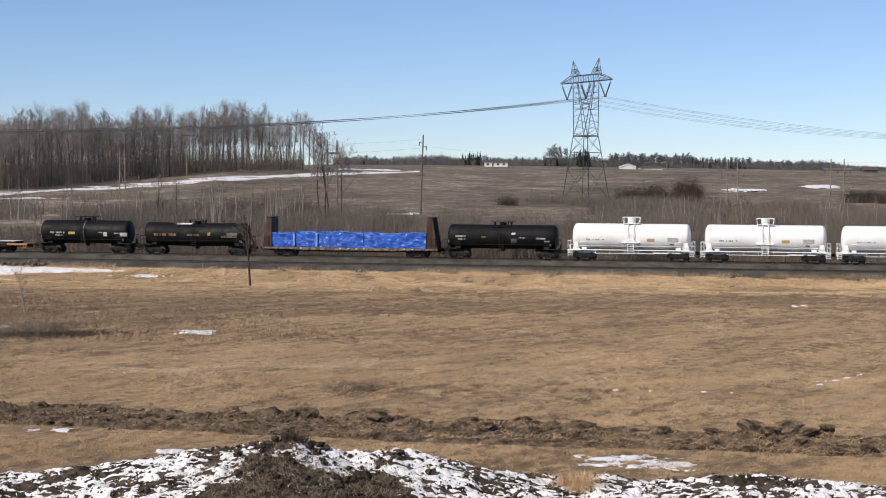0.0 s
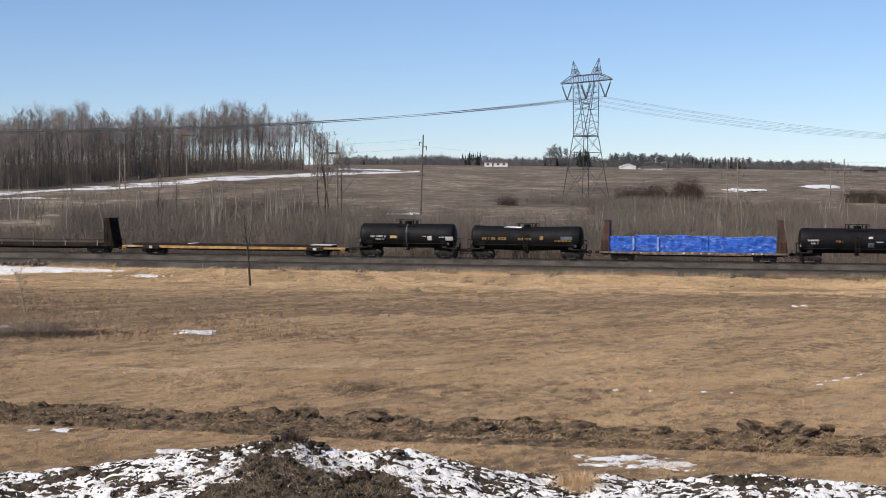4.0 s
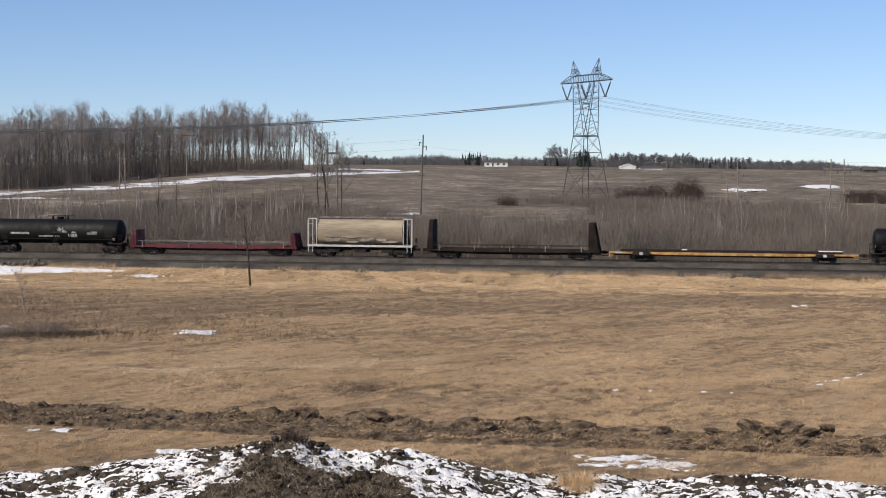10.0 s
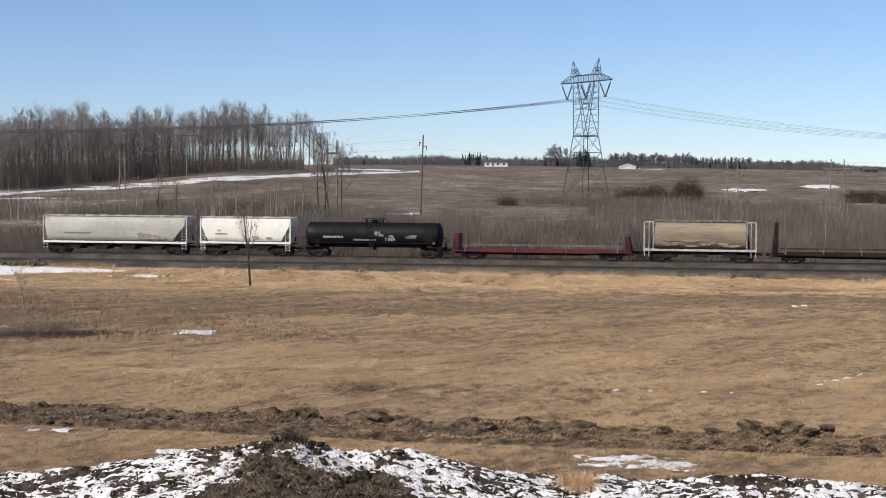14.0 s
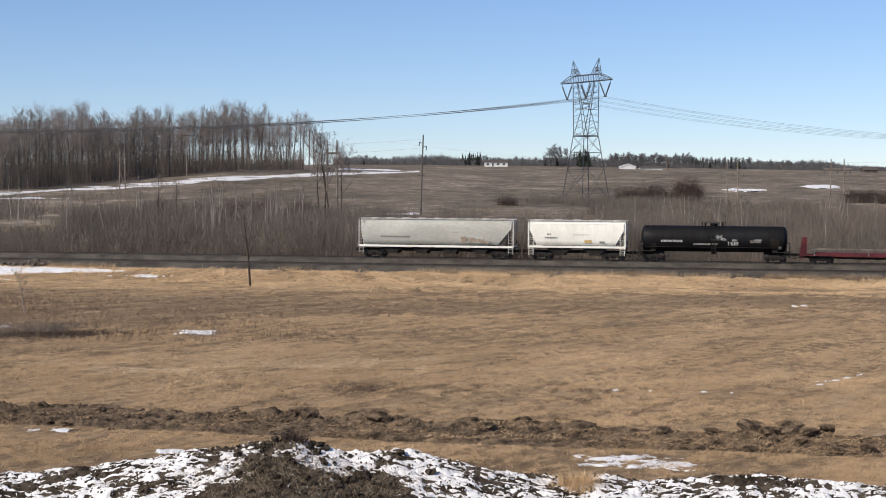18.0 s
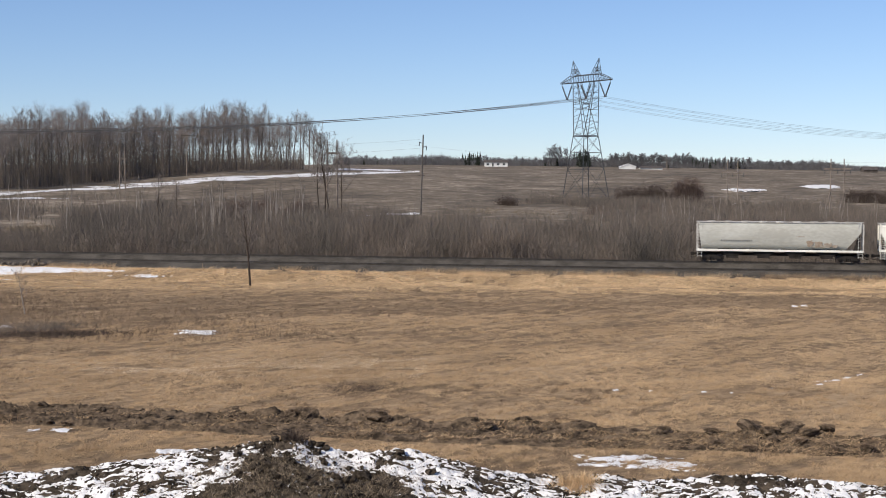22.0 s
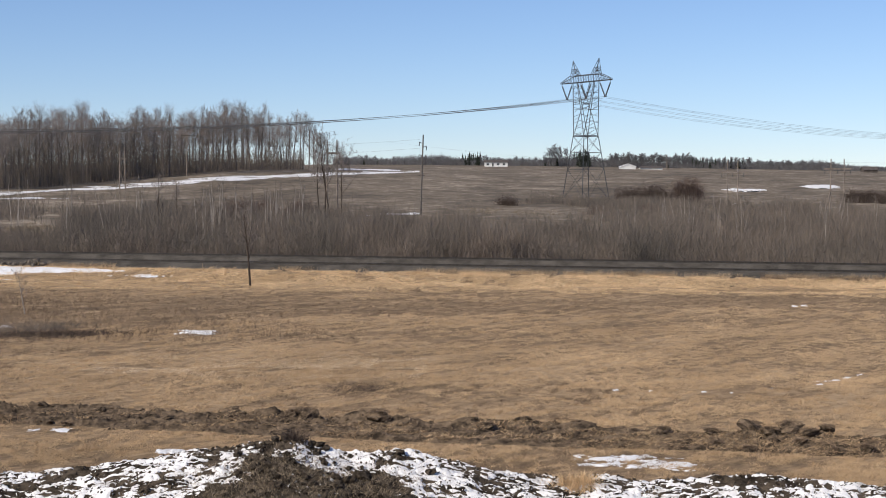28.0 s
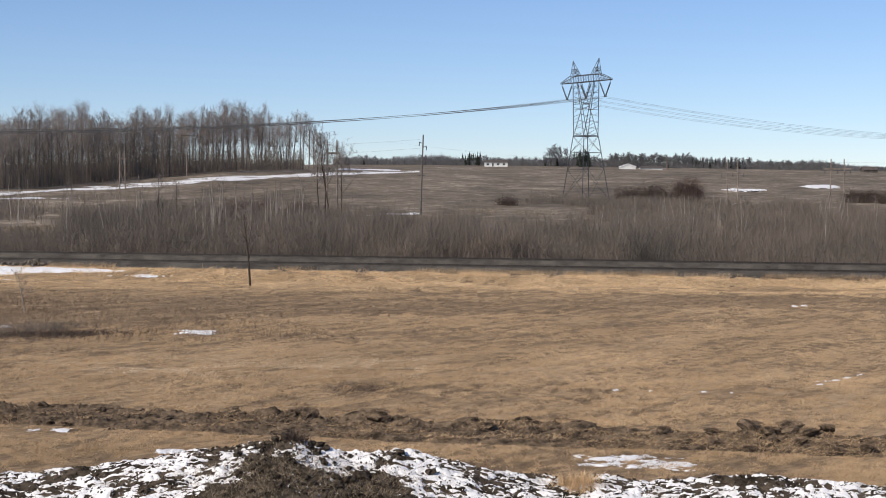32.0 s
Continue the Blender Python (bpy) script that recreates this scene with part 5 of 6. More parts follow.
def thicket():
    """Bare scrub between the railway and the fields behind it."""
    g = np.random.default_rng(21)
    n = 40000
    s = g.uniform(-82, 84, n)
    d = 6.5 + np.interp(s, (-60, -14, -6, 12, 30, 84), (120, 105, 52, 52, 100, 110)) * g.random(n) ** np.interp(s, (-40, -10, 12, 30), (1.25, 1.5, 1.5, 1.1))
    x, y = s * CT + d * ST, MID - s * ST + d * CT
    clump = vnoise(x, y, 8, 31, 3)
    keep = clump > np.interp(d, (10, 25, 60, 120), (-1, -0.45, -0.1, 0.12)) + g.normal(0, 0.14, n)
    s, d, x, y, clump = s[keep], d[keep], x[keep], y[keep], clump[keep]
    n = len(s)
    h = (2.9 + 1.8 * g.random(n) + 3.6 * clump) * np.interp(d, (6, 14, 30, 60, 120), (0.75, 1.0, 1.0, 0.8, 0.62)) * np.interp(s, (-80, -20, 0, 80), (1.0, 1.0, 0.9, 1.05))
    h = np.maximum(h, 1.0) * (1 + 0.35 * step(20, 35, s) * step(45, 70, d)) * (1 + 0.5 * (g.random(n) < 0.05))
    gap = step(0.034, 0.020, np.abs(x / y + 0.258)) * step(205, 225, y)          # a grassy opening
    h = h * (1 - 0.62 * gap)
    some = g.random(n) > 0.9 * gap * step(252, 262, y)
    x, y, h, n = x[some], y[some], h[some], some.sum()
    p0 = np.stack([x, y, land(x, y) - 0.1], 1)
    p1 = p0 + np.stack([g.normal(0, 0.2, n), g.normal(0, 0.2, n), np.ones(n)], 1) * h[:, None]
    v, f = sticks(p0, p1, np.full(n, 0.024), g)
    tagged(tris("scrub_stems", v, f, M_brush), "dense leafless grey-brown scrub stems along the railway", "thicket", kind="stuff")
    q0, q1 = [], []
    for k in range(14):
        b = p0 + (p1 - p0) * g.uniform(0.05, 0.92, n)[:, None]
        q0.append(b)
        q1.append(b + np.stack([g.normal(0, 0.26, n), g.normal(0, 0.26, n), g.uniform(0.3, 1.0, n)], 1) * (h * 0.42)[:, None])
    v, f = slivers(np.concatenate(q0), np.concatenate(q1), np.full(14 * n, 0.014), g)
    tagged(tris("scrub_twigs", v, f, M_brush), "fine leafless twigs of the scrub along the railway", "thicket", kind="stuff")


thicket()


def far_brush():
    """Thinner, lower brush that runs out into the fields behind the thicket."""
    g = np.random.default_rng(27)
    parts0, parts1, rad = [], [], []
    for a0, a1, d0, d1, n, lo, hi in ((-0.30, -0.055, 285, 400, 10000, 1.2, 3.2), (0.08, 0.30, 290, 446, 10500, 1.5, 3.8), (0.03, 0.15, 420, 472, 4200, 1.2, 3.4), (0.08, 0.30, 405, 456, 4600, 1.0, 2.8), (-0.06, 0.09, 275, 330, 2200, 1.0, 2.4)):
        a, y = g.uniform(a0, a1, n), d0 + (d1 - d0) * g.random(n) ** 1.3
        x = a * y
        fade = np.clip(np.minimum(a - a0, a1 - a) / 0.025, 0, 1)
        keep = (vnoise(x, y * 0.6, 14, 29, 3) > -0.12 + 0.5 * ((y - d0) / (d1 - d0)) ** 2) & (g.random(n) < fade)
        x, y = x[keep], y[keep]
        h = g.uniform(lo, hi, len(x))
        p0 = np.stack([x, y, land(x, y) - 0.1], 1)
        p1 = p0 + np.stack([g.normal(0, 0.2, len(x)), g.normal(0, 0.2, len(x)), np.ones(len(x))], 1) * h[:, None]
        parts0.append(p0), parts1.append(p1), rad.append(np.full(len(x), 0.036))
        for k in range(4):
            b = p0 + (p1 - p0) * g.uniform(0.1, 0.8, len(x))[:, None]
            parts0.append(b), rad.append(np.full(len(x), 0.024))
            parts1.append(b + np.stack([g.normal(0, 0.35, len(x)), g.normal(0, 0.35, len(x)), g.uniform(0.3, 0.9, len(x))], 1) * (h * 0.5)[:, None])
    v, f = sticks(np.concatenate(parts0), np.concatenate(parts1), np.concatenate(rad), g)
    tagged(tris("field_brush", v, f, M_brush), "thin leafless brush scattered over the far fields", "brush", kind="stuff")


far_brush()


def shrub(x, y, w, h, seed, material, label, n=420):
    g = np.random.default_rng(seed)
    t = empty("shrub", Matrix.Translation((x, y, land1(x, y) - 0.1)), label=label, category="shrub", group="shrubs of the far field")
    p0 = np.stack([g.normal(0, w * 0.26, n), g.normal(0, w * 0.26, n), np.zeros(n)], 1)
    out = g.normal(size=(n, 2)) * 0.5
    p1 = p0 + np.stack([out[:, 0] * w * 0.5, out[:, 1] * w * 0.5, h * g.uniform(0.25, 1.05, n) * np.exp(-0.35 * (out ** 2).sum(1))], 1)
    v, f = sticks(p0, p1, np.full(n, 0.04), g)
    tris("stem_clump", v, f, material, t)["kind"] = "stuff"
    q = p0 + (p1 - p0) * g.uniform(0.3, 1, n)[:, None]
    q = np.repeat(q, 3, 0)
    r = q + np.stack([g.normal(0, 0.5, 3 * n), g.normal(0, 0.5, 3 * n), g.uniform(0, 0.8, 3 * n)], 1) * h * 0.22
    v, f = sticks(q, r, np.full(3 * n, 0.024), g)
    tris("twig_spray", v, f, material, t)["kind"] = "stuff"
    return t


M_darkbrush = mat("dark_shrub_twigs", (0.115, 0.088, 0.073), (0.06, 0.047, 0.041), 0.9, coarse=0.3, fine=2, bump=0, island=0.35, spec=0.1)
M_redbrush = mat("reddish_shrub_twigs", (0.145, 0.103, 0.086), (0.085, 0.064, 0.055), 0.9, coarse=0.3, fine=2, bump=0, island=0.35, spec=0.1)


def field_shrubs():
    rng = random.Random(3)
    shrub(15.9, 405, 4.4, 2.8, 1, M_darkbrush, "rounded dark bare shrub alone in the field")
    for k in range(7):
        shrub(50 + k * 1.75 + rng.uniform(-0.5, 0.5), 458 + rng.uniform(-4, 4), 5.0, 5.6 + rng.uniform(-1.2, 0.8), 10 + k, M_darkbrush, "dark leafless shrub in a clump")
    for k in range(4):
        shrub(65.5 + k * 1.6, 462 + rng.uniform(-4, 4), 3.6, 7.4 + rng.uniform(-1.0, 1.0), 20 + k, M_redbrush, "tall reddish leafless shrub")
    for k in range(8):
        shrub(112 + k * 1.9, 448 + rng.uniform(-5, 5), 4.6, 4.2 + rng.uniform(-0.6, 0.8), 30 + k, M_darkbrush, "dark leafless shrub in a clump")
    for k in range(16):
        y = rng.uniform(286, 330)
        shrub(rng.uniform(-0.138, -0.078) * y, y, 4.2, rng.uniform(2.6, 4.6), 70 + k, M_redbrush, "reddish leafless brush at the edge of the field", 260)
    for k in range(16):
        a = rng.uniform(0.09, 0.26)
        shrub(a * 372, 372 + rng.uniform(-30, 30), 3.4, rng.uniform(1.8, 3.2), 50 + k, rng.choice((M_redbrush, M_brush, M_brush)), "low leafless brush in the field", 260)


field_shrubs()


def saplings():
    kinds = []
    for k in range(4):
        t = branch_tree("birch_sapling", 8.6, 0.072, 70 + k, 0.5, 3, 0.2, 3, M_birch, M_brush, 0.010, lean=(-0.08, 0.05, 0.0, 0.12)[k], thin=0.012)
        tagged(t, "slender pale-barked birch sapling in the scrub", "tree", "saplings in the scrub")
        kinds.append(t)
    rng = random.Random(23)
    spots = []
    for c, n, w in ((372, 9, 22), (385, 5, 18), (478, 5, 10), (500, 6, 14), (530, 3, 10), (118, 4, 12), (200, 4, 16), (245, 3, 10), (1060, 2, 4), (1212, 5, 12), (1180, 3, 10), (1462, 5, 8), (1488, 4, 8), (1550, 2, 6), (1315, 4, 14), (1270, 3, 12), (1110, 3, 16), (1400, 4, 25), (430, 3, 14), (30, 3, 14)):
        for _ in range(int(n * 1.4)):
            spots.append(((c + rng.uniform(-w, w) - 784) / 2926.0, rng.uniform(222, 285)))
    first = list(kinds)
    for a, d in spots:
        s = rng.uniform(0.75, 1.15) if a < 0 else rng.uniform(0.7, 1.0)
        if first:
            t = place(first.pop(), a * d, d, rng.uniform(0, 360))
            t.scale = (s, s, s)
        else:
            plant(rng.choice(kinds), a * d, d, s, rng.uniform(0, 360), tilt=rng.gauss(0, 6))


saplings()


M_darkbark = mat("dark_bark", (0.085, 0.066, 0.053), (0.04, 0.032, 0.027), 0.9, coarse=2, fine=14, bump=0.5, spec=0.1)


def lone_trees():
    t = place(branch_tree("bare_tree", 9.4, 0.13, 91, 0.30, 14, 0.16, 4, M_darkbark, M_twig, 0.008, -0.04, thin=0.015), -19.8, 169.6, 40)
    tagged(t, "small bare tree standing alone in the dry grass", "tree")
    t = place(branch_tree("sapling", 3.9, 0.065, 92, 0.25, 9, 0.4, 4, M_birch, M_twig, 0.007), -33.2, 131, 0)
    tagged(t, "thin leafless sapling in the weedy field", "tree")
    for k, (x, h, lean, d, sp) in enumerate(((576, 16.8, 0.0, 300, 0.45), (584, 18.5, -0.03, 297, 0.35), (601, 15.4, 0.14, 296, 0.6), (566, 14.0, -0.06, 312, 0.5))):
        t = place(branch_tree("bare_tree", h, 0.17, 95 + k, 0.42, 13, sp, 8, M_darkbark, M_twig, 0.02, lean), (x - 784) / 2926.0 * d, d, 0)
        tagged(t, "tall thin bare tree beside the power poles", "tree", "trees beside the power poles")
    for k, (x, h, d) in enumerate(((279, 10.4, 262), (312, 9.0, 255))):
        t = place(branch_tree("bare_tree", h, 0.18, 105 + k, 0.3, 9, 0.4, 5, M_darkbark, M_twig, 0.014), (x - 784) / 2926.0 * d, d, 70 * k)
        tagged(t, "slim dark bare tree rising from the scrub", "tree", "trees in the scrub")


lone_trees()


def conifer(name, height, seed):
    g = np.random.default_rng(seed)
    t = empty(name)
    bm = B()
    rod(bm, (0, 0, 0), (0, 0, height), 0.16, 0.02, n=6)
    part("trunk", bm, M_bark, t)
    n = 260
    q = g.random(n) ** 0.8
    az = g.uniform(0, 6.283, n)
    reach = (1 - q) * height * 0.24 * g.uniform(0.6, 1.1, n) + 0.15
    p0 = np.stack([0 * q, 0 * q, height * (0.08 + 0.92 * q)], 1)
    p1 = p0 + np.stack([np.cos(az) * reach, np.sin(az) * reach, -0.18 * reach + 0.1], 1)
    v, f = sticks(p0, p1, 0.08 + reach * 0.13, g)
    tris("crown", v, f, M_conifer, t)
    return t


def ridge_hedge():
    """Low scrub along the foot of the far tree line."""
    g = np.random.default_rng(88)
    n = 14000
    a = g.uniform(-0.066, 0.30, n)
    d = g.uniform(960, 1050, n)
    x = a * d
    h = (4.4 + 2.6 * vnoise(x, x * 0, 18, 9, 3)) * g.uniform(0.6, 1.2, n) * np.interp(a, (-0.066, 0.23, 0.25, 0.3), (1, 1, 0.55, 0.5))
    p0 = np.stack([x, d, land(x, d) - 0.2], 1)
    p1 = p0 + np.stack([g.normal(0, 0.8, n), g.normal(0, 0.8, n), h], 1)
    f = g.uniform(0.1, 0.8, n)[:, None]
    q0 = p0 + (p1 - p0) * f
    q1 = q0 + np.stack([g.normal(0, 1.2, n), g.normal(0, 1.2, n), 0.4 * h], 1)
    v, f = sticks(np.concatenate([p0, q0]), np.concatenate([p1, q1]), np.full(2 * n, 0.13), g)
    tagged(tris("hedgerow", v, f, M_haze), "far grey-brown hedgerow along the ridge", "hedgerow", kind="stuff")


ridge_hedge()


def skyline():
    """The tree line along the far ridge."""
    bare = [tagged(branch_tree("ridge_tree", 8, 0.13, 120 + k, 0.12, 12, 0.5, 7, M_bark, M_haze, 0.055, thin=0.05), "far bare tree on the ridge", "tree", "trees along the ridge") for k in range(3)]
    dark = [tagged(conifer("ridge_conifer", 7.5, 130 + k), "far dark conifer on the ridge", "tree", "trees along the ridge") for k in range(2)]
    rng = random.Random(77)
    rows = []
    for x0, x1, n, kind, lo, hi in ((600, 760, 20, "d", 0.5, 0.8), (600, 790, 22, "b", 0.6, 1.1), (752, 818, 14, "b", 0.6, 0.95), (818, 850, 12, "d", 1.1, 1.6), (850, 965, 30, "b", 0.7, 1.1), (850, 965, 8, "d", 0.7, 1.0), (965, 1008, 4, "b", 1.9, 2.3), (960, 1010, 14, "d", 0.8, 1.2),
                                    (1015, 1045, 9, "d", 1.3, 2.0), (1040, 1095, 16, "b", 0.8, 1.2), (1078, 1225, 52, "b", 1.15, 1.7), (1090, 1200, 8, "d", 0.5, 0.8), (1225, 1325, 26, "d", 0.9, 1.3), (1215, 1330, 24, "b", 1.0, 1.4), (1330, 1478, 60, "b", 0.75, 1.1), (1478, 1620, 26, "b", 0.4, 0.7), (1490, 1600, 12, "d", 0.4, 0.6)):
        for k in range(n):
            rows.append((x0 + (x1 - x0) * (k + rng.random()) / n, kind, rng.uniform(lo, hi)))
    used = set()
    for x, kind, s in rows:
        d = rng.uniform(955, 1040)
        a = (x - 784) / 2926.0
        t = rng.choice(bare if kind == "b" else dark)
        if t.name not in used:
            used.add(t.name)
            place(t, a * d, d, 0)
            t.scale = (s * 0.76, s * 0.76, s * 0.72)
        else:
            plant(t, a * d, d, s * 0.72, rng.uniform(0, 360), wide=1.05)


skyline()


# ---------------------------------------------------------------- snow left in the fields
def snow_strip(name, path, wide, thick, seed, label, ragged=0.55, grain=1.0, n=None, fill=0.7, deep=0.3, run_out=1.0):
    """Old snow lying along a path over the ground, thin and ragged at its edges."""
    path, wide = np.array(path, float), np.array(wide, float)
    run = np.concatenate([[0], np.cumsum(np.linalg.norm(np.diff(path, axis=0), axis=1))])
    n = n or int(min(420, max(30, run[-1] / (0.16 * grain))))
    m = 40
    t = np.linspace(0, run[-1], n)
    cx, cy, w = np.interp(t, run, path[:, 0]), np.interp(t, run, path[:, 1]), np.interp(t, run, wide)
    v = np.linspace(-1.25, 1.25, m)
    X, Y = np.repeat(cx, m), (cy[:, None] + w[:, None] * v).ravel()
    V = np.tile(v, n)
    end = np.repeat(np.minimum(t, run[-1] - t) / max(run[-1] * 0.18, 1e-3), m).clip(0, 1)
    h = fill - np.abs(V) ** 2 + ragged * (1.7 * vnoise(X * run_out, Y * deep, 1.4 * grain, seed, 4) + 1.1 * vnoise(X * run_out, Y * (deep + 0.1), 0.35 * grain, seed + 40, 3)) - 0.9 * (1 - end)
    z = land(X, Y) + thick * np.clip(h, -1.5, 1) + 0.02
    i = (np.arange(n - 1)[:, None] * m + np.arange(m - 1)).ravel()
    ob = tris(name, np.stack([X, Y, z], 1), np.stack([i, i + m, i + m + 1, i + 1], 1), M_snow, None, True)
    return tagged(ob, label, "snow", "snow patches in the fields", "structure")


def snow_fields():
    snow_strip("snow_strip", [(-150, 398), (-111, 416), (-103, 462), (-81, 489), (-60, 526), (-45, 588), (-30, 650), (-10, 706)], [10, 12, 14, 17, 20, 26, 24, 15], 0.10, 1, "long strip of old snow along the edge of the woods", 2.4, 3.0, fill=0.5, deep=1.2, run_out=0.45)
    snow_strip("snow_strip", [(-48, 716), (-34, 722), (-18, 720)], [9, 16, 9], 0.3, 2, "pale snow strip high on the hill", 0.7, 5)
    snow_strip("snow_patch", [(-15.6, 338), (-10, 345), (-4.6, 351)], [3.4, 3.8, 3.0], 0.25, 3, "thin line of snow in a field furrow", 0.8, 2, fill=0.95)
    snow_strip("snow_patch", [(95, 557), (102, 560), (109, 562)], [9, 15, 8], 0.3, 4, "bright snow patch on the hillside", 1.7, 2.6, deep=0.8, run_out=0.4)
    snow_strip("snow_patch", [(130, 597), (137, 604), (145, 610)], [7, 14, 12], 0.3, 5, "bright snow patch on the hillside", 1.9, 2.6, fill=0.55, deep=0.8, run_out=0.4)
    snow_strip("snow_patch", [(77.5, 446), (82.5, 449)], [4, 5], 0.15, 6, "faint broken snow patch on the hillside", 0.7, 3)
    snow_strip("snow_patch", [(-66, 191), (-52, 189.6), (-44, 188.6), (-36, 186.8)], [3.6, 3.0, 2.0, 0.6], 0.2, 7, "white snow drift beside the railway bank", 0.3, 2, fill=0.9)
    snow_strip("snow_patch", [(-56, 181.5), (-47, 181)], [1.2, 0.6], 0.08, 8, "small thin snow patch in the grass", 0.6, 1)
    snow_strip("snow_patch", [(-37.5, 184.4), (-33, 183.8), (-28, 183.4)], [0.5, 0.7, 0.4], 0.08, 9, "thin snow patch in the yellow grass", 1.6, 1.2, fill=0.4)
    snow_strip("snow_patch", [(-18.4, 113.4), (-16.9, 113.2), (-15.3, 113.2)], [1.2, 1.6, 0.9], 0.06, 10, "small ragged snow patch in the brown field", 2.4, 0.4, fill=-0.15, deep=0.8, run_out=0.7)
    snow_strip("snow_patch", [(-31.8, 118.5), (-30.6, 118)], [0.8, 0.6], 0.1, 18, "small snow remnant among dead weeds", 0.9, 0.5)
    snow_strip("snow_patch", [(-118, 392), (-100, 400), (-88, 402)], [3, 5, 3], 0.15, 19, "thin broken snow in the far field", 1.3, 4)
    snow_strip("snow_patch", [(29.3, 138.6), (29.8, 138.6)], [0.5, 0.5], 0.10, 11, "tiny lump of snow in the field", 0.3, 0.3)
    snow_strip("snow_patch", [(30.2, 139.2), (30.7, 139.2)], [0.5, 0.7], 0.12, 12, "tiny lump of snow in the field", 0.3, 0.3)
    snow_strip("snow_patch", [(18.6, 83.6), (20.4, 85), (22.6, 88.4)], [0.3, 0.45, 0.3], 0.03, 13, "broken thread of snow in a wheel rut", 2.6, 0.3, fill=-0.85, deep=0.5)
    for x, y, w in ((8.4, 80.2, 0.15), (10.1, 80.0, 0.12), (12.6, 79.6, 0.14), (13.9, 79.3, 0.1), (18.9, 82.6, 0.2), (16.2, 81.2, 0.1)):
        snow_strip("snow_patch", [(x - w, y - 0.05), (x + w, y + 0.05)], [0.22, 0.18], 0.03, int(x * 7), "tiny fleck of snow on a mowing line", 0.9, 0.25, fill=0.35)
    snow_strip("snow_patch", [(4.7, 58.4), (6.4, 58.2), (9.2, 57.2)], [1.2, 1.5, 0.9], 0.035, 14, "thin melting snow patch in the grass", 2.8, 0.35, fill=-0.6, deep=0.8, run_out=0.6)
    snow_strip("snow_patch", [(-16.8, 66.6), (-15.0, 66.2)], [0.45, 0.5], 0.03, 15, "thin snow streak below the soil bank", 1.6, 0.3, fill=0.2, run_out=0.5)
    snow_strip("snow_patch", [(-18.6, 65.5), (-17.4, 65.2)], [0.35, 0.3], 0.03, 16, "thin snow streak below the soil bank", 1.6, 0.3, fill=0.2, run_out=0.5)
    snow_strip("snow_patch", [(-10.6, 60.9), (-9.4, 60.7)], [0.5, 0.4], 0.05, 17, "scattered crumbs of snow in the grass", 0.9, 0.3)


snow_fields()


# ---------------------------------------------------------------- turned soil across the field
def soil_front(x):
    return np.interp(x, (-40, -18.4, 0, 15.8, 40), (74, 68.2, 62.8, 58.8, 53))


def soil_height(x, y):
    t = (y - soil_front(x)) / 4.6
    broken = np.interp(x, (-25, 6, 9.5, 13, 18, 30), (1.0, 0.95, 0.6, 0.95, 0.85, 0.4))
    sway = 0.07 * vnoise(x, y * 0, 4, 2, 2)
    ridge = 0.42 * np.exp(-((t - 0.82 + sway) / 0.12) ** 2)
    for k, (mid, high) in enumerate(((0.58, 0.20), (0.36, 0.17), (0.12, 0.20))):
        ledge = (t - mid + sway + 0.06 * vnoise(x, y * 0, 2.2, 11 + k, 2)) / 0.085
        ridge = ridge + high * np.exp(-ledge ** 2) * np.clip(0.55 + 1.5 * vnoise(x, y * 0, 2.6, 21 + k, 2), 0, 1.3)
    ridge *= broken * (0.70 + 0.6 * vnoise(x, y * 0.4, 1.1, 5, 3))
    lumps = 0.26 * np.abs(vnoise(x * 0.45, y, 0.8, 7, 2)) + 0.22 * np.abs(vnoise(x * 0.5, y, 0.32, 8, 3)) + 0.05 * vnoise(x, y, 0.10, 9, 2)
    mask = step(-0.06, 0.10, t) * (1 - step(0.92, 1.08, t))
    return mask * (ridge + lumps * broken + 0.02) - 0.10 * (1 - mask) - 0.03 - (1 - broken) * 0.10


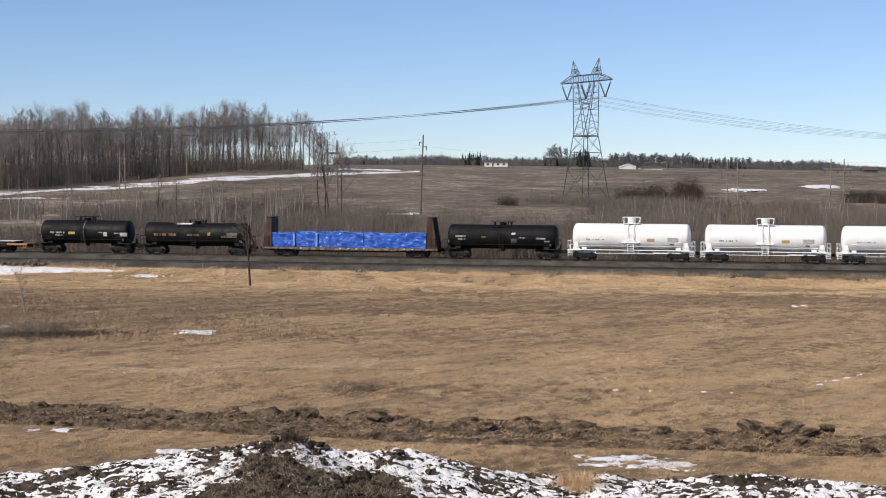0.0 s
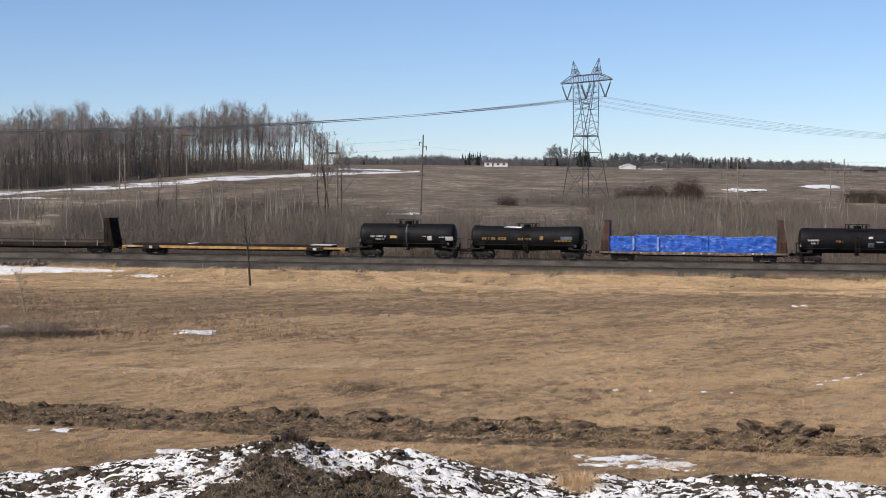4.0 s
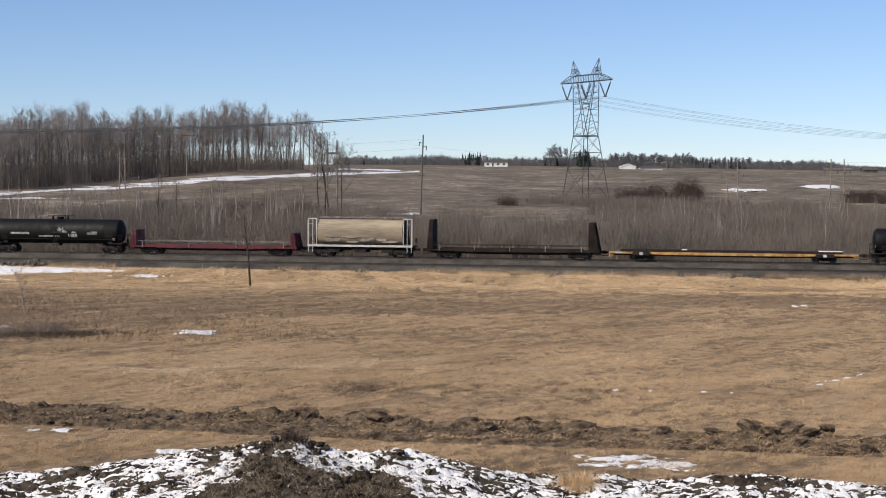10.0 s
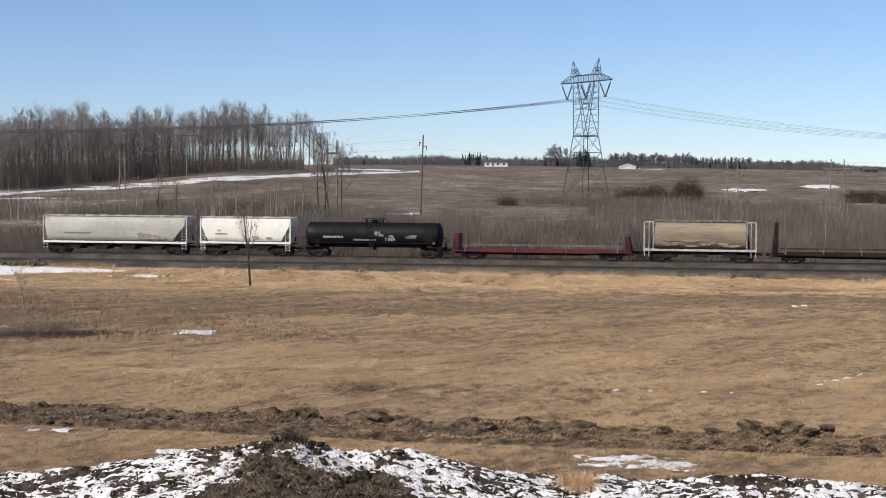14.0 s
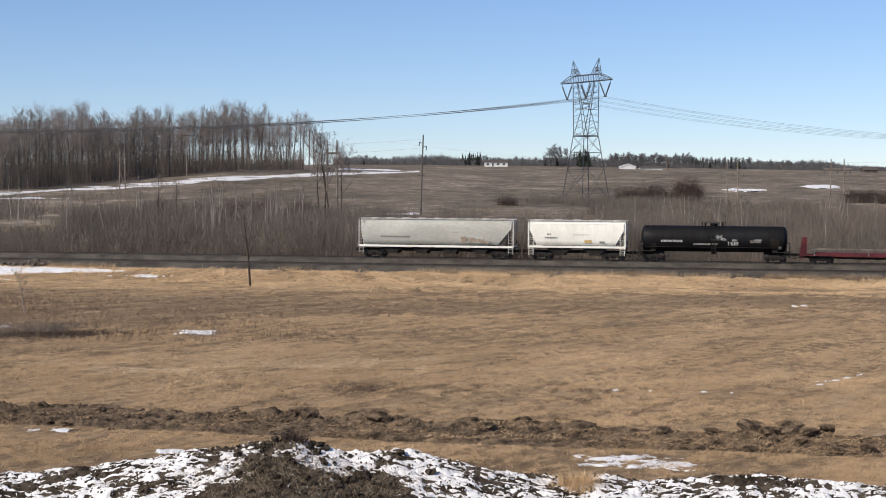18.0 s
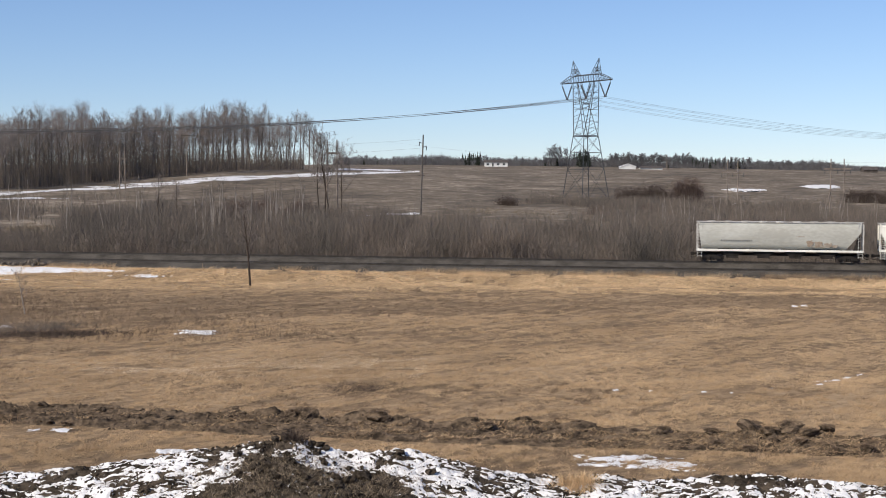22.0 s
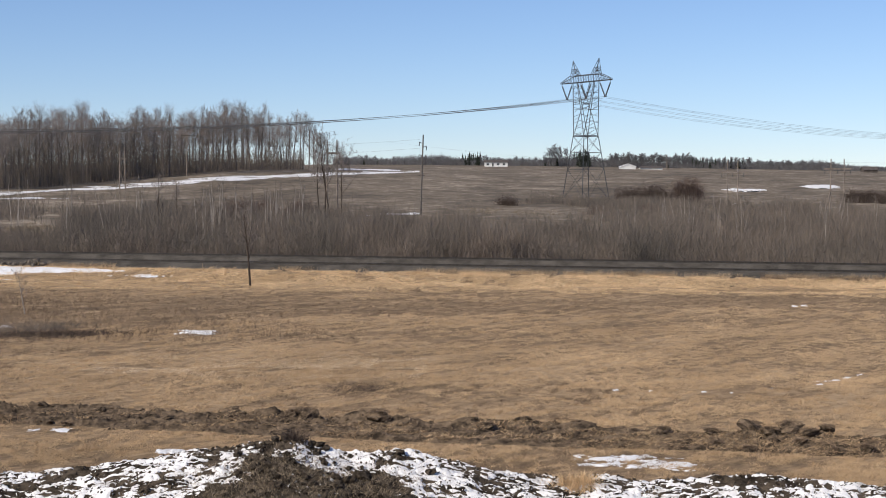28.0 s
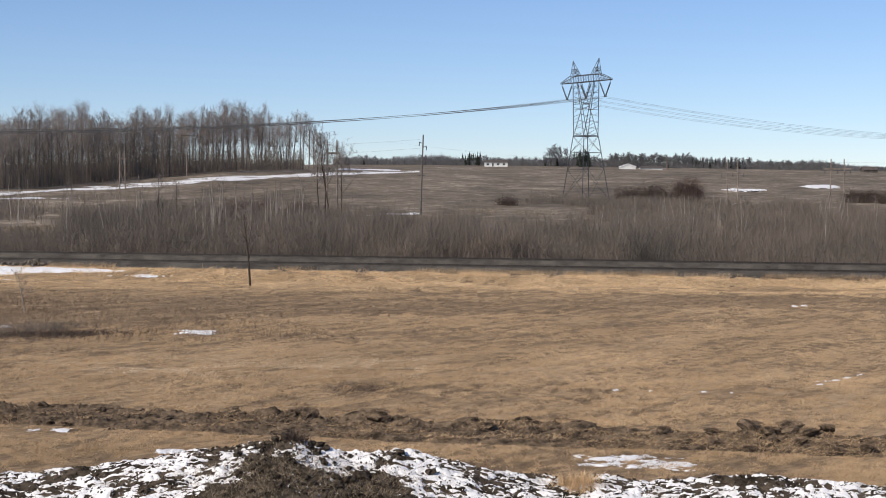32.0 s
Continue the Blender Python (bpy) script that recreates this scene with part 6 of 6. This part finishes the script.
def soil_bank():
    bank = empty("soil_bank", label="long ragged bank of dark ploughed-up soil across the field", category="soil bank")
    xs = np.arange(-22, 21, 0.07)
    v = np.linspace(-0.12, 1.14, 84)
    X, V = np.meshgrid(xs, v)
    x = X.ravel()
    y = soil_front(x) + V.ravel() * 4.6
    z = land(x, y) + soil_height(x, y)
    nx = len(xs)
    i = (np.arange(len(v) - 1)[:, None] * nx + np.arange(nx - 1)).ravel()
    tris("soil_ridge", np.stack([x, y, z], 1), np.stack([i, i + 1, i + nx + 1, i + nx], 1), M_soil, bank)
    rng = random.Random(6)
    kinds = []
    for k in range(7):
        bm = B()
        bmesh.ops.create_icosphere(bm, subdivisions=2, radius=1)
        for w in bm.verts:
            f = noise.noise(w.co * 1.6 + Vector((k * 7.1, 0, 0)))
            w.co *= 0.85 + 0.5 * f + 0.35 * noise.noise(w.co * 4.5)
            w.co += Vector((0.08, 0.08, 0.08)) * noise.noise(w.co * 4)
            w.co.z *= 0.62
        me = bpy.data.meshes.new("clod")
        bm.to_mesh(me)
        bm.free()
        me.materials.append(M_soil)
        kinds.append(me)
    spots = [(-5.7, 0.84, 0.85), (-6.2, 0.8, 0.4), (-2.65, 0.82, 0.68), (-2.3, 0.78, 0.34), (-0.5, 0.92, 0.22), (1.8, 0.62, 0.32), (5.4, 0.9, 0.42), (5.9, 0.86, 0.3), (7.0, 0.95, 0.28), (11.9, 0.82, 0.75), (12.5, 0.72, 0.55), (13.3, 0.8, 0.78), (13.9, 0.7, 0.5), (14.6, 0.75, 0.42), (10.4, 0.8, 0.4), (8.6, 0.75, 0.36), (16.8, 0.7, 0.42), (15.9, 0.45, 0.4), (12.4, 0.4, 0.4), (10.2, 0.25, 0.42), (14.3, 0.12, 0.4), (13.2, 0.3, 0.35), (15.4, 0.2, 0.38), (16.4, 0.3, 0.34), (11.2, 0.05, 0.36),
             (9.3, 0.5, 0.26), (9.0, 0.3, 0.26), (-17.5, 0.80, 0.2), (-14.6, 0.7, 0.24), (-12.8, 0.78, 0.2), (-9.4, 0.7, 0.2), (-11.4, 0.45, 0.26), (-15.4, 0.02, 0.34), (-16.2, 0.06, 0.3)]
    for k in range(170):
        spots.append((rng.uniform(-20, 18), rng.choice((rng.gauss(0.8, 0.08), rng.gauss(0.25, 0.14), rng.uniform(0, 1))), 0.05 + 0.17 * rng.random() ** 2))
    for x, t, r in spots:
        y = float(soil_front(x)) + t * 4.6
        z = land1(x, y) + max(-0.02, float(soil_height(np.array([x]), np.array([y]))[0]))
        r *= 0.72
        m = Matrix.Translation((x, y, z + r * 0.2)) @ pose(0, 0, 0, rng.uniform(-25, 25), rng.uniform(-25, 25), rng.uniform(0, 360)) @ Matrix.Diagonal((r * rng.uniform(0.8, 1.35), r, r * rng.uniform(0.7, 1.0), 1))
        shared("clod", rng.choice(kinds), bank, m)
    g = np.random.default_rng(14)
    humps = [s for s in spots if s[2] > 0.3]             # torn turf hangs over the larger clods
    cx, ct, cr = (np.repeat(np.array(c), 420) for c in zip(*humps))
    az, q = g.uniform(0, 6.283, len(cx)), np.sqrt(g.random(len(cx))) * 0.85
    cr = cr * 0.72
    hx, hy = cx + cr * q * np.cos(az) * 1.1, soil_front(cx) + ct * 4.6 + cr * q * np.sin(az)
    hz = land(cx, soil_front(cx) + ct * 4.6) + np.maximum(soil_height(cx, soil_front(cx) + ct * 4.6), -0.02) + cr * (0.15 + 0.58 * np.sqrt(1 - q * q))
    p0 = np.stack([hx, hy, hz], 1)
    p1 = p0 + np.stack([np.cos(az) * 0.6, np.sin(az) * 0.6, g.uniform(-0.4, 0.8, len(cx))], 1) * g.uniform(0.06, 0.16, len(cx))[:, None]
    v, f = slivers(p0, p1, np.full(len(cx), 0.011), g)
    tagged(tris("clod_turf", v, f, M_weed), "dead brown turf still clinging to the clods", "dry grass", kind="stuff")
    for n, material, lo, hi, label in ((60000, M_grass, 0.08, 0.2, "dry tan grass caught in the turned soil"), (40000, M_weed, 0.06, 0.18, "torn dead roots and turf in the soil bank")):
        x, t = g.uniform(-21, 19, n), g.uniform(-0.05, 1.05, n)
        y = soil_front(x) + t * 4.6
        patch = vnoise(x * 0.3, y, 0.55, 17, 3) + np.interp(x, (-20, 2, 7, 10, 18), (-0.30, -0.02, 0.16, 0.50, 0.60)) - 0.25 * np.exp(-((t - 0.82) / 0.12) ** 2)
        keep = patch > (0.12 if material is M_grass else -0.12)
        x, y = x[keep], y[keep]
        n = len(x)
        p0 = np.stack([x, y, land(x, y) + np.maximum(soil_height(x, y), -0.03) - 0.02], 1)
        p1 = p0 + np.stack([g.normal(0.1, 0.8, n), g.normal(-0.2, 0.5, n), g.uniform(0.2, 1, n)], 1) * g.uniform(lo, hi, n)[:, None]
        v, f = slivers(p0, p1, np.full(n, 0.013), g)
        tagged(tris("bank_turf", v, f, material), label, "dry grass", kind="stuff")


soil_bank()


# ---------------------------------------------------------------- snowy dirt heap in the foreground
HEAP_X = (-30, -9.65, -7.8, -5.46, -4.36, -3.31, -2.76, -2.02, -1.03, 0.2, 1.18, 2.66, 4.5, 6.35, 8.2, 9.65, 30)
HEAP_Z = (1.5, 1.57, 1.67, 2.04, 2.16, 2.36, 2.22, 2.04, 2.06, 1.86, 1.67, 1.49, 1.45, 1.49, 1.40, 1.28, 1.2)


def heap_height(x, y):
    crest = np.interp(x, HEAP_X, HEAP_Z)
    off = y - 36.0 - 0.25 * vnoise(x, y * 0, 2.5, 4)
    fall = np.where(off > 0, 0.62 * np.abs(off) ** 1.15, 0.34 * np.abs(off) ** 1.12) if off.size else off
    lumps = 0.10 * vnoise(x, y, 0.9, 12, 3) + 0.08 * np.abs(vnoise(x * 0.5, y, 0.3, 14, 3)) + 0.045 * vnoise(x * 0.4, y, 0.07, 15, 2)
    return crest - fall + lumps - 0.05


def heap_snow(x, y):
    """How much snow lies at a place of the heap, below zero where the dirt shows."""
    bare = np.interp(x, (-9.8, -7.5, -5.3, -4.5, -4.1, -3.6, -3.1, -2.6, -2.1, -1.6, -1.0, -0.6, 0.2, 4.0, 9.8), (34.4, 34.1, 33.9, 35.0, 35.45, 35.4, 35.05, 34.6, 34.75, 35.05, 34.95, 34.3, 33.5, 33.5, 34.0))
    hump = step(0.16, -0.16, y - bare + 0.30 * vnoise(x, y, 0.45, 28, 3))
    clump = np.exp(-((x + 3.5) / 0.34) ** 4) * step(35.5, 35.7, y)
    drift = np.exp(-((x + 2.45) / 0.62) ** 2) * step(34.9, 35.2, y)
    return 0.10 + 0.9 * vnoise(x * 0.3, y, 0.045, 22, 2) + 1.0 * vnoise(x * 0.32, y, 0.10, 24, 3) + 0.7 * vnoise(x * 0.4, y, 0.35, 25, 2) + 0.2 * vnoise(x, y, 2.2, 23, 2) + np.interp(x, (-10, -8, -1, 1.5, 4, 10), (-0.12, 0.02, 0.05, 0.2, 0.0, -0.12)) - 1.1 * hump - 1.2 * clump + 1.6 * drift


def heap():
    h = empty("dirt_heap", label="low heap of dark dirt half covered by old snow", category="dirt heap")
    grid("dirt", np.arange(-10.2, 10.3, 0.03), np.arange(33.0, 36.9, 0.033), heap_height, M_muck, h, False)
    xs, ys = np.arange(-10.2, 10.3, 0.021), np.arange(33.2, 36.9, 0.024)
    ob = grid("snow_cover", xs, ys, lambda x, y: heap_height(x, y) + 0.032 * np.tanh(3.0 * heap_snow(x, y)) - 0.010 + 0.014 * vnoise(x, y, 0.05, 36, 2), M_crust, h, False)
    tagged(ob, "patchy crusted white snow")
    g = np.random.default_rng(33)

    def turf(name, n, cx, cy, sx, sy, lo, hi, r, material, label):
        x, y = g.normal(cx, sx, n), g.normal(cy, sy, n)
        z = heap_height(x, y)
        p0 = np.stack([x, y, z - 0.02], 1)
        p1 = p0 + np.stack([g.normal(0, 0.5, n), g.normal(-0.1, 0.5, n), g.uniform(0.3, 1, n)], 1) * g.uniform(lo, hi, n)[:, None]
        v, f = slivers(p0, p1, np.full(n, r), g)
        tagged(tris(name, v, f, material), label, "dry grass", kind="stuff")

    turf("twig_tuft", 300, -3.2, 36.0, 0.12, 0.08, 0.15, 0.48, 0.009, M_darkbrush, "dark twiggy tuft on top of the heap")
    turf("dead_grass", 9000, -2.9, 34.6, 1.3, 0.5, 0.06, 0.2, 0.006, M_palegrass, "matted dead brown grass on the dirt heap")
    turf("straw_tuft", 1500, 2.9, 35.65, 0.2, 0.14, 0.14, 0.40, 0.007, M_straw, "bright straw tuft in the snow")
    turf("dead_grass", 7000, 0, 35.5, 6.0, 0.55, 0.04, 0.14, 0.005, M_weed, "thin dead stems poking through the snow")
    rng = random.Random(9)
    bm = B()
    bmesh.ops.create_icosphere(bm, subdivisions=2, radius=1)
    for w in bm.verts:
        w.co *= 0.8 + 0.5 * noise.noise(w.co * 1.7) + 0.45 * noise.noise(w.co * 4.3)
        w.co.z *= 0.8
    me = bpy.data.meshes.new("clod")
    bm.to_mesh(me)
    bm.free()
    me.materials.append(M_muck)
    spots = [(-3.45, 36.0, 0.12), (-3.65, 35.9, 0.10), (-3.9, 35.9, 0.08), (-1.7, 34.9, 0.2), (-2.0, 34.7, 0.16), (-6.3, 34.6, 0.14)]
    for k in range(70):
        spots.append((rng.uniform(-10, 10), rng.uniform(33.9, 36.2), rng.uniform(0.02, 0.065)))
    for k in range(45):
        spots.append((rng.gauss(-3.0, 1.1), rng.uniform(34.0, 36.0), rng.uniform(0.05, 0.13)))
    for x, y, r in spots:
        z = float(heap_height(np.array([x]), np.array([y]))[0])
        shared("clod", me, h, Matrix.Translation((x, y, z + r * 0.35)) @ pose(0, 0, 0, rng.uniform(-30, 30), rng.uniform(-30, 30), rng.uniform(0, 360)) @ Matrix.Diagonal((r * 1.2, r, r * 0.9, 1)))


heap()


def crumbs():
    """Small loose lumps of earth on the bank and the heap."""
    g = np.random.default_rng(81)
    n = 2400
    x = g.uniform(-20, 18, n)
    t = np.where(g.random(n) < 0.6, g.normal(0.75, 0.14, n), g.normal(0.22, 0.16, n))
    y = soil_front(x) + t * 4.6
    z = land(x, y) + np.maximum(soil_height(x, y), 0)
    hx, hy = g.uniform(-10, 10, 6000), g.uniform(33.6, 36.6, 6000)
    hx[:1500], hy[:1500] = g.normal(-2.9, 1.2, 1500), g.normal(35.0, 0.6, 1500)
    sx, sy = g.uniform(-10, 10, 5200), g.uniform(33.6, 36.5, 5200)
    patch = heap_snow(sx, sy)
    sx, sy = sx[(patch > -0.4) & (patch < 0.1)], sy[(patch > -0.4) & (patch < 0.1)]
    for name, px, py, pz, lo, hi, label in (("snow_crumbs", sx, sy, heap_height(sx, sy) + 0.01, 0.012, 0.045, "small loose crumbs of old snow on the heap"), ("soil_crumbs", x, y, z, 0.03, 0.10, "loose crumbs of dark earth along the bank"), ("soil_crumbs", hx, hy, heap_height(hx, hy) + 0.015, 0.012, 0.055, "loose crumbs of dark earth on the heap")):
        m = len(px)
        c = np.stack([px, py, pz], 1)
        r = lo + (hi - lo) * g.random(m) ** 2
        axes = g.normal(size=(m, 3, 3))
        axes /= np.linalg.norm(axes, axis=2, keepdims=True)
        ext = axes * (r[:, None] * g.uniform(0.6, 1.3, (m, 3)))[:, :, None]
        v = np.stack([c + ext[:, 0], c - ext[:, 0], c + ext[:, 1], c - ext[:, 1], c + ext[:, 2], c - ext[:, 2]], 1).reshape(-1, 3)
        o = np.arange(m)[:, None] * 6
        f = np.concatenate([o + np.array(q) for q in ((0, 2, 4), (2, 1, 4), (1, 3, 4), (3, 0, 4), (2, 0, 5), (1, 2, 5), (3, 1, 5), (0, 3, 5))])
        tagged(tris(name, v, f, M_crust if name == "snow_crumbs" else M_soil if lo > 0.02 else M_muck), label, "snow" if name == "snow_crumbs" else "soil", kind="stuff")


crumbs()


# ---------------------------------------------------------------- dry grass
def blades(name, x, y, h, r, lean, material, label, seed, per=2, category="dry grass"):
    g = np.random.default_rng(seed)
    x, y, h, r = (np.repeat(v, per) for v in (x, y, h, r))
    n = len(x)
    x, y = x + g.normal(0, 0.04, n), y + g.normal(0, 0.04, n)
    z = land(x, y)
    p0 = np.stack([x, y, z - 0.03], 1)
    p1 = p0 + np.stack([g.normal(0.12, lean * 1.2, n), g.normal(0, lean * 0.8, n), g.uniform(0.4, 1.0, n)], 1) * h[:, None]
    v, f = slivers(p0, p1, r, g)
    return tagged(tris(name, v, f, material), label, category, kind="stuff")


def meadow():
    g = np.random.default_rng(50)
    n = 640000
    u = g.random(n)
    y = np.where(g.random(n) < 0.45, 1 / (1 / 186 + (1 / 47 - 1 / 186) * u), 47 * (186 / 47) ** u)
    x = g.uniform(-0.285, 0.285, n) * y
    t = (y - soil_front(x)) / 4.6
    d = beyond(x, y)
    rows = vnoise((0.59 * x + 0.807 * y) * 0.13, 0.59 * y - 0.807 * x, 0.85, 62, 3)     # mowing lines that run away to one side
    tuft = vnoise(x, y * 0.5, 0.34, 63, 2)
    fleck = vnoise(x * 0.7, y * 0.3, 0.42, 64, 3)                                      # darker dead tussocks
    patch = vnoise(x * 0.6, y, 5, 60, 4)
    keep = ((t < -0.03) | (t > 1.04) | (g.random(n) < 0.10)) & (d < -8.4)
    keep &= g.random(n) < 0.84 + 0.2 * patch + 0.35 * rows + 0.35 * tuft
    x, y, rows, tuft, patch, fleck = x[keep], y[keep], rows[keep], tuft[keep], patch[keep], fleck[keep]
    dark = 1.4 * vnoise(x * 0.35, y, 9, 61, 3) + np.interp(y, (47, 58, 63, 73, 82, 95, 112, 150, 160, 180), (0.12, 0.04, -0.75, -0.70, -0.40, -0.34, 0.20, 0.40, -0.1, -0.9)) + np.interp(x / y, (-0.27, -0.1, 0.1, 0.27), (0.62, 0.27, 0.0, 0.0)) * step(96, 112, y) - 0.75 * rows - 0.15 * tuft + 1.0 * fleck
    h = np.clip(0.085 + 0.05 * g.random(len(x)) + 0.11 * tuft + 0.05 * rows + 0.04 * patch, 0.03, 0.26)
    r = 0.00017 * y
    w = dark > 0.12 + g.normal(0, 0.16, len(x))
    blades("mown_grass", x[~w], y[~w], h[~w], r[~w], 0.45, M_grass, "short dry tan grass of the mown field", 51)
    blades("faded_grass", x[w], y[w], h[w], r[w], 0.45, M_weed, "short grey-brown faded grass in the field", 52)
    n = 90000                                            # tall straw before the railway bank
    s = g.uniform(-66, 60, n)
    d = -8.3 - 24 * g.random(n) ** 1.3
    x, y = s * CT + d * ST, MID - s * ST + d * CT
    clump = vnoise(x * 0.7, y * 0.5, 0.9, 69, 2)
    keep = (vnoise(x * 0.5, y, 4, 65, 3) + 0.8 * clump > -0.35 + 0.025 * np.maximum(0, -d - 18)) & (vnoise(x * 0.4, y, 6, 66, 2) > np.interp(s, (-60, 30, 55), (-0.9, -0.7, 0.05)))
    x, y, d, clump = x[keep], y[keep], d[keep], clump[keep]
    blades("tall_straw", x, y, np.interp(d, (-32, -20, -9), (0.14, 0.24, 0.36)) * (g.uniform(0.5, 1.1, len(x)) + 0.7 * clump), np.full(len(x), 0.024), 0.9, M_straw, "strip of tall bright straw-coloured grass below the railway", 53)
    n = 9000                                             # weeds on the edge of the ballast
    s = g.uniform(-66, 60, n)
    keep = vnoise(s, s * 0, 3.5, 67, 3) > np.interp(s, (-60, 0, 30, 55), (0.15, 0.05, -0.15, -0.6)) + g.normal(0, 0.12, n)
    s = s[keep]
    d = -8.2 + np.abs(g.normal(0, 0.7, len(s)))
    x, y = s * CT + d * ST, MID - s * ST + d * CT
    blades("bank_weeds", x, y, g.uniform(0.35, 0.95, len(x)), np.full(len(x), 0.016), 0.2, M_grass, "sparse tall dead weeds along the ballast edge", 54, 3, "weeds")
    n = 5200                                             # rank weeds in the wet corner
    x, y = g.uniform(-45, 0, n), g.uniform(106, 158, n)
    keep = (vnoise(x * 0.6, y, 7, 68, 3) + np.interp(x / y, (-0.27, -0.12, -0.03), (0.5, -0.1, -0.6)) > 0.05)
    x, y = x[keep], y[keep]
    blades("rank_weeds", x, y, g.uniform(0.25, 0.7, len(x)), np.full(len(x), 0.016), 0.25, M_weed, "rank grey dead weeds in the damp corner of the field", 55, 3, "weeds")
    n = 900                                              # darker weeds where the bank comes nearest
    s, d = g.uniform(36, 60, n), -8.4 + g.normal(0, 0.6, n)
    blades("bank_weeds", s * CT + d * ST, MID - s * ST + d * CT, g.uniform(0.4, 1.1, n), np.full(n, 0.018), 0.2, M_weed, "reddish-brown dead weeds on the railway bank", 56, 3, "weeds")
    n = 900                                              # grey brambles in the wettest part
    x, y = g.normal(-29.5, 2.2, n), g.normal(116, 3.0, n)
    blades("rank_weeds", x, y, g.uniform(0.25, 0.75, n), np.full(n, 0.014), 0.4, M_brush, "tangled grey weed stems in the damp corner", 61, 3, "weeds")
    n = 700                                              # a matted strip of dark blades in the wet corner
    x = g.normal(-26.5, 2.8, n)
    y = 111 + 0.25 * (x + 27) + g.normal(0, 1.3, n)
    blades("matted_blades", x, y, g.uniform(0.25, 0.6, n), np.full(n, 0.02), 0.5, M_darkbrush, "matted strip of dark blades", 57, 3, "weeds")
    n = 17000                                            # pale streaks left by the mower
    x, y = g.uniform(-26, -1, n), g.normal(91, 3.4, n)
    keep = vnoise(x * 0.3, y, 1.6, 77, 3) > np.interp(x, (-24, -6, -2), (0.12, -0.05, 0.35))
    x, y = x[keep], y[keep]
    n = len(x)
    blades("pale_tuft", x, y, g.uniform(0.05, 0.18, n), np.full(n, 0.014), 0.6, M_bleached, "pale streaks of uncut grass in the field", 58, 2)
    n = 1400                                             # a dark damp hollow
    x, y = g.normal(-4.0, 1.0, n), g.normal(81, 1.3, n)
    blades("matted_blades", x, y, g.uniform(0.06, 0.16, n), np.full(n, 0.016), 0.5, M_darkbrush, "matted dark weeds in a damp hollow", 60, 2, "weeds")


meadow()


def rubble():
    """Dumped grey stones beside the railway bank."""
    pile = empty("stone_pile", label="low pile of grey stones with snow beside the railway bank", category="stone pile")
    rng = random.Random(31)
    kinds = []
    for k in range(4):
        bm = B()
        bmesh.ops.create_icosphere(bm, subdivisions=1, radius=1)
        for w in bm.verts:
            w.co *= 0.8 + 0.5 * noise.noise(w.co * 1.5 + Vector((k * 5, 3, 1)))
        me = bpy.data.meshes.new("stone")
        bm.to_mesh(me)
        bm.free()
        me.materials.append(M_stone)
        kinds.append(me)
    for k in range(60):
        s, d = rng.uniform(-58, -45.5), -8.6 + rng.gauss(0, 0.7)
        x, y = s * CT + d * ST, MID - s * ST + d * CT
        r = rng.uniform(0.15, 0.5)
        shared("stone", rng.choice(kinds), pile, Matrix.Translation((x, y, land1(x, y) + r * 0.4 + rng.uniform(0, 0.6))) @ pose(0, 0, 0, rng.uniform(-40, 40), rng.uniform(-40, 40), rng.uniform(0, 360)) @ Matrix.Diagonal((r * 1.3, r, r * 0.8, 1)))


M_stone = mat("brown_grey_stone", (0.17, 0.14, 0.11), (0.045, 0.038, 0.032), 0.9, coarse=2, fine=12, bump=0.4, each=0.4)
rubble()


def far_grass():
    """Pale unmown grass among the scrub behind the railway."""
    g = np.random.default_rng(71)
    sets = []
    for a0, a1, d0, d1, n in ((0.04, 0.02, 366, 14, 700), (-0.258, 0.010, 270, 6, 2200), (0.13, 0.045, 430, 16, 400)):
        a, y = g.normal(a0, a1, n), g.normal(d0, d1, n)
        keep = vnoise(a * y, y, 9, 72, 3) > 0.02
        sets.append(((a * y)[keep], y[keep]))
    x, y = np.concatenate([s[0] for s in sets]), np.concatenate([s[1] for s in sets])
    blades("far_grass", x, y, g.uniform(0.4, 0.9, len(x)), np.full(len(x), 0.05), 0.5, M_palegrass, "pale unmown grass in the far field", 73)


far_grass()


# ---------------------------------------------------------------- movement
TRAVEL = ((0, 0.0), (1, 9.95), (2, 19.85), (3, 29.73), (3.5, 34.63), (4.5, 44.40), (5.5, 54.15), (6, 58.97), (7, 68.56), (8, 78.10), (9, 87.67), (10, 97.48), (11, 107.26), (12, 116.99),
          (13, 126.72), (14, 136.46), (15.5, 151.15), (16.5, 160.95), (18, 175.50), (19, 185.25), (20, 195.06), (21, 204.75), (22, 214.23), (23, 223.84), (24, 233.49), (26, 252.9), (28, 272.3), (30, 291.7), (32, 311.1))


def motions():
    for car, s in CARS:
        walk(car, [(t, Matrix.Translation(on_track(s + d)) @ pose(0, 0, 0, 0, 0.387, -math.degrees(TURN))) for t, d in TRAVEL])
    # the wheels roll as the train runs; wheelsets on the same axle place of a truck share one set of keys
    ts, ds = [t for t, d in TRAVEL], [d for t, d in TRAVEL]
    rolled = {}
    for dx, w in WHEELS:
        if dx not in rolled:
            walk(w, [(k / 30, pose(dx, 0, 0.42) @ Matrix.Rotation((float(np.interp(k / 30, ts, ds)) / 0.42) % (2 * math.pi), 4, "Y")) for k in range(0, 961)])
            rolled[dx] = w.animation_data
        else:
            w.rotation_mode = "QUATERNION"
            own = w.animation_data_create()
            own.action, own.action_slot = rolled[dx].action, rolled[dx].action_slot


motions()
